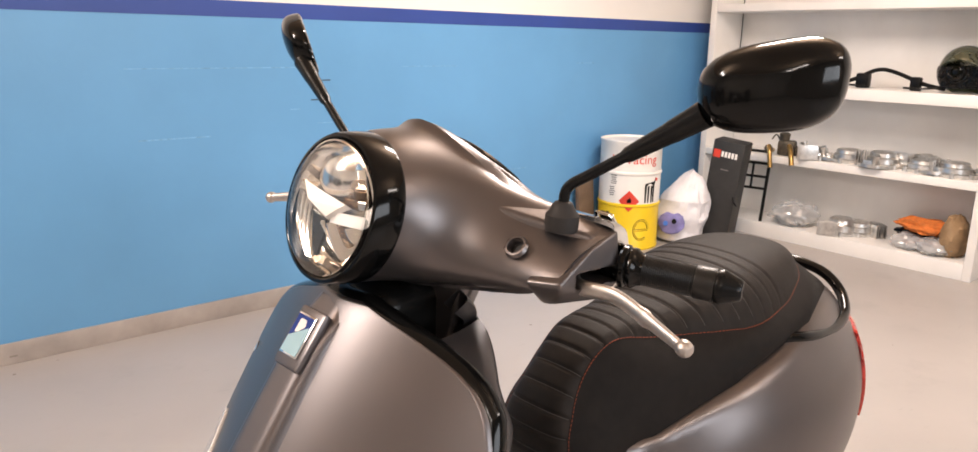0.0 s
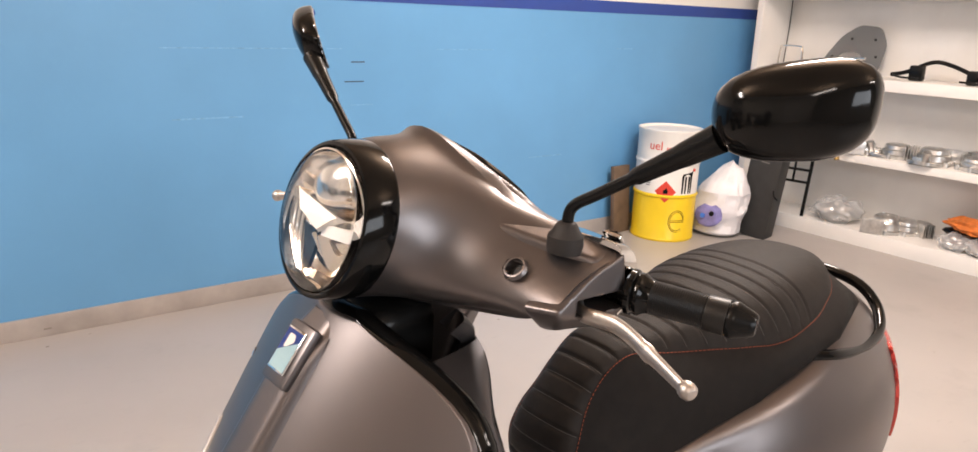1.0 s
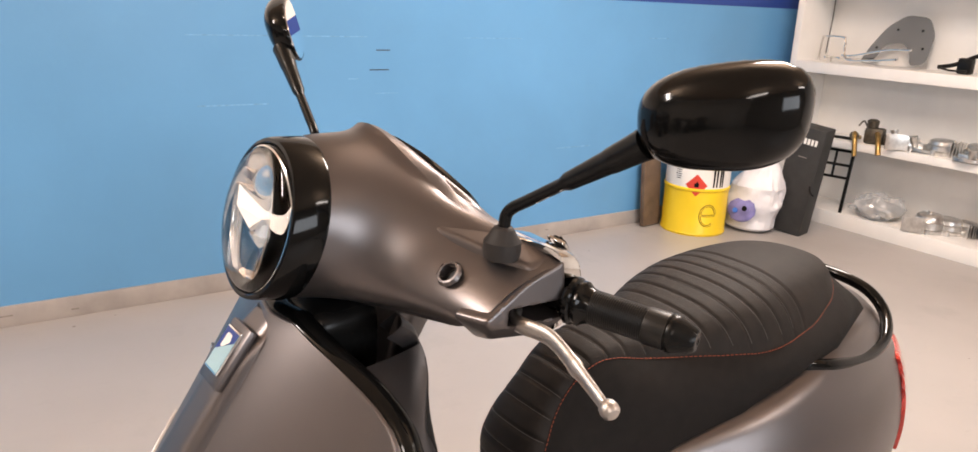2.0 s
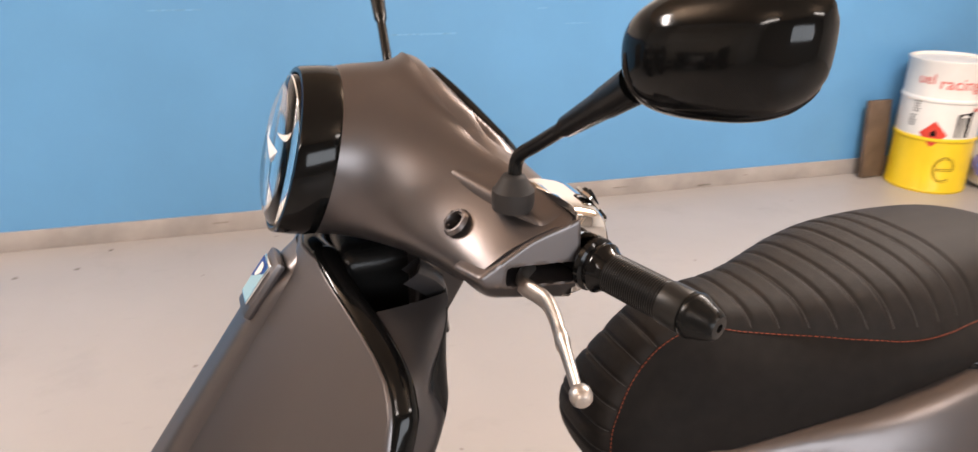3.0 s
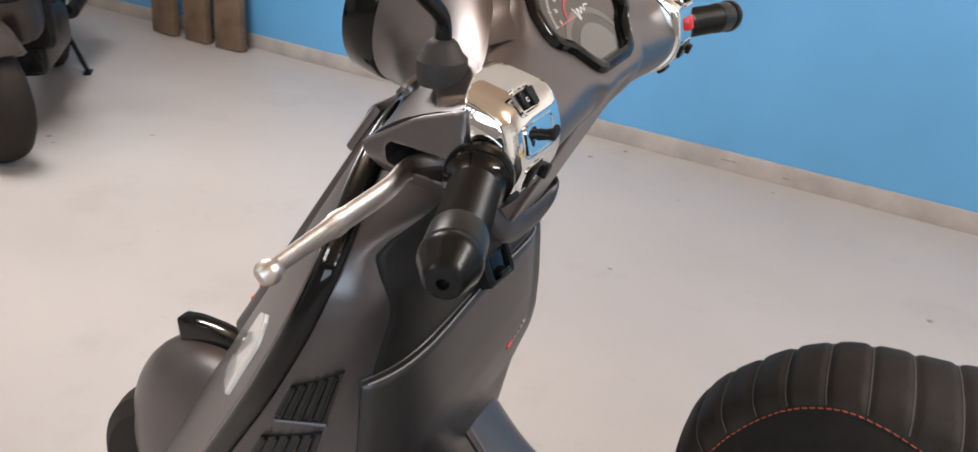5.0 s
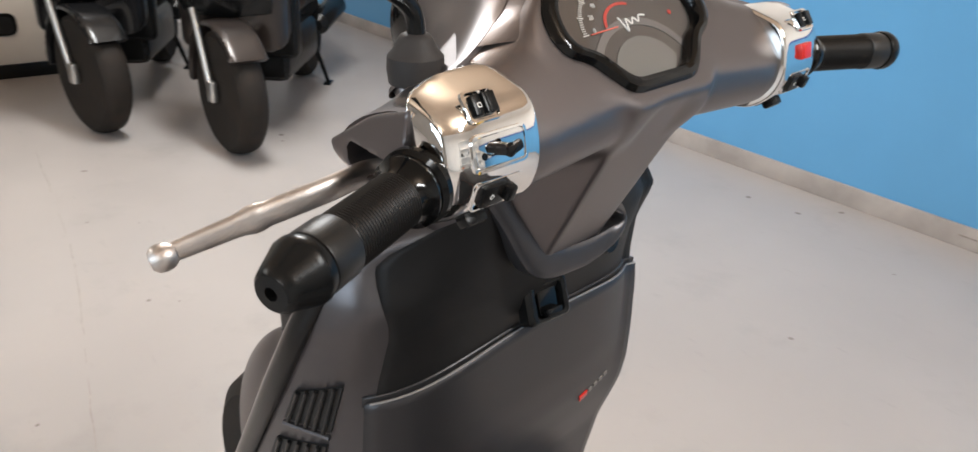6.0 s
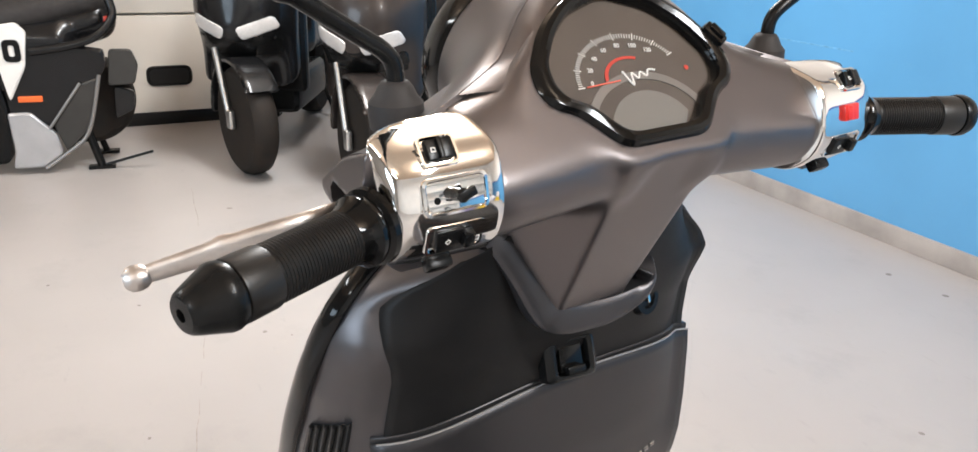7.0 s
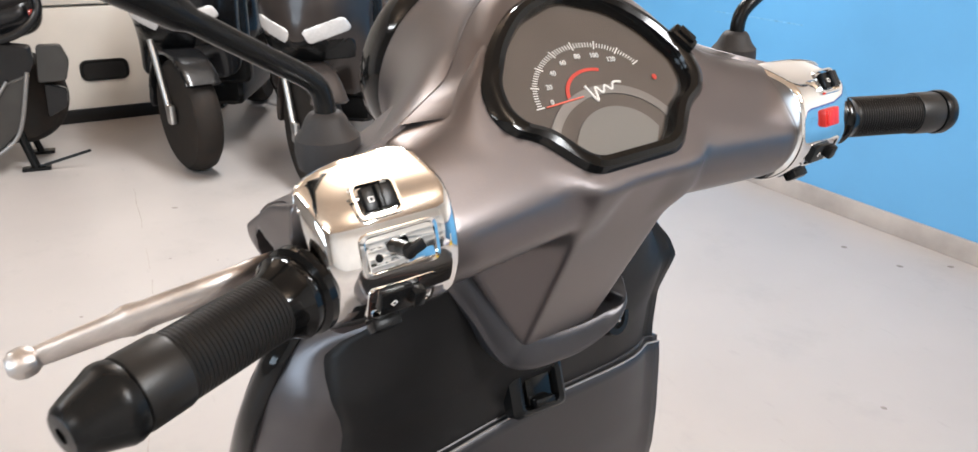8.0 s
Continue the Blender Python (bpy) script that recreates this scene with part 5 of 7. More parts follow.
part("badge_mark", plate(rounded([(-0.006, 0.001), (-0.001, 0.003), (0.007, 0.010), (0.004, 0.017), (-0.006, 0.017)], 0.002, 3), 0.0004, bm_ @ Matrix.Translation((0, 0, 0.0110))), M_MARK, horn, "white mark on the badge", smooth=False)
for k in range(3):
    z = 0.727 - k * 0.026
    part("orange_slot", moved(slab((0, 0, 0), (0.040, 0.011, 0.012), 0.004), frame_of((nose_x(z) - 0.0178, 0.009, z), (0, -1, 0), (-0.807, 0, 0.59))), M_ORANGE, horn, "bright orange slot insert")
for s in (-1, 1):
    pts = []
    zz = np.linspace(0.685, 0.806, 16)
    for z in zz:
        lo = float(np.interp(z, [0.685, 0.700, 0.782, 0.806], [0.140, 0.130, 0.136, 0.160]))
        hi = float(np.interp(z, [0.685, 0.704, 0.790, 0.806], [0.150, 0.187, 0.187, 0.172]))
        y = np.linspace(lo, hi, 8)
        x = nose_x(z) + (edge_x(z) - nose_x(z)) * (y / 0.215) ** 1.5
        pts.append(np.stack([x - 0.013, s * y, np.full(8, z)], -1))
    pts = np.array(pts)
    geo = grid(pts if s < 0 else pts[:, ::-1])
    ind = part("front_indicator", geo, M_INDICATOR, front, "clear front turn signal lens")
    mod = ind.modifiers.new("thick", "SOLIDIFY")
    mod.thickness, mod.offset = 0.006, -1
em = frame_of((nose_x(0.864) + (edge_x(0.864) - nose_x(0.864)) * (0.187 / 0.215) ** 1.5 - 0.008, 0.187, 0.864), (-0.1, -0.79, 0.60), (-0.80, 0.52, 0.30))
part("script_emblem", moved(emblem, em @ Matrix.Scale(1.5, 4)), M_CHROME, front, "chrome script emblem")

# seat: pleated cover, smooth sides
prof = spline([(0.122, 0.615), (0.074, 0.628), (0.056, 0.66), (0.052, 0.695), (0.058, 0.726), (0.075, 0.762), (0.100, 0.792), (0.130, 0.818), (0.17, 0.837), (0.21, 0.843), (0.26, 0.844), (0.31, 0.848), (0.37, 0.859), (0.43, 0.871), (0.51, 0.882), (0.61, 0.886), (0.71, 0.881), (0.780, 0.866), (0.81, 0.845)], 420)
seg = np.r_[0, np.cumsum(np.linalg.norm(np.diff(prof, axis=0), axis=1))]
S = np.linspace(0, seg[-1], 420)
prof = np.stack([np.interp(S, seg, prof[:, k]) for k in (0, 1)], -1)
tan = np.gradient(prof, axis=0)
tan /= np.linalg.norm(tan, axis=1)[:, None]
nor = np.stack([-tan[:, 1], tan[:, 0]], -1)
nose = S < 0.2
half = np.where(nose, np.interp(S, [0, 0.1, 0.2], [0.060, 0.066, 0.052]), np.interp(prof[:, 0], [0.03, 0.065, 0.09, 0.12, 0.16, 0.2, 0.25, 0.3, 0.35, 0.4, 0.45, 0.5, 0.6, 0.7, 0.76, 0.79], [0.060, 0.052, 0.046, 0.045, 0.048, 0.053, 0.065, 0.080, 0.101, 0.124, 0.140, 0.147, 0.142, 0.120, 0.085, 0.05]))
fall = np.where(nose, np.interp(S, [0, 0.1, 0.2], [0.012, 0.018, 0.022]), np.interp(prof[:, 0], [0.03, 0.065, 0.09, 0.12, 0.16, 0.2, 0.25, 0.3, 0.35, 0.4, 0.45, 0.5, 0.6, 0.7, 0.79], [0.020, 0.022, 0.020, 0.016, 0.013, 0.017, 0.029, 0.038, 0.052, 0.066, 0.078, 0.080, 0.074, 0.050, 0.02]))
smooth_by = np.ones(25) / 25
half, fall = (np.convolve(np.pad(a_, 12, mode="edge"), smooth_by, "valid") for a_ in (half, fall))
PLEAT = 0.034
v = np.linspace(-1, 1, 41)
groove = np.where((S > 0.06) & (S < 0.72), np.exp(-((((S + PLEAT / 2) % PLEAT) - PLEAT / 2) / 0.0035) ** 2), 0)
y = v[None] * half[:, None]
drop = fall[:, None] * (0.55 * np.abs(v[None]) ** 2.6 + 0.45 * np.abs(v[None]) ** 9) + 0.0035 * groove[:, None] * (1 - np.abs(v[None]) ** 30)
top = np.stack([prof[:, 0, None] - nor[:, 0, None] * drop, y, prof[:, 1, None] - nor[:, 1, None] * drop], -1)
seat = part("seat", grid(top), M_VINYL, SCOOTER, "black pleated vinyl seat cover", sharp=0)
for k in range(2, 21):
    i = int(np.argmin(abs(S - k * PLEAT)))
    part("pleat_seam", tube(top[i, 1:-1] + np.array((nor[i, 0], 0, nor[i, 1])) * 0.0005, 0.00055, 6, (1, 0, 0)), M_SEAM, seat)
base = np.stack([np.interp(S / seg[-1], [0, 0.2, 1], [0.12, 0.16, 0.77]), np.full_like(S, 0), np.interp(S / seg[-1], [0, 0.2, 0.4, 0.7, 1], [0.63, 0.665, 0.705, 0.748, 0.80])], -1)
for s in (-1, 1):
    e = top[:, 0 if s < 0 else -1]
    bw = np.interp(S, [0, 0.2, 0.5, 0.8, 1.0, seg[-1]], [0.085, 0.105, 0.155, 0.17, 0.14, 0.05])
    low = base + np.stack([0 * S, s * bw, 0 * S], -1)
    u = np.linspace(0, 1, 14)
    wall = e[:, None] * (1 - u)[None, :, None] + low[:, None] * u[None, :, None]
    wall[:, :, 1] += s * 0.016 * np.sin(np.pi * u)[None]
    geo = grid(wall)
    if s > 0:
        geo = (geo[0], [tuple(reversed(f)) for f in geo[1]])
    part("seat_side", geo, M_VINYL2, seat, "smooth black vinyl seat side", sharp=0)
    stitches = [tube([e[i] + (0, s * 0.0006, 0), e[i + 1] + (0, s * 0.0010, 0), e[i + 2] + (0, s * 0.0006, 0)], 0.0006, 6) for i in range(0, 417, 3)]
    part("seat_piping", merge(*stitches), M_THREAD, seat, "orange stitched seam")
    part("seat_welt", tube(e[::3], 0.0009, 8), M_VINYL2, seat, "black seam welt")

# rear body
def d_rear(p):
    q = p.copy()
    q[:, 1] = np.abs(q[:, 1])
    d = d_ball(q, (0.60, 0.0, 0.56), (0.46, 0.255, 0.29))
    d = smin(d, d_box(q, (0.47, 0, 0.66), (0.36, 0.12, 0.13), 0.06), 0.06)
    d = smax(d, q[:, 2] - 0.685 - np.clip(q[:, 0] - 0.2, 0, 0.4) * 0.24, 0.02)
    return smax(d, 0.34 - q[:, 2], 0.03)


REAR = Matrix.Translation((0.028, 0, -0.002))
part("rear_body", nets(d_rear, (-0.05, -0.27, 0.3), (1.10, 0.29, 0.9), 0.011), M_PAINT, SCOOTER, "matt grey painted rear body", REAR)
rail = [(0.50, -0.150, 0.766), (0.57, -0.180, 0.756), (0.68, -0.185, 0.740), (0.78, -0.176, 0.741), (0.845, -0.145, 0.764), (0.862, -0.10, 0.793), (0.86, -0.04, 0.806)]
rail = spline(rail + [(x, -y, z) for x, y, z in rail[::-1]], 70)
part("grab_rail", tube(rail, 0.011, 14), M_BLACKPAINT, SCOOTER, "gloss black passenger grab rail", REAR)


def d_fender(p):
    q = p.copy()
    q[:, 1] = np.abs(q[:, 1])
    d = d_ball(q, (-0.585, 0, 0.335), (0.21, 0.095, 0.24))
    return smax(d, 0.30 - q[:, 2] - (q[:, 0] + 0.6) * 0.1, 0.01)


part("front_fender", nets(d_fender, (-0.87, -0.12, 0.24), (-0.34, 0.12, 0.68), 0.009), M_PAINT, SCOOTER, "matt grey painted front fender", Matrix.Translation((0.018, 0, 0)))


def wheel(name, c, r, w, parent):
    t = part(name, lathe_steps([(-w / 2, r - 0.07), (-w / 2, r - 0.03), (-w * 0.36, r - 0.008), (-w * 0.15, r), (w * 0.15, r), (w * 0.36, r - 0.008), (w / 2, r - 0.03), (w / 2, r - 0.07)], c, (c[0], c[1] + 1, c[2]), 48), M_TYRE, parent, "black road tyre")
    part("wheel_rim", lathe_steps([(-w * 0.42, 0.02), (-w * 0.42, 0.05), (-w * 0.2, 0.06), (-w * 0.3, r - 0.075), (-w * 0.48, r - 0.06), (w * 0.48, r - 0.06), (w * 0.3, r - 0.075), (w * 0.2, 0.05), (w * 0.42, 0.02)], c, (c[0], c[1] + 1, c[2]), 40), M_SATIN, t, "dark alloy wheel rim")
    return t


wheel("front_wheel", (-0.62, 0, 0.235), 0.235, 0.11, SCOOTER)
wheel("rear_wheel", (0.56, 0, 0.235), 0.235, 0.12, SCOOTER)
part("floorboard", slab((-0.03, 0, 0.30), (0.56, 0.34, 0.10), 0.03, seg=4), M_PLASTIC, SCOOTER, "black ribbed floorboard")

rise = spline([(-0.272, 0, 0.535), (-0.240, 0, 0.497), (-0.205, 0, 0.452), (-0.165, 0, 0.411), (-0.11, 0, 0.378), (-0.04, 0, 0.358), (0.10, 0, 0.352)], 30)
for s in (-1, 1):
    sheet = np.array([[(p[0] - 0.012 * k**4, s * (0.09 + 0.105 * k), p[2] - 0.014 * k**4) for k in np.linspace(0, 1, 9)] for p in rise])
    mod = part("floorboard_rise", grid(sheet if s < 0 else sheet[:, ::-1]), M_PAINT, SCOOTER, "matt grey rise of the floorboard").modifiers.new("thick", "SOLIDIFY")
    mod.thickness, mod.offset = 0.008, -1

tail = part("tail_light", nets(lambda p: np.maximum(d_rear(p) - 0.006, np.maximum(0.89 - p[:, 0] - np.abs(p[:, 1]) * 0.3, np.maximum(p[:, 2] - 0.70, 0.52 - p[:, 2]))), (0.74, -0.24, 0.5), (1.1, 0.24, 0.72), 0.008), M_TAIL, SCOOTER, "red tail light lens", REAR)
part("fender_crest", nets(lambda p: np.maximum(smax(d_fender(p) - 0.010 - 0.05 * np.clip(-0.60 - p[:, 0], -0.08, 0.08), np.abs(p[:, 1]) - 0.013, 0.002), np.maximum(0.525 - p[:, 2], np.abs(p[:, 0] + 0.60) - 0.065)), (-0.8, -0.03, 0.45), (-0.48, 0.03, 0.68), 0.004), M_BLACKPAINT, SCOOTER, "gloss black fender crest", Matrix.Translation((0.018, 0, 0)))
for s in (-1, 1):
    part("fork_leg", tube([(-0.62, s * 0.075, 0.235), (-0.48, s * 0.06, 0.55)], 0.018, 14, (1, 0, 0)), M_SATIN, SCOOTER, "black fork leg")
stand = part("centre_stand", tube(spline([(0.2, -0.15, 0.01), (0.22, -0.13, 0.15), (0.25, -0.12, 0.28), (0.25, 0.12, 0.28), (0.22, 0.13, 0.15), (0.2, 0.15, 0.01)], 40), 0.012, 10, (1, 0, 0)), M_SATIN, SCOOTER, "black centre stand")
part("exhaust", lathe_steps([(0, 0.03), (0.02, 0.05), (0.3, 0.052), (0.36, 0.04), (0.38, 0.02)], (0.35, 0.17, 0.26), (0.8, 0.2, 0.32), 24), M_SATIN, SCOOTER, "black exhaust silencer")

# ---- shelves at the east end ----
SX, SY0, SY1, SBACK = 3.96, 0.597, 2.40, 4.30
shelf = thing("shelf_unit", "white painted open shelf unit full of scooter parts", "shelf")
for y in (SY0, SY1 - 0.045):
    box_part("side_panel", (SX, y, 0), (SBACK, y + 0.045, 2.1), M_SHELF, shelf)
for z, h in ((0.094, 0.094), (0.552, 0.046), (1.013, 0.066), (1.52, 0.05), (2.1, 0.05)):
    box_part("shelf_board", (SX + 0.004, SY0 + 0.045, z - h), (SBACK, SY1 - 0.045, z), M_SHELF, shelf)
box_part("back_panel", (SBACK, SY0, 0), (SBACK + 0.015, SY1, 2.1), M_SHELF, shelf)
part("panel_cable", tube([(SX + 0.31, SY1 - 0.05, 2.0), (SX + 0.315, SY1 - 0.052, 1.3), (SX + 0.3, SY1 - 0.05, 1.06)], 0.003, 8, (1, 0, 0)), M_SATIN, shelf, "thin dark cable on the panel")


def engine_cover(x, y, z, turn, seed, tall=0.085):
    """A cast aluminium engine cover lying on a shelf."""
    r = random.Random(seed)
    t = thing("engine_cover", "bare cast aluminium engine cover lying on the shelf", "engine part", pose(x, y, z, 0, 0, turn) @ Matrix.Scale(1.25, 4), "engine covers on the shelf")
    k = tall / 0.085
    part("cover_body", lathe_steps([(0, 0.070), (0.008, 0.076), (0.016, 0.076), (0.021, 0.069), (0.040 * k, 0.067), (0.045 * k, 0.060), (0.060 * k, 0.057), (0.066 * k, 0.048), (0.063 * k, 0.036), (0.067 * k, 0.026), (0.067 * k, 0.012), (0.061 * k, 0.006)], (0, 0, 0), (0, 0, 1), 32), M_CAST, t, "round cast cover", sharp=40)
    part("mounting_flange", moved(merge(plate(rounded([(0.03, -0.07), (0.12, -0.06), (0.145, 0.0), (0.12, 0.055), (0.03, 0.07)], 0.02, 4), 0.014), slab((0.10, 0.0, 0.022), (0.05, 0.06, 0.02), 0.006)), pose(0, 0, 0.0, 0, -4, 0)), M_CAST, t)
    for q in range(6):
        a = q * 1.05 + r.random() * 0.2
        part("bolt_boss", lathe_steps([(0, 0.011), (0.022, 0.010), (0.025, 0.006)], (0.078 * math.cos(a), 0.078 * math.sin(a), 0), (0.078 * math.cos(a), 0.078 * math.sin(a), 1), 12), M_CAST, t)
    for q in range(5):
        part("cooling_rib", slab((-0.045 - 0.012 * q, 0.055, 0.034 + 0.006 * r.random()), (0.004, 0.075 + 0.03 * r.random(), 0.068), 0.0015), M_CAST, t)
    part("inlet_pipe", lathe_steps([(0, 0.016), (0.05, 0.015), (0.055, 0.018), (0.064, 0.018), (0.064, 0.012)], (0.105, 0.02, 0.01), (0.13, 0.04, 0.1), 14), M_CAST, t)
    return t


for k, y in enumerate((1.62, 1.42, 1.20, 0.98, 0.80)):
    engine_cover(SX + 0.13 + 0.03 * (k % 2), y, 0.552, 40 + k * 67, k, 0.075 + 0.012 * (k % 3))
engine_cover(SX + 0.14, 1.40, 0.094, 20, 11, 0.11)
engine_cover(SX + 0.22, 1.33, 0.094, 140, 12, 0.09)

carb = thing("carburettor", "dark used carburettor with brass intake pipe on the shelf", "engine part", pose(SX + 0.10, 1.80, 0.552, 0, 0, 15))
part("carburettor_body", merge(slab((0, 0, 0.05), (0.09, 0.11, 0.1), 0.02), lathe_steps([(0, 0.03), (0.05, 0.035), (0.06, 0.02)], (0, 0.02, 0.09), (0, 0.02, 1), 18), slab((0.02, -0.06, 0.03), (0.06, 0.05, 0.06), 0.012)), M_OLDMETAL, carb)
part("intake_pipe", tube(spline([(-0.03, -0.02, 0.07), (-0.08, -0.04, 0.05), (-0.12, -0.06, 0.0), (-0.135, -0.07, -0.045)], 20), 0.016, 14), M_BRASS, carb, "brass coloured intake pipe")
part("throttle_lever", tube(spline([(0, 0.05, 0.1), (0.02, 0.08, 0.13), (0.0, 0.1, 0.1)], 12), 0.005, 8), M_OLDMETAL, carb)

# top shelf: windscreen, chrome rack, handlebar, helmet
scr = thing("windscreen", "small smoked grey scooter windscreen leaning on the shelf", "windscreen", pose(SX + 0.20, 1.83, 1.013, 0, 0, 0))
loop = rounded([(-0.22, 0.0), (-0.125, 0.03), (-0.085, 0.13), (0.03, 0.15), (0.085, 0.085), (0.10, 0.012), (0.19, 0.03), (0.20, 0.20), (0.14, 0.305), (0.0, 0.315), (-0.10, 0.24), (-0.17, 0.12)], 0.04, 6)
part("screen_pane", plate(loop, 0.004, frame_of((0.0, 0, 0.002), (0, -1, 0.0), (-1, 0, 0.25))), M_SMOKE, scr, smooth=False)
for x, z in ((-0.13, 0.11), (0.15, 0.12), (-0.03, 0.225), (0.12, 0.225)):
    part("screen_bolt", moved(lathe_steps([(0, 0.008), (0.006, 0.006)], (x, z, 0.004), (x, z, 1), 12), frame_of((0.0, 0, 0.002), (0, -1, 0), (-1, 0, 0.25))), M_SATIN, scr)
rk = thing("chrome_rack", "chrome tube luggage rack lying on the upper shelf", "luggage rack", pose(SX + 0.12, 2.05, 1.013))
part("rack_tube", tube(spline([(0, -0.28, 0.05), (0.02, -0.1, 0.03), (0.02, 0.05, 0.03), (0.03, 0.08, 0.14), (0.03, 0.10, 0.16), (0.03, 0.22, 0.16), (0.03, 0.24, 0.14), (0.03, 0.25, 0.007)], 60), 0.007, 10), M_CHROME, rk)
part("rack_tube", tube(spline([(0.08, -0.25, 0.05), (0.09, -0.05, 0.03), (0.09, 0.24, 0.03)], 30), 0.007, 10), M_CHROME, rk)
for y in (0.02, 0.1, 0.2):
    part("rack_stay", tube([(0.02, y, 0.03), (0.09, y, 0.03)], 0.005, 8, (0, 0, 1)), M_CHROME, rk)
part("rack_tube", tube(spline([(0.0, -0.36, 0.11), (0.02, -0.2, 0.10), (0.03, 0.0, 0.055), (0.03, 0.09, 0.05)], 30), 0.007, 10), M_CHROME, rk)
part("rack_foot", lathe_steps([(0, 0.01), (0.03, 0.008)], (0.09, 0.2, 0), (0.09, 0.2, 1), 10), M_CHROME, rk)
hb = thing("handlebar_tube", "black scooter handlebar with levers lying on the shelf", "handlebar", pose(SX + 0.12, 1.22, 1.013))
part("bar", tube(spline([(0, 0.3, 0.03), (0.02, 0.22, 0.05), (0.05, 0.1, 0.11), (0.06, 0.0, 0.1), (0.03, -0.18, 0.04), (0, -0.3, 0.02)], 40), 0.012, 12), M_SATIN, hb)
part("clamp", slab((0.04, 0.17, 0.045), (0.05, 0.08, 0.09), 0.015), M_SATIN, hb)
part("clamp", slab((0.02, -0.14, 0.04), (0.04, 0.06, 0.08), 0.012), M_SATIN, hb)
part("lever", tube(spline([(0.0, 0.3, 0.03), (-0.04, 0.22, 0.02), (-0.05, 0.12, 0.02)], 16), 0.006, 8), M_SATIN, hb)
part("lever", tube(spline([(0.0, -0.28, 0.025), (-0.04, -0.2, 0.018), (-0.05, -0.1, 0.018)], 16), 0.006, 8), M_SATIN, hb)
hel = thing("helmet", "olive and black open face helmet on the upper shelf", "helmet", pose(SX + 0.15, 0.84, 1.013))
part("helmet_shell", nets(lambda p: np.maximum(np.abs(d_ball(p, (0, 0, 0.12), (0.135, 0.125, 0.135))) - 0.006, np.maximum(0.004 - p[:, 2], -(p[:, 0] + 0.07 + (p[:, 2] - 0.12) * 0.9))), (-0.16, -0.15, -0.01), (0.16, 0.15, 0.28), 0.009), M_OLIVE, hel)
part("visor", nets(lambda p: np.maximum(np.abs(d_ball(p, (0, 0, 0.12), (0.142, 0.132, 0.138))) - 0.003, np.maximum(np.abs(p[:, 2] - 0.09) - 0.06, p[:, 0] + 0.02)), (-0.16, -0.15, 0.0), (0.02, 0.15, 0.2), 0.008), M_BLACKPAINT, hel, "dark visor")

# bottom shelf: bagged parts, orange cloth, carton
def crumpled(r, seed, squash=0.6, rough=0.18, n=36):
    """A crumpled closed bag."""
    rows = []
    for i in range(n // 2 + 1):
        a = math.pi * i / (n // 2)
        row = []
        for j in range(n + 1):
            b = 2 * math.pi * (j % n) / n
            d = Vector((math.sin(a) * math.cos(b), math.sin(a) * math.sin(b), math.cos(a)))
            k = 1 + rough * (noise.noise(d * 2.2 + Vector((seed, 0, 0))) + 0.6 * noise.noise(d * 6 + Vector((0, seed, 0))) + 0.3 * noise.noise(d * 14 + Vector((0, seed, 3))))
            q = d * r * k
            row.append((q.x, q.y, max(q.z * squash + r * squash * 0.82, 0)))
        rows.append(row)
    return grid(rows)


for x, y, r, seed in ((SX + 0.15, 1.72, 0.15, 1), (SX + 0.12, 0.98, 0.095, 2), (SX + 0.1, 0.83, 0.1, 3)):
    t = thing("parts_bag", "clear plastic bag with metal parts on the shelf", "bag", pose(x, y, 0.094), "bagged parts on the bottom shelf")
    part("bag_skin", crumpled(r, seed, 0.55, 0.25), M_FILM, t, sharp=0)
    part("bagged_part", moved(crumpled(r * 0.8, seed + 9, 0.5, 0.3), pose(0, 0, 0.003)), M_CAST, t, sharp=25)
cl = solid("orange_cloth", moved(crumpled(0.15, 6, 0.28, 0.3), Matrix.Diagonal((0.7, 1.2, 1, 1))), M_ORANGECLOTH, "crumpled orange workshop cloth on bagged parts", "cloth", m=pose(SX + 0.17, 0.9, 0.2), sharp=30)
solid("dark_bundle", moved(crumpled(0.16, 8, 0.5, 0.2), Matrix.Diagonal((0.6, 1.15, 1, 1))), M_SATIN, "black rubber bundle on the bottom shelf", "rubber parts", m=pose(SX + 0.22, 0.9, 0.094), sharp=30)
solid("paper_sack", moved(crumpled(0.13, 5, 1.0, 0.16), Matrix.Diagonal((0.9, 0.55, 1, 1))), M_CARDBOARD, "brown paper sack standing on the bottom shelf", "bag", m=pose(SX + 0.15, 0.755, 0.094), sharp=30)
brk = thing("black_rack", "black painted steel rack leaning in the shelf", "luggage rack", pose(SX + 0.02, 1.99, 0.094, 0, 8, 10))
part("rack_tube", tube(np.array([(0, -0.09, 0.0), (0, -0.095, 0.44), (0, -0.08, 0.47), (0, 0.07, 0.47), (0, 0.088, 0.44), (0, 0.09, 0.0)]), 0.011, 10, (1, 0, 0)), M_SATIN, brk)
for z in (0.22, 0.30, 0.39):
    part("rack_bar", tube([(0, -0.09, z), (0, 0.088, z)], 0.009, 8, (1, 0, 0)), M_SATIN, brk)
part("rack_bar", tube([(0, 0.01, 0.22), (0, 0.01, 0.39)], 0.008, 8, (1, 0, 0)), M_SATIN, brk)
pipe = thing("brass_pipe", "bent brass pipe with dark union on the shelf edge", "pipe", pose(SX, 1.86, 0.552))
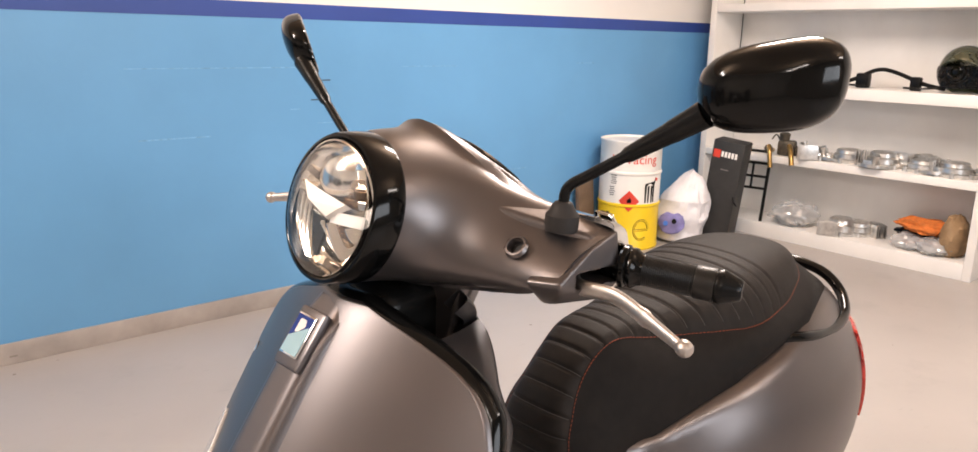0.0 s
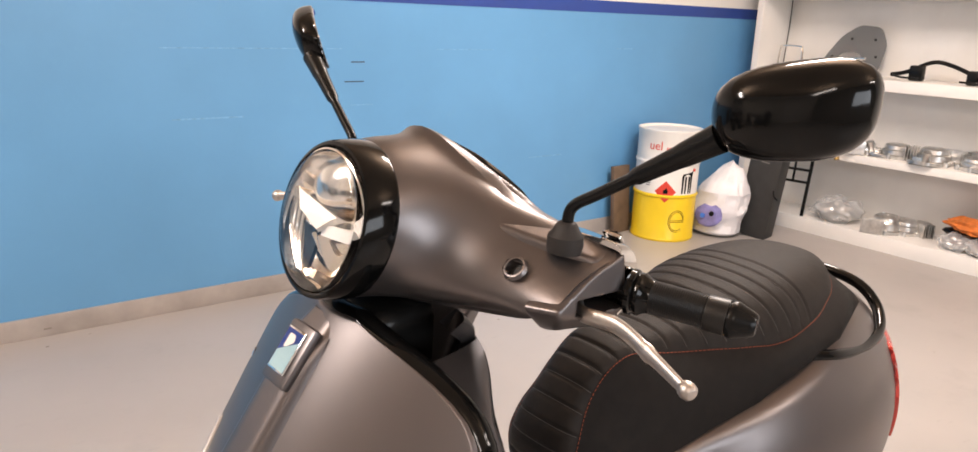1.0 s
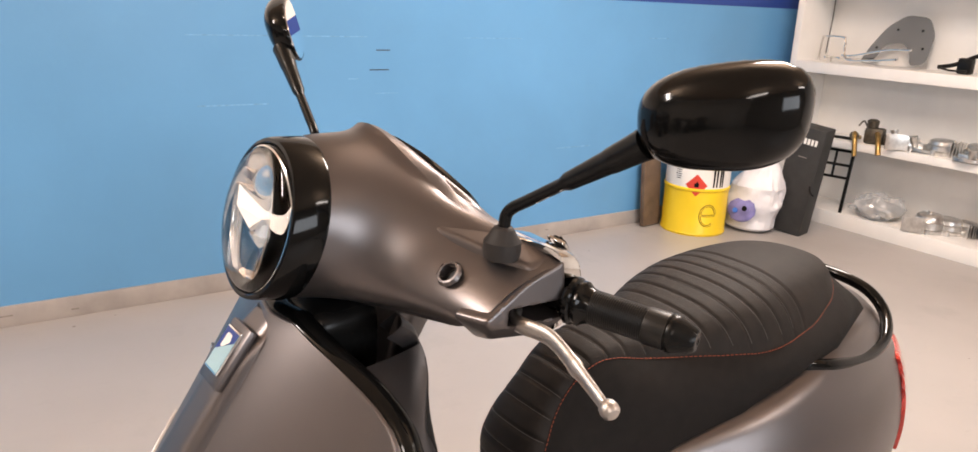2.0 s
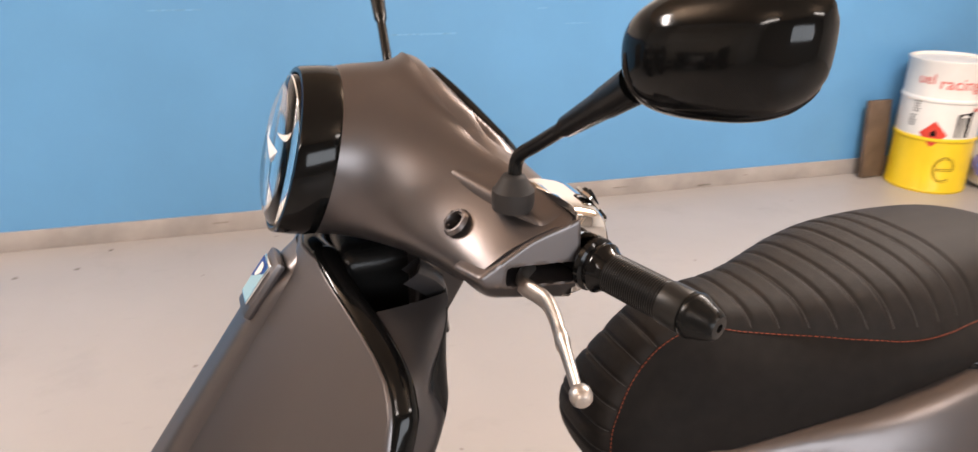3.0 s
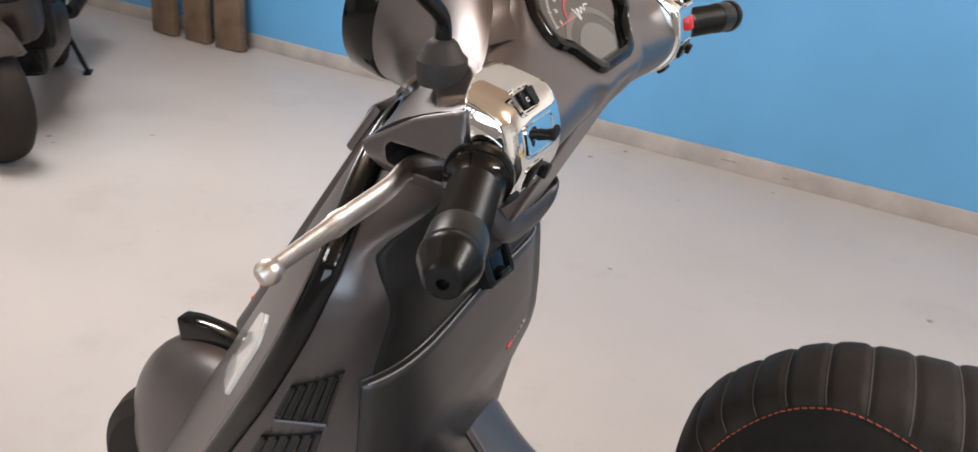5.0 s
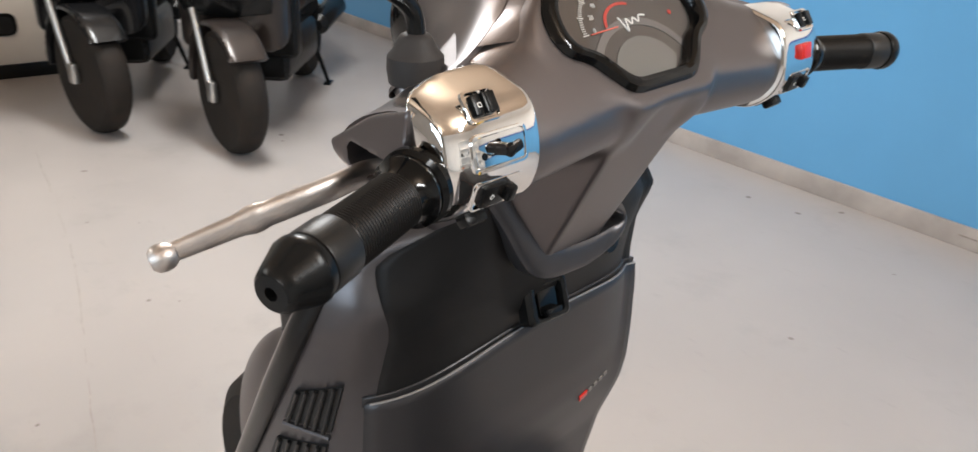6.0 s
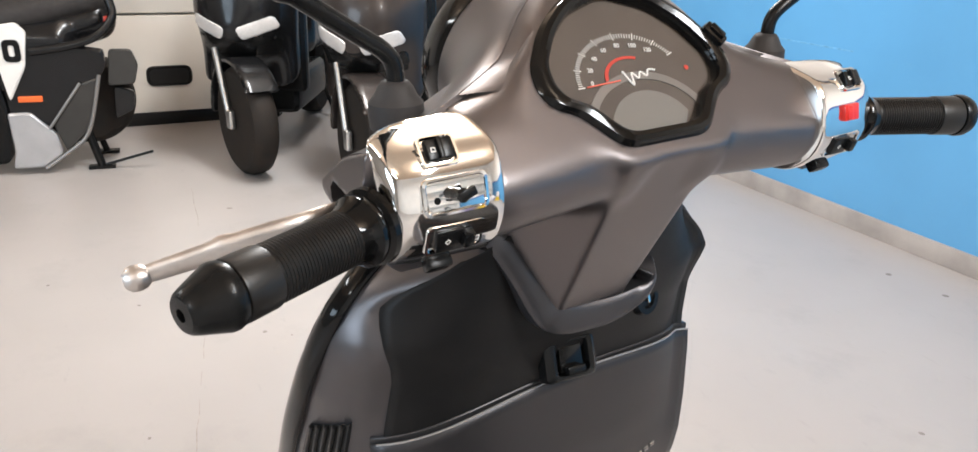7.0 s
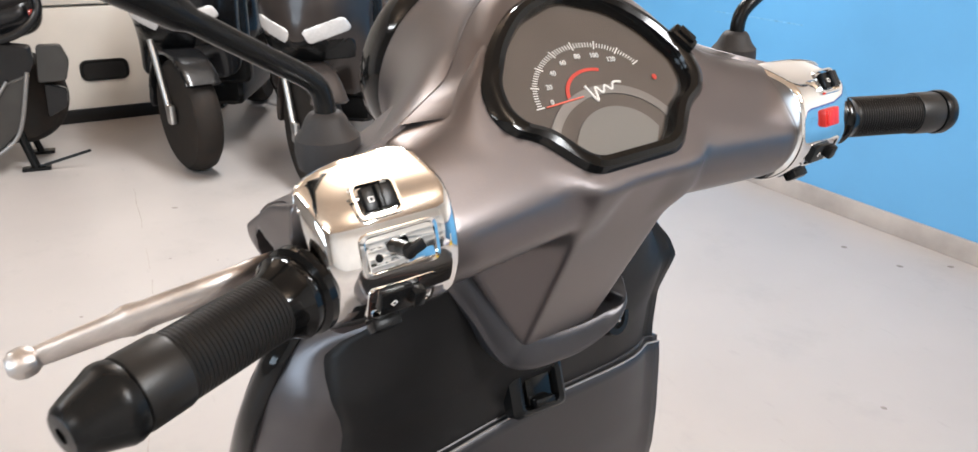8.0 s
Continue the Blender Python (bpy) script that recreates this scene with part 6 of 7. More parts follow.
part("bent_tube", tube(spline([(0.14, 0.06, 0.02), (0.06, 0.04, 0.035), (0.005, 0.015, 0.06), (-0.035, -0.015, 0.03), (-0.055, -0.04, -0.07)], 30), 0.0145, 14), M_BRASS, pipe)
part("pipe_union", lathe_steps([(0, 0.02), (0.004, 0.027), (0.035, 0.027), (0.04, 0.02)], (0.06, 0.045, 0.035), (-0.05, 0.0, 0.06), 8), M_OLDMETAL, pipe, "dark hexagon union")

# drum, bag, exhaust box, boards
DR = 0.186
drum = thing("fuel_drum", "white and yellow steel racing fuel drum by the wall", "drum", pose(3.09, 2.308, 0) @ Matrix.Scale(1.04, 4))
part("drum_shell", lathe_steps([(0.005, DR - 0.008), (0.0, DR - 0.002), (0.012, DR + 0.002), (0.02, DR - 0.003), (0.26, DR - 0.003), (0.266, DR + 0.003), (0.276, DR + 0.003), (0.282, DR - 0.003)], (0, 0, 0), (0, 0, 1), 56), M_YELLOW, drum, "yellow lower half")
part("drum_shell", lathe_steps([(0.282, DR - 0.003), (0.45, DR - 0.003), (0.456, DR + 0.003), (0.466, DR + 0.003), (0.472, DR - 0.003), (0.632, DR - 0.003), (0.64, DR + 0.002), (0.65, DR + 0.002), (0.652, DR - 0.006), (0.64, DR - 0.01), (0.64, 0.01)], (0, 0, 0), (0, 0, 1), 56), M_DRUMWHITE, drum, "white upper half")


def curved(geo, deg, z, off=0.0012):
    """Bends a flat shape round the drum."""
    v = np.asarray(geo[0])
    a = radians(deg) + v[:, 0] / DR
    r = DR - 0.003 + off + v[:, 2]
    return np.stack([r * np.cos(a), r * np.sin(a), z + v[:, 1]], -1), geo[1]


def fine(outline, thick=0.0006):
    return plate(outline, thick)


label_v = [(u, k * 0.064 * (1 - abs(u) / 0.062), 0.0004) for u in np.linspace(-0.0615, 0.0615, 15) for k in (-1, 1)]
part("hazard_label", curved((np.array(label_v), [(2 * k, 2 * k + 2, 2 * k + 3, 2 * k + 1) for k in range(14)]), 220, 0.30, 0.0016), M_HAZARD, drum, "red diamond hazard label", smooth=False)
part("hazard_flame", curved(fine([(-0.012, -0.015), (0.012, -0.015), (0.014, 0.0), (0.004, 0.02), (-0.004, 0.008), (-0.013, 0.004)]), 220, 0.305, 0.0035), M_SATIN, drum, smooth=False)
for deg, z, word, size in ((243, 0.545, "racing", 0.078), (196, 0.560, "uel", 0.07)):
    ob = writing("drum_lettering", word, size, M_HAZARD, drum, Matrix.Identity(4), "red lettering", 0.0003)
    for vtx in ob.data.vertices:
        x, yv, zz = vtx.co
        a = radians(deg) + x / DR
        r = DR - 0.0015 + zz
        vtx.co = (r * math.cos(a), r * math.sin(a), z + yv)
arc = [(-0.044, 0.0), (-0.02, 0.0), (0.0, 0.0), (0.02, 0.0), (0.046, 0.0)] + [(0.047 * math.cos(a), 0.060 * math.sin(a)) for a in np.linspace(0.12, 5.4, 34)]
part("drum_lettering", curved(tube([(x, y, 0) for x, y in arc], 0.0085, 8, (0, 0, 1), 1.0), 246, 0.125, -0.0055), M_SATIN, drum, "large black letter e")
part("drum_lettering", curved(tube([(x, y, 0) for x, y in arc], 0.0035, 8, (0, 0, 1), 1.0), 246, 0.125, 0.0005), M_YELLOW, drum)
part("drum_emblem", curved(merge(fine([(-0.045, 0.02), (0.03, 0.03), (0.04, 0.075), (0.025, 0.055), (0.0, 0.05), (-0.04, 0.045)]), *[fine([(x, -0.07), (x + 0.009, -0.07), (x + 0.012, 0.03), (x - 0.002, 0.03)]) for x in (-0.042, -0.022, 0.002, 0.018)]), 262, 0.36), M_SATIN, drum, "black emblem shape", smooth=False)
part("drum_emblem", curved(fine([(0.03, 0.06), (0.055, 0.055), (0.06, 0.07), (0.035, 0.078)]), 262, 0.36), M_HAZARD, drum, smooth=False)
for k in range(4):
    part("label_bars", curved(merge(*[slab((0, 0.012 * j, 0), (0.028 + 0.006 * ((j * 7 + k) % 3), 0.004, 0.0006), 0) for j in range(5)]), 186 + 3 * k, 0.33 + 0.07 * (k % 2)), M_SATIN, drum, "unreadable printed lines", smooth=False) if k < 2 else None

bag = thing("plastic_sack", "white plastic sack with violet print, gathered at the top", "bag", pose(3.42, 2.15, 0))


def sack_skin(r, tall, seed, rows=30, n=46):
    """A sack with sharp folds, full at the foot and gathered to a slanting top."""
    out = []
    for i in range(rows + 1):
        u = i / rows
        wide = r * float(np.interp(u, [0, 0.04, 0.35, 0.6, 0.8, 0.93, 1.0], [0.2, 0.86, 1.0, 0.92, 0.62, 0.40, 0.02]))
        row = []
        for j in range(n):
            b = 2 * math.pi * j / n
            q = Vector((math.cos(b) * 1.7, math.sin(b) * 1.7, u * 3.2 + seed))
            fold = 0.16 * abs(noise.noise(q)) + 0.10 * abs(noise.noise(q * 2.3)) - 0.05
            k = wide * (1 - fold * min(1, 6 * u))
            row.append((k * 0.85 * math.cos(b) + 0.02 * u, k * math.sin(b) - 0.07 * u * u, tall * (u + 0.05 * u * noise.noise(q * 0.7))))
        out.append(row + row[:1])
    return grid(out)


part("sack_skin", sack_skin(0.185, 0.47, 2.0), M_SACK, bag, sharp=18)
m = pose(-0.135, -0.035, 0.135, 0, -78, 14)
part("sack_print", moved(sack_skin(0.088, 0.035, 7.0, 8, 30), m), M_BLUEBOTTLE, bag, "violet printed patch", sharp=25)
for y, z, material in ((0.02, 0.02, M_PRINTBLUE), (-0.035, 0.04, M_SATIN)):
    part("print_dot", lathe_steps([(0, 0.016), (0.003, 0.015)], m @ Vector((z - 0.02, y, 0.034)), m @ Vector((z - 0.02, y, 1)), 16), material, bag)

box = thing("exhaust_carton", "tall black carton with a red and white sticker", "carton", pose(3.60, 1.985, 0.008, 7, -3, 10))
part("carton_body", slab((0, 0, 0.335), (0.13, 0.20, 0.67), 0.006), M_BLACKCARD, box)
part("sticker", slab((-0.0655, 0.066, 0.585), (0.001, 0.045, 0.05), 0), M_HAZARD, box, "red square sticker")
part("sticker", merge(*[slab((-0.0655, 0.03 - 0.022 * k, 0.587), (0.001, 0.015, 0.035), 0) for k in range(5)]), M_MARK, box, "white lettering bars")
part("strap", slab((-0.0665, 0.0, 0.49), (0.002, 0.05, 0.006), 0.0005), M_GREYTRIM, box)
part("side_hook", tube(spline([(-0.07, -0.09, 0.33), (-0.1, -0.11, 0.31), (-0.12, -0.14, 0.30)], 10), 0.005, 8), M_SATIN, box)


def leaning_board(x, y, w, h, thick, lean, turn, label, group=""):
    t = solid("board", slab((0, 0, h / 2), (w, thick, h), 0.004), M_BOARD, label, "board", m=pose(x, y, 0.004, -lean, 0, turn), group=group)
    return t


leaning_board(2.885, 2.47, 0.15, 0.42, 0.03, 5, 4, "short worn brown board leaning on the blue wall")
for k, (x, w, h) in enumerate(((-3.53, 0.21, 0.95), (-3.81, 0.2, 1.1), (-4.11, 0.22, 1.0))):
    leaning_board(x, 2.42 - 0.01 * k, w, h, 0.05, 4, 3 - 4 * k, "thick worn brown board leaning on the blue wall", "boards leaning on the wall")

# ---- west end: door and parked scooters ----
DX = -4.53
door = thing("sectional_door", "white sectional garage door with black slot handles", "door", kind="structure")
for k in range(5):
    z0, z1 = 0.075 + 0.575 * k, 0.075 + 0.575 * (k + 1) - 0.012
    box_part("door_panel", (DX - 0.05, -2.6, z0), (DX, 0.42, z1), M_DOOR, door, 0.012)
box_part("door_seal", (DX - 0.045, -2.6, 0.0), (DX + 0.004, 0.42, 0.075), M_RUBBER, door, 0.004)
for y in (0.075, -1.08):
    hm = frame_of((DX, y, 0.290), (0, 1, 0), (1, 0, 0))
    part("slot_handle", moved(merge(plate(rounded([(-0.122, -0.055), (0.122, -0.055), (0.122, 0.055), (-0.122, 0.055)], 0.045, 7), 0.006)), hm), M_RUBBER, door, "black recessed slot handle", smooth=False)
    part("slot_rim", moved(ring_of(rounded([(-0.128, -0.06), (0.128, -0.06), (0.128, 0.06), (-0.128, 0.06)], 0.048, 7), rounded([(-0.108, -0.042), (0.108, -0.042), (0.108, 0.042), (-0.108, 0.042)], 0.036, 7), [(0, 0), (0.2, 0.010), (0.7, 0.010), (1, 0.004)]), hm), M_SATIN, door)


def parked_scooter(label, m, body, lock=40, tall=0.0):
    """A parked maxi scooter that faces +x of its own pose, on its stand."""
    t = thing("parked_scooter", label, "scooter", m, "parked scooters")
    turned = Matrix.Translation((-0.06, 0, 0)) @ Matrix.Rotation(radians(lock), 4, "Z") @ Matrix.Translation((0.06, 0, 0))
    w = wheel("front_wheel", (0.0, 0, 0.265), 0.265, 0.12, t)
    w.matrix_basis = turned
    for a in range(5):
        b = a * 2 * math.pi / 5
        part("wheel_spoke", tube([(0.03 * math.cos(b), 0, 0.265 + 0.03 * math.sin(b)), (0.19 * math.cos(b), 0, 0.265 + 0.19 * math.sin(b))], 0.016, 8, (0, 1, 0)), M_SATIN, w)
    part("brake_disc", lathe_steps([(0, 0.06), (0, 0.11), (0.004, 0.11), (0.004, 0.06)], (0, 0.072, 0.265), (0, 1, 0.265), 28), M_CAST, w, "steel brake disc")
    wheel("rear_wheel", (-1.38, 0, 0.255), 0.255, 0.14, t)
    for s in (-1, 1):
        f = part("fork_leg", tube([(0.0, s * 0.085, 0.265), (-0.13, s * 0.085, 0.60)], 0.015, 14, (1, 0, 0)), M_FORK, t, "silver fork leg", turned)
        part("fork_foot", slab((0.004, s * 0.085, 0.28), (0.05, 0.03, 0.09), 0.01), M_CAST, f)
    part("fender", nets(lambda p: np.maximum(smax(np.abs(np.hypot(p[:, 0] + 0.01, p[:, 2] - 0.265) - 0.292) - 0.012, np.abs(p[:, 1]) - 0.085 + 0.5 * np.maximum(np.hypot(p[:, 0], p[:, 2] - 0.265) - 0.28, 0), 0.02), 0.36 - p[:, 2] + 0.35 * p[:, 0]), (-0.35, -0.11, 0.2), (0.35, 0.11, 0.6), 0.014), body, t, "", turned)

    def d_nose(p):
        q = p.copy()
        q[:, 1] = np.abs(q[:, 1])
        d = d_ball(q, (-0.17, 0, 0.78), (0.19, 0.225, 0.26))
        d = smin(d, d_box(q, (-0.27, 0, 0.62), (0.10, 0.235, 0.30), 0.08), 0.08)
        d = smin(d, d_cone(q, (-0.05, 0, 0.70), (-0.22, 0, 0.95 + tall), 0.07, 0.09), 0.05)
        d = smax(d, 0.46 - q[:, 2] - (q[:, 0] + 0.3) * 0.5, 0.03)
        return d

    part("front_fairing", nets(d_nose, (-0.45, -0.28, 0.3), (0.08, 0.28, 1.1), 0.018), body, t)
    for s in (-1, 1):
        part("headlight", nets(lambda p: np.maximum(d_nose(p) - 0.006, d_box(p, (-0.03, s * 0.115, 0.705), (0.09, 0.085, 0.032), 0.02, Matrix.Rotation(s * 0.35, 3, "X"))), (-0.16, s * 0.115 - 0.11, 0.62), (0.07, s * 0.115 + 0.11, 0.80), 0.009), M_INDICATOR, t, "clear headlight lens")
    part("chin_panel", nets(lambda p: np.maximum(d_nose(p) - 0.004, d_box(p, (-0.05, 0, 0.62), (0.12, 0.2, 0.05), 0.02)), (-0.2, -0.24, 0.54), (0.08, 0.24, 0.7), 0.013), M_SATIN, t, "black chin panel")
    part("leg_shield", slab((-0.38, 0, 0.62), (0.10, 0.5, 0.56), 0.05, seg=3), M_SATIN, t)
    part("floor_tunnel", slab((-0.66, 0, 0.33), (0.62, 0.4, 0.22), 0.06, seg=3), M_SATIN, t)

    def d_tail(p):
        q = p.copy()
        q[:, 1] = np.abs(q[:, 1])
        d = d_cone(q, (-0.8, 0, 0.55), (-1.5, 0, 0.72), 0.15, 0.11)
        return smin(d, d_box(q, (-1.15, 0, 0.6), (0.35, 0.16, 0.14), 0.07), 0.05)

    part("rear_fairing", nets(d_tail, (-1.7, -0.25, 0.3), (-0.55, 0.25, 0.95), 0.022), body, t)
    part("seat", nets(lambda p: smin(d_cone(p * (1, 0.75, 1), (-0.72, 0, 0.72), (-1.05, 0, 0.76), 0.075, 0.085), d_cone(p * (1, 0.75, 1), (-1.05, 0, 0.80), (-1.5, 0, 0.84), 0.085, 0.07), 0.05), (-1.65, -0.2, 0.6), (-0.6, 0.2, 0.95), 0.018), M_VINYL, t, "dark grey vinyl seat")
    part("tail_light", slab((-1.60, 0, 0.71), (0.05, 0.2, 0.05), 0.015), M_TAIL, t, "red tail light")
    bar = part("handlebar", tube(spline([(-0.38, -0.34, 1.0), (-0.34, -0.2, 1.03), (-0.32, 0, 1.02), (-0.34, 0.2, 1.03), (-0.38, 0.34, 1.0)], 30), 0.016, 12), M_SATIN, t)
    for s in (-1, 1):
        mi = part("mirror", tube(spline([(-0.34, s * 0.2, 1.03), (-0.3, s * 0.26, 1.12), (-0.3, s * 0.32, 1.18)], 14), 0.008, 8), M_SATIN, t)
        part("mirror_head", moved(lathe_steps([(0, 0.05), (0.01, 0.058), (0.03, 0.045), (0.04, 0.02)], (0, 0, 0), (1, 0, 0), 20), pose(-0.31, s * 0.34, 1.2) @ Matrix.Diagonal((1, 1.3, 0.8, 1))), M_SATIN, mi)
    part("windscreen", plate(rounded([(-0.17, 0), (0.17, 0), (0.13, 0.3), (-0.13, 0.3)], 0.06, 5), 0.004, frame_of((-0.2, 0, 0.98), (0, 1, 0), (0.75, 0, 0.66))), M_SMOKE, t, "smoked windscreen", smooth=False)
    for s in (-1, 1):
        part("stand_leg", merge(tube([(-1.12, s * 0.12, 0.3), (-1.2, s * 0.19, 0.012)], 0.012, 10, (1, 0, 0)), slab((-1.2, s * 0.19, 0.006), (0.09, 0.04, 0.012), 0.004)), M_SATIN, t, "black stand leg")
    part("engine_case", slab((-1.28, -0.11, 0.30), (0.46, 0.14, 0.16), 0.05, seg=3), M_OLDMETAL, t)
    part("exhaust", lathe_steps([(0, 0.03), (0.03, 0.06), (0.38, 0.065), (0.42, 0.045)], (-1.15, 0.15, 0.34), (-1.7, 0.19, 0.42), 22), M_SATIN, t, "black silencer")
    return t


parked_scooter("black maxi scooter with silver fork parked at the door", pose(-3.41, 0.26, 0, 0, 0, -30), M_DARKBODY)
parked_scooter("brown-black scooter with silver fork parked beside another", pose(-2.86, 0.67, 0, 0, 0, -40), M_BROWNBODY)

# sports scooter seen from behind
rear = thing("sport_scooter", "black scooter with white, silver and red rear panels on its stand", "scooter", pose(-3.91, -0.675, 0, 0, 0, -97), "parked scooters")
wheel("rear_wheel", (-0.30, 0, 0.325), 0.222, 0.13, rear)
wheel("front_wheel", (1.05, 0, 0.255), 0.255, 0.12, rear)


def d_srear(p):
    q = p.copy()
    q[:, 1] = np.abs(q[:, 1])
    d = d_cone(q, (0.35, 0, 0.55), (-0.38, 0, 0.70), 0.17, 0.10)
    d = smin(d, d_box(q, (0.05, 0, 0.52), (0.34, 0.17, 0.17), 0.07), 0.05)
    return smin(d, d_box(q, (0.65, 0, 0.4), (0.4, 0.19, 0.14), 0.08), 0.06)


part("rear_fairing", nets(d_srear, (-0.6, -0.26, 0.2), (1.15, 0.26, 0.9), 0.02), M_DARKBODY, rear)
part("seat", nets(lambda p: smin(d_cone(p * (1, 0.7, 1), (0.45, 0, 0.68), (0.05, 0, 0.69), 0.09, 0.10), d_cone(p * (1, 0.7, 1), (0.02, 0, 0.70), (-0.37, 0, 0.80), 0.108, 0.085), 0.05), (-0.5, -0.2, 0.5), (0.6, 0.2, 0.95), 0.014), M_BOOT, rear, "grey vinyl seat")
part("front_fairing", nets(lambda p: smin(d_ball(p, (1.0, 0, 0.72), (0.2, 0.22, 0.3)), d_box(p, (0.9, 0, 0.6), (0.09, 0.24, 0.28), 0.07), 0.08), (0.7, -0.28, 0.25), (1.25, 0.28, 1.1), 0.02), M_DARKBODY, rear)
part("engine_case", slab((-0.05, 0.08, 0.27), (0.42, 0.12, 0.15), 0.05, seg=3), M_SATIN, rear)


def flank(points, out, name, material, label=""):
    """A bevelled flat panel on the left flank, its outline in x and z."""
    outline_xz = rounded(points, 0.015, 3)
    mx, mz = np.mean(outline_xz, axis=0)
    return part(name, moved(merge(plate(outline_xz, 0.03), ring_of(outline_xz, [(mx + (x - mx) * 0.93, mz + (y - mz) * 0.93) for x, y in outline_xz], [(0, 0.03), (1, 0.036)]), plate([(mx + (x - mx) * 0.94, mz + (y - mz) * 0.94) for x, y in outline_xz], 0.0355)), frame_of((0, out, 0), (1, 0, 0), (0, 1, 0)) @ Matrix.Diagonal((1, -1, 1, 1))), material, rear, label, sharp=20)


flank([(-0.02, 0.60), (-0.30, 0.60), (-0.42, 0.58), (-0.42, 0.50), (-0.33, 0.36), (-0.16, 0.22), (0.02, 0.30), (0.02, 0.5)], 0.135, "side_panel", M_DARKBODY, "black upper flank")
flank([(-0.303, 0.425), (-0.385, 0.455), (-0.315, 0.205), (-0.205, 0.10), (-0.165, 0.235)], 0.145, "belt_cover", M_OLIVEGREY, "dark grey belt cover")
flank([(0.015, 0.299), (-0.077, 0.300), (-0.173, 0.191), (-0.186, 0.096), (-0.10, 0.035), (0.03, 0.035), (0.01, 0.12)], 0.155, "side_panel", M_SILVERPLASTIC, "silver lower side panel")
flank([(0.20, 0.66), (-0.08, 0.708), (-0.117, 0.666), (-0.092, 0.51), (-0.010, 0.355), (0.01, 0.50), (0.20, 0.53)], 0.158, "side_panel", M_DRUMWHITE, "white side panel")
flank([(0.40, 0.50), (0.04, 0.505), (0.012, 0.34), (0.02, 0.10), (0.05, 0.06), (0.40, 0.06)], 0.150, "footboard_side", M_SATIN, "black footboard side")
flank([(-0.438, 0.577), (-0.534, 0.576), (-0.559, 0.501), (-0.534, 0.41), (-0.415, 0.406)], 0.11, "air_box", M_OLIVEGREY, "black air box")
flank([(-0.44, 0.404), (-0.528, 0.374), (-0.519, 0.286), (-0.43, 0.242)], 0.10, "silencer_end", M_DARKBODY, "black silencer end")
part("seat_rail", tube(spline([(-0.12, 0.172, 0.578), (-0.28, 0.176, 0.602), (-0.40, 0.168, 0.645), (-0.475, 0.15, 0.725), (-0.468, 0.13, 0.81)], 30), 0.020, 12), M_DARKBODY, rear, "black rail under the seat")
part("frame_tube", tube([(-0.150, 0.19, 0.225), (-0.303, 0.19, 0.431)], 0.007, 8), M_GREYTRIM, rear, "silver frame edge")
part("frame_tube", tube(spline([(-0.389, 0.19, 0.467), (-0.311, 0.19, 0.20), (-0.20, 0.19, 0.095), (-0.105, 0.19, 0.03)], 24), 0.009, 8), M_GREYTRIM, rear, "silver frame edge")
part("red_reflector", slab((-0.088, 0.172, 0.361), (0.10, 0.02, 0.028), 0.005), M_ORANGE, rear, "red side reflector")
part("tail_light", slab((-0.44, 0, 0.70), (0.05, 0.17, 0.05), 0.015), M_TAIL, rear, "red tail light")
part("number_graphic", moved(ring_of(rounded([(-0.035, -0.05), (0.035, -0.05), (0.035, 0.05), (-0.035, 0.05)], 0.025, 5), rounded([(-0.012, -0.025), (0.012, -0.025), (0.012, 0.025), (-0.012, 0.025)], 0.010, 5), [(0, 0), (0, 0.002), (1, 0.002), (1, 0)]), frame_of((-0.052, 0.196, 0.585), (-1, 0, 0), (0, 1, 0.0))), M_SATIN, rear, "black graphic on the panel", smooth=False)
part("stand_leg", merge(tube([(-0.28, -0.1, 0.25), (-0.34, -0.14, 0.012)], 0.016, 10, (1, 0, 0)), slab((-0.34, -0.14, 0.008), (0.12, 0.05, 0.016), 0.004)), M_SATIN, rear, "black stand leg")
part("stand_leg", merge(tube([(-0.28, 0.1, 0.25), (-0.34, 0.14, 0.012)], 0.020, 10, (1, 0, 0)), slab((-0.34, 0.14, 0.008), (0.12, 0.05, 0.016), 0.004), tube([(-0.36, 0.15, 0.02), (-0.58, 0.19, 0.085)], 0.007, 8)), M_SATIN, rear, "black stand leg with side lever")

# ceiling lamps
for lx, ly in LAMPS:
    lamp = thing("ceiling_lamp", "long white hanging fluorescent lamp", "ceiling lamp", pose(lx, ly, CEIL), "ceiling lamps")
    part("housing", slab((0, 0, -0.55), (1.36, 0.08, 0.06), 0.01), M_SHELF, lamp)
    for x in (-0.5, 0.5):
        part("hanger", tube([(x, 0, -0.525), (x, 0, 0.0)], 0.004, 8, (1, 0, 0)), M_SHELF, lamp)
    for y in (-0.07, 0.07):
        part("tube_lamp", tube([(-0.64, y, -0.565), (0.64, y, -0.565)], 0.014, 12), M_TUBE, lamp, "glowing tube")

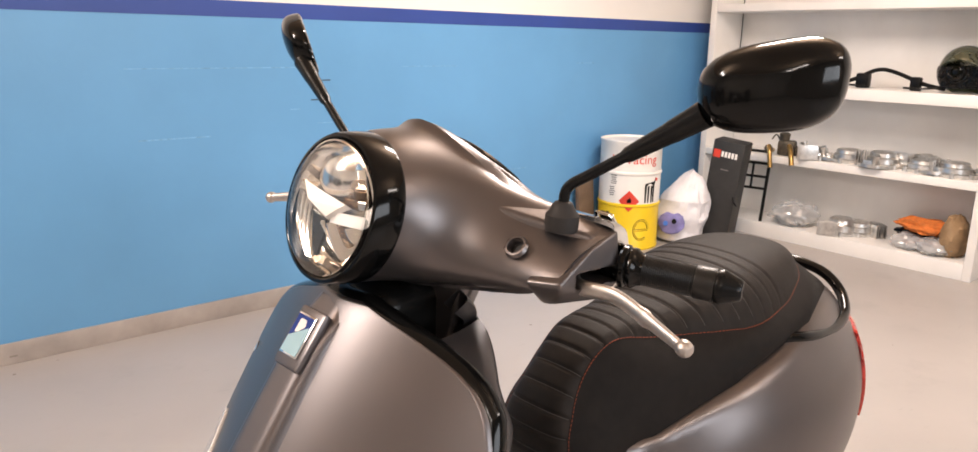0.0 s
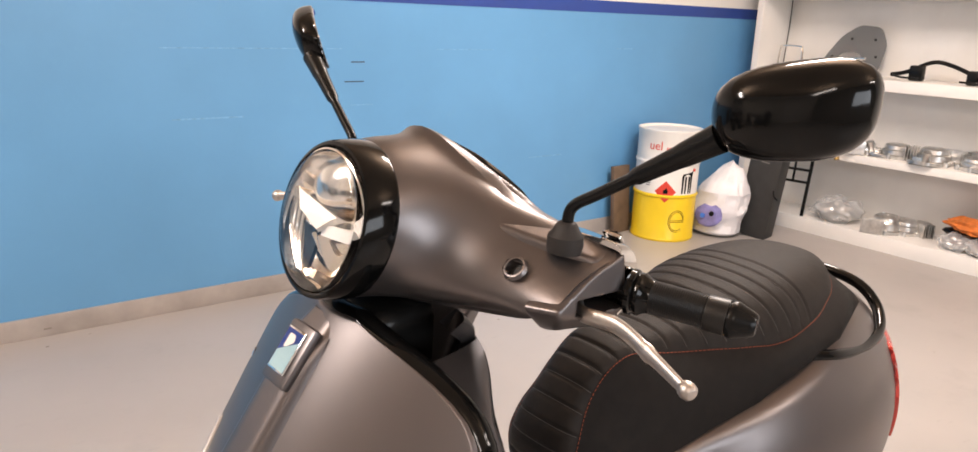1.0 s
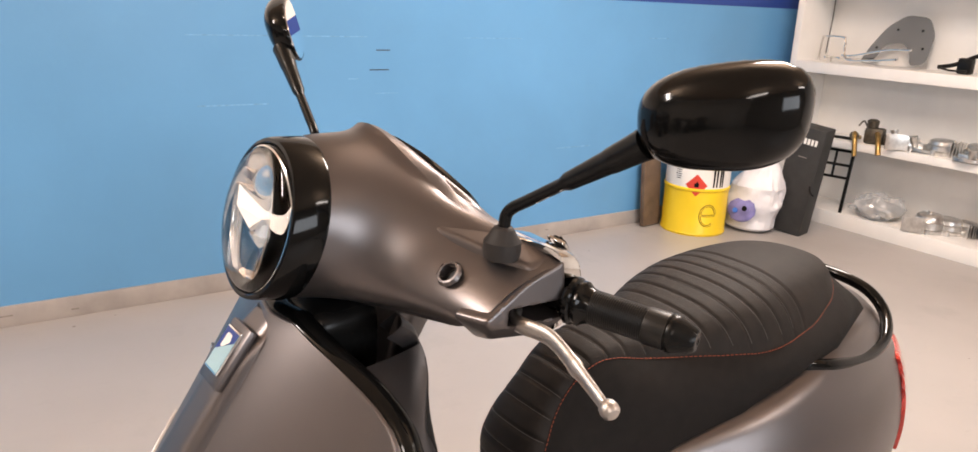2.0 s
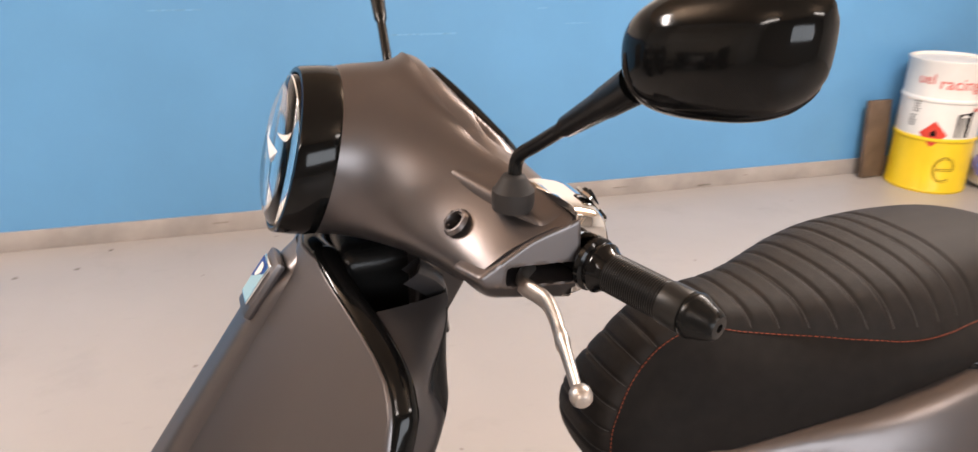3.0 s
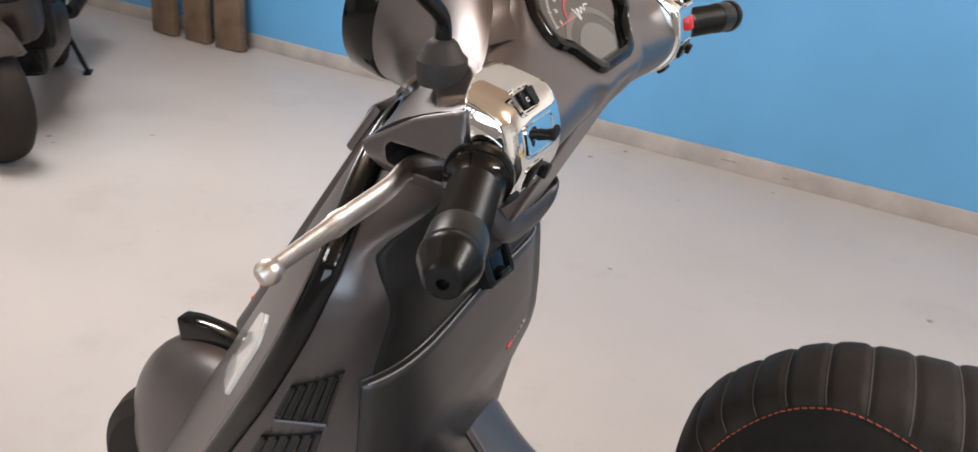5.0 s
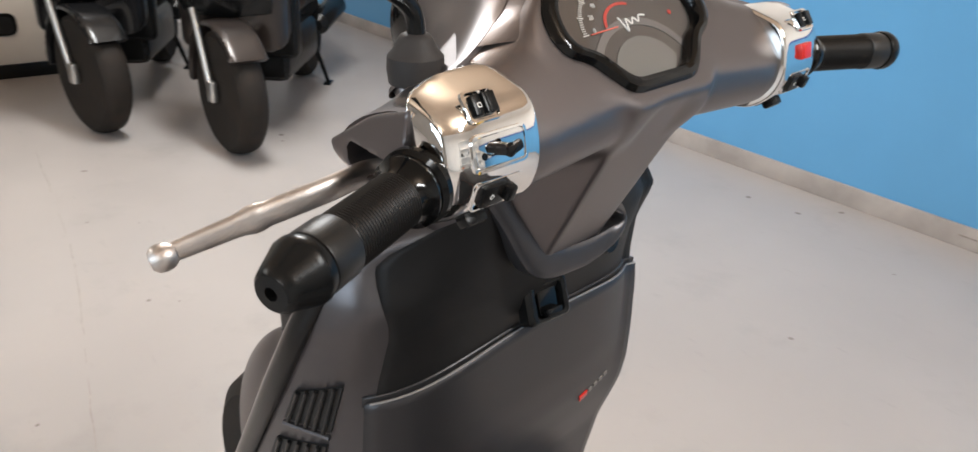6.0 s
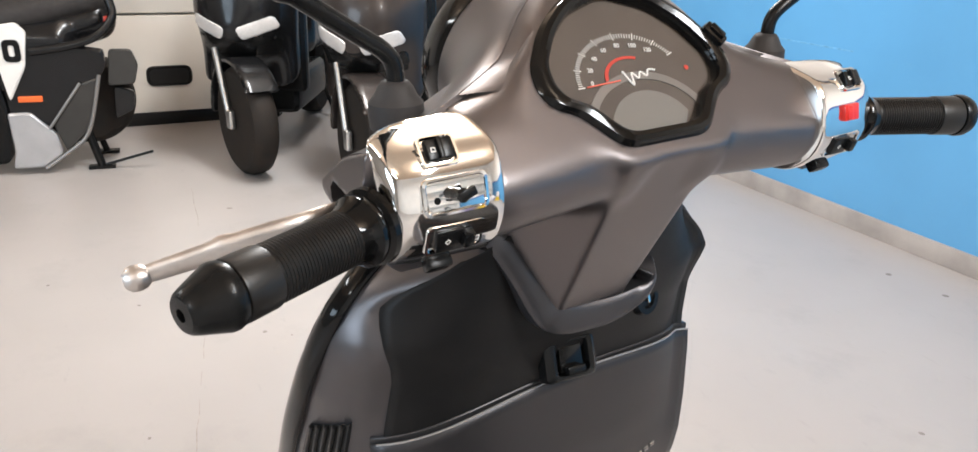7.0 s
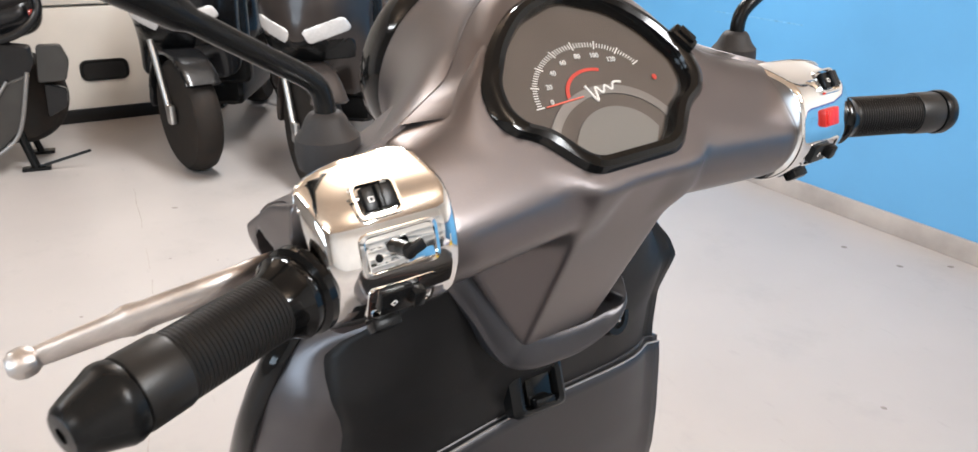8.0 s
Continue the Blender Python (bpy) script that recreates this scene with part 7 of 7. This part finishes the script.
# wear on wall and floor
wall_ob = bpy.data.objects["wall_north"]
rw = random.Random(12)
for k, (x, z, l) in enumerate(((0.95, 0.93, 0.05), (1.08, 0.97, 0.10), (1.1, 1.06, 0.07), (1.12, 0.86, 0.12), (1.72, 1.12, 0.36), (2.9, 1.13, 0.16), (0.62, 1.12, 0.8), (-2.1, 0.75, 0.5), (0.4, 0.83, 0.3), (2.3, 0.52, 0.25), (-0.6, 0.95, 0.2))):
    part("paint_scuff", slab((x, Y1 - 0.0005, z), (l, 0.0012, 0.003 + 0.004 * rw.random()), 0, Matrix.Identity(4)), M_SCUFF if k not in (1, 2) else M_DARKSCUFF, wall_ob, smooth=False)
floor_ob = bpy.data.objects["floor"]
seam = spline([(-3.3, 0.0, 0.0004), (-2.2, -0.1, 0.0004), (-1.3, -0.26, 0.0004), (-0.4, -0.42, 0.0004)], 40)
v, f = [], []
for i, p in enumerate(seam):
    w = 0.0006 + 0.0009 * rw.random()
    o = rw.uniform(-0.003, 0.003)
    v += [(p[0], p[1] - w + o, 0.0006), (p[0], p[1] + w + o, 0.0006)]
    if i and rw.random() < 0.6:
        f.append((2 * i - 2, 2 * i, 2 * i + 1, 2 * i - 1))
part("floor_joint", (np.array(v), f), M_JOINT, floor_ob, smooth=False)
v, f = [], []
for k in range(42):
    x, y, r = rw.uniform(-3, 3.2), rw.uniform(-0.6, 2.5), rw.choice((0.004, 0.006, 0.008, 0.014))
    n = 7
    base = len(v)
    e = rw.uniform(0.4, 1)
    ang = rw.uniform(0, 3)
    for j in range(n):
        a = 2 * math.pi * j / n
        px, py = r * math.cos(a) * rw.uniform(0.7, 1.2), r * e * math.sin(a)
        v.append((x + px * math.cos(ang) - py * math.sin(ang), y + px * math.sin(ang) + py * math.cos(ang), 0.0007))
    f.append(tuple(range(base, base + n)))
tagged(part("floor_specks", (np.array(v), f), M_GRIME, floor_ob, smooth=False), kind="stuff")
for k in range(9):
    x = rw.uniform(-2.5, 3)
    part("skirting_chip", slab((x, Y1 - 0.0145, rw.uniform(0.01, 0.05)), (rw.uniform(0.02, 0.1), 0.002, rw.uniform(0.004, 0.008)), 0.0005), M_GRIME, bpy.data.objects["baseboard_north"], smooth=False)
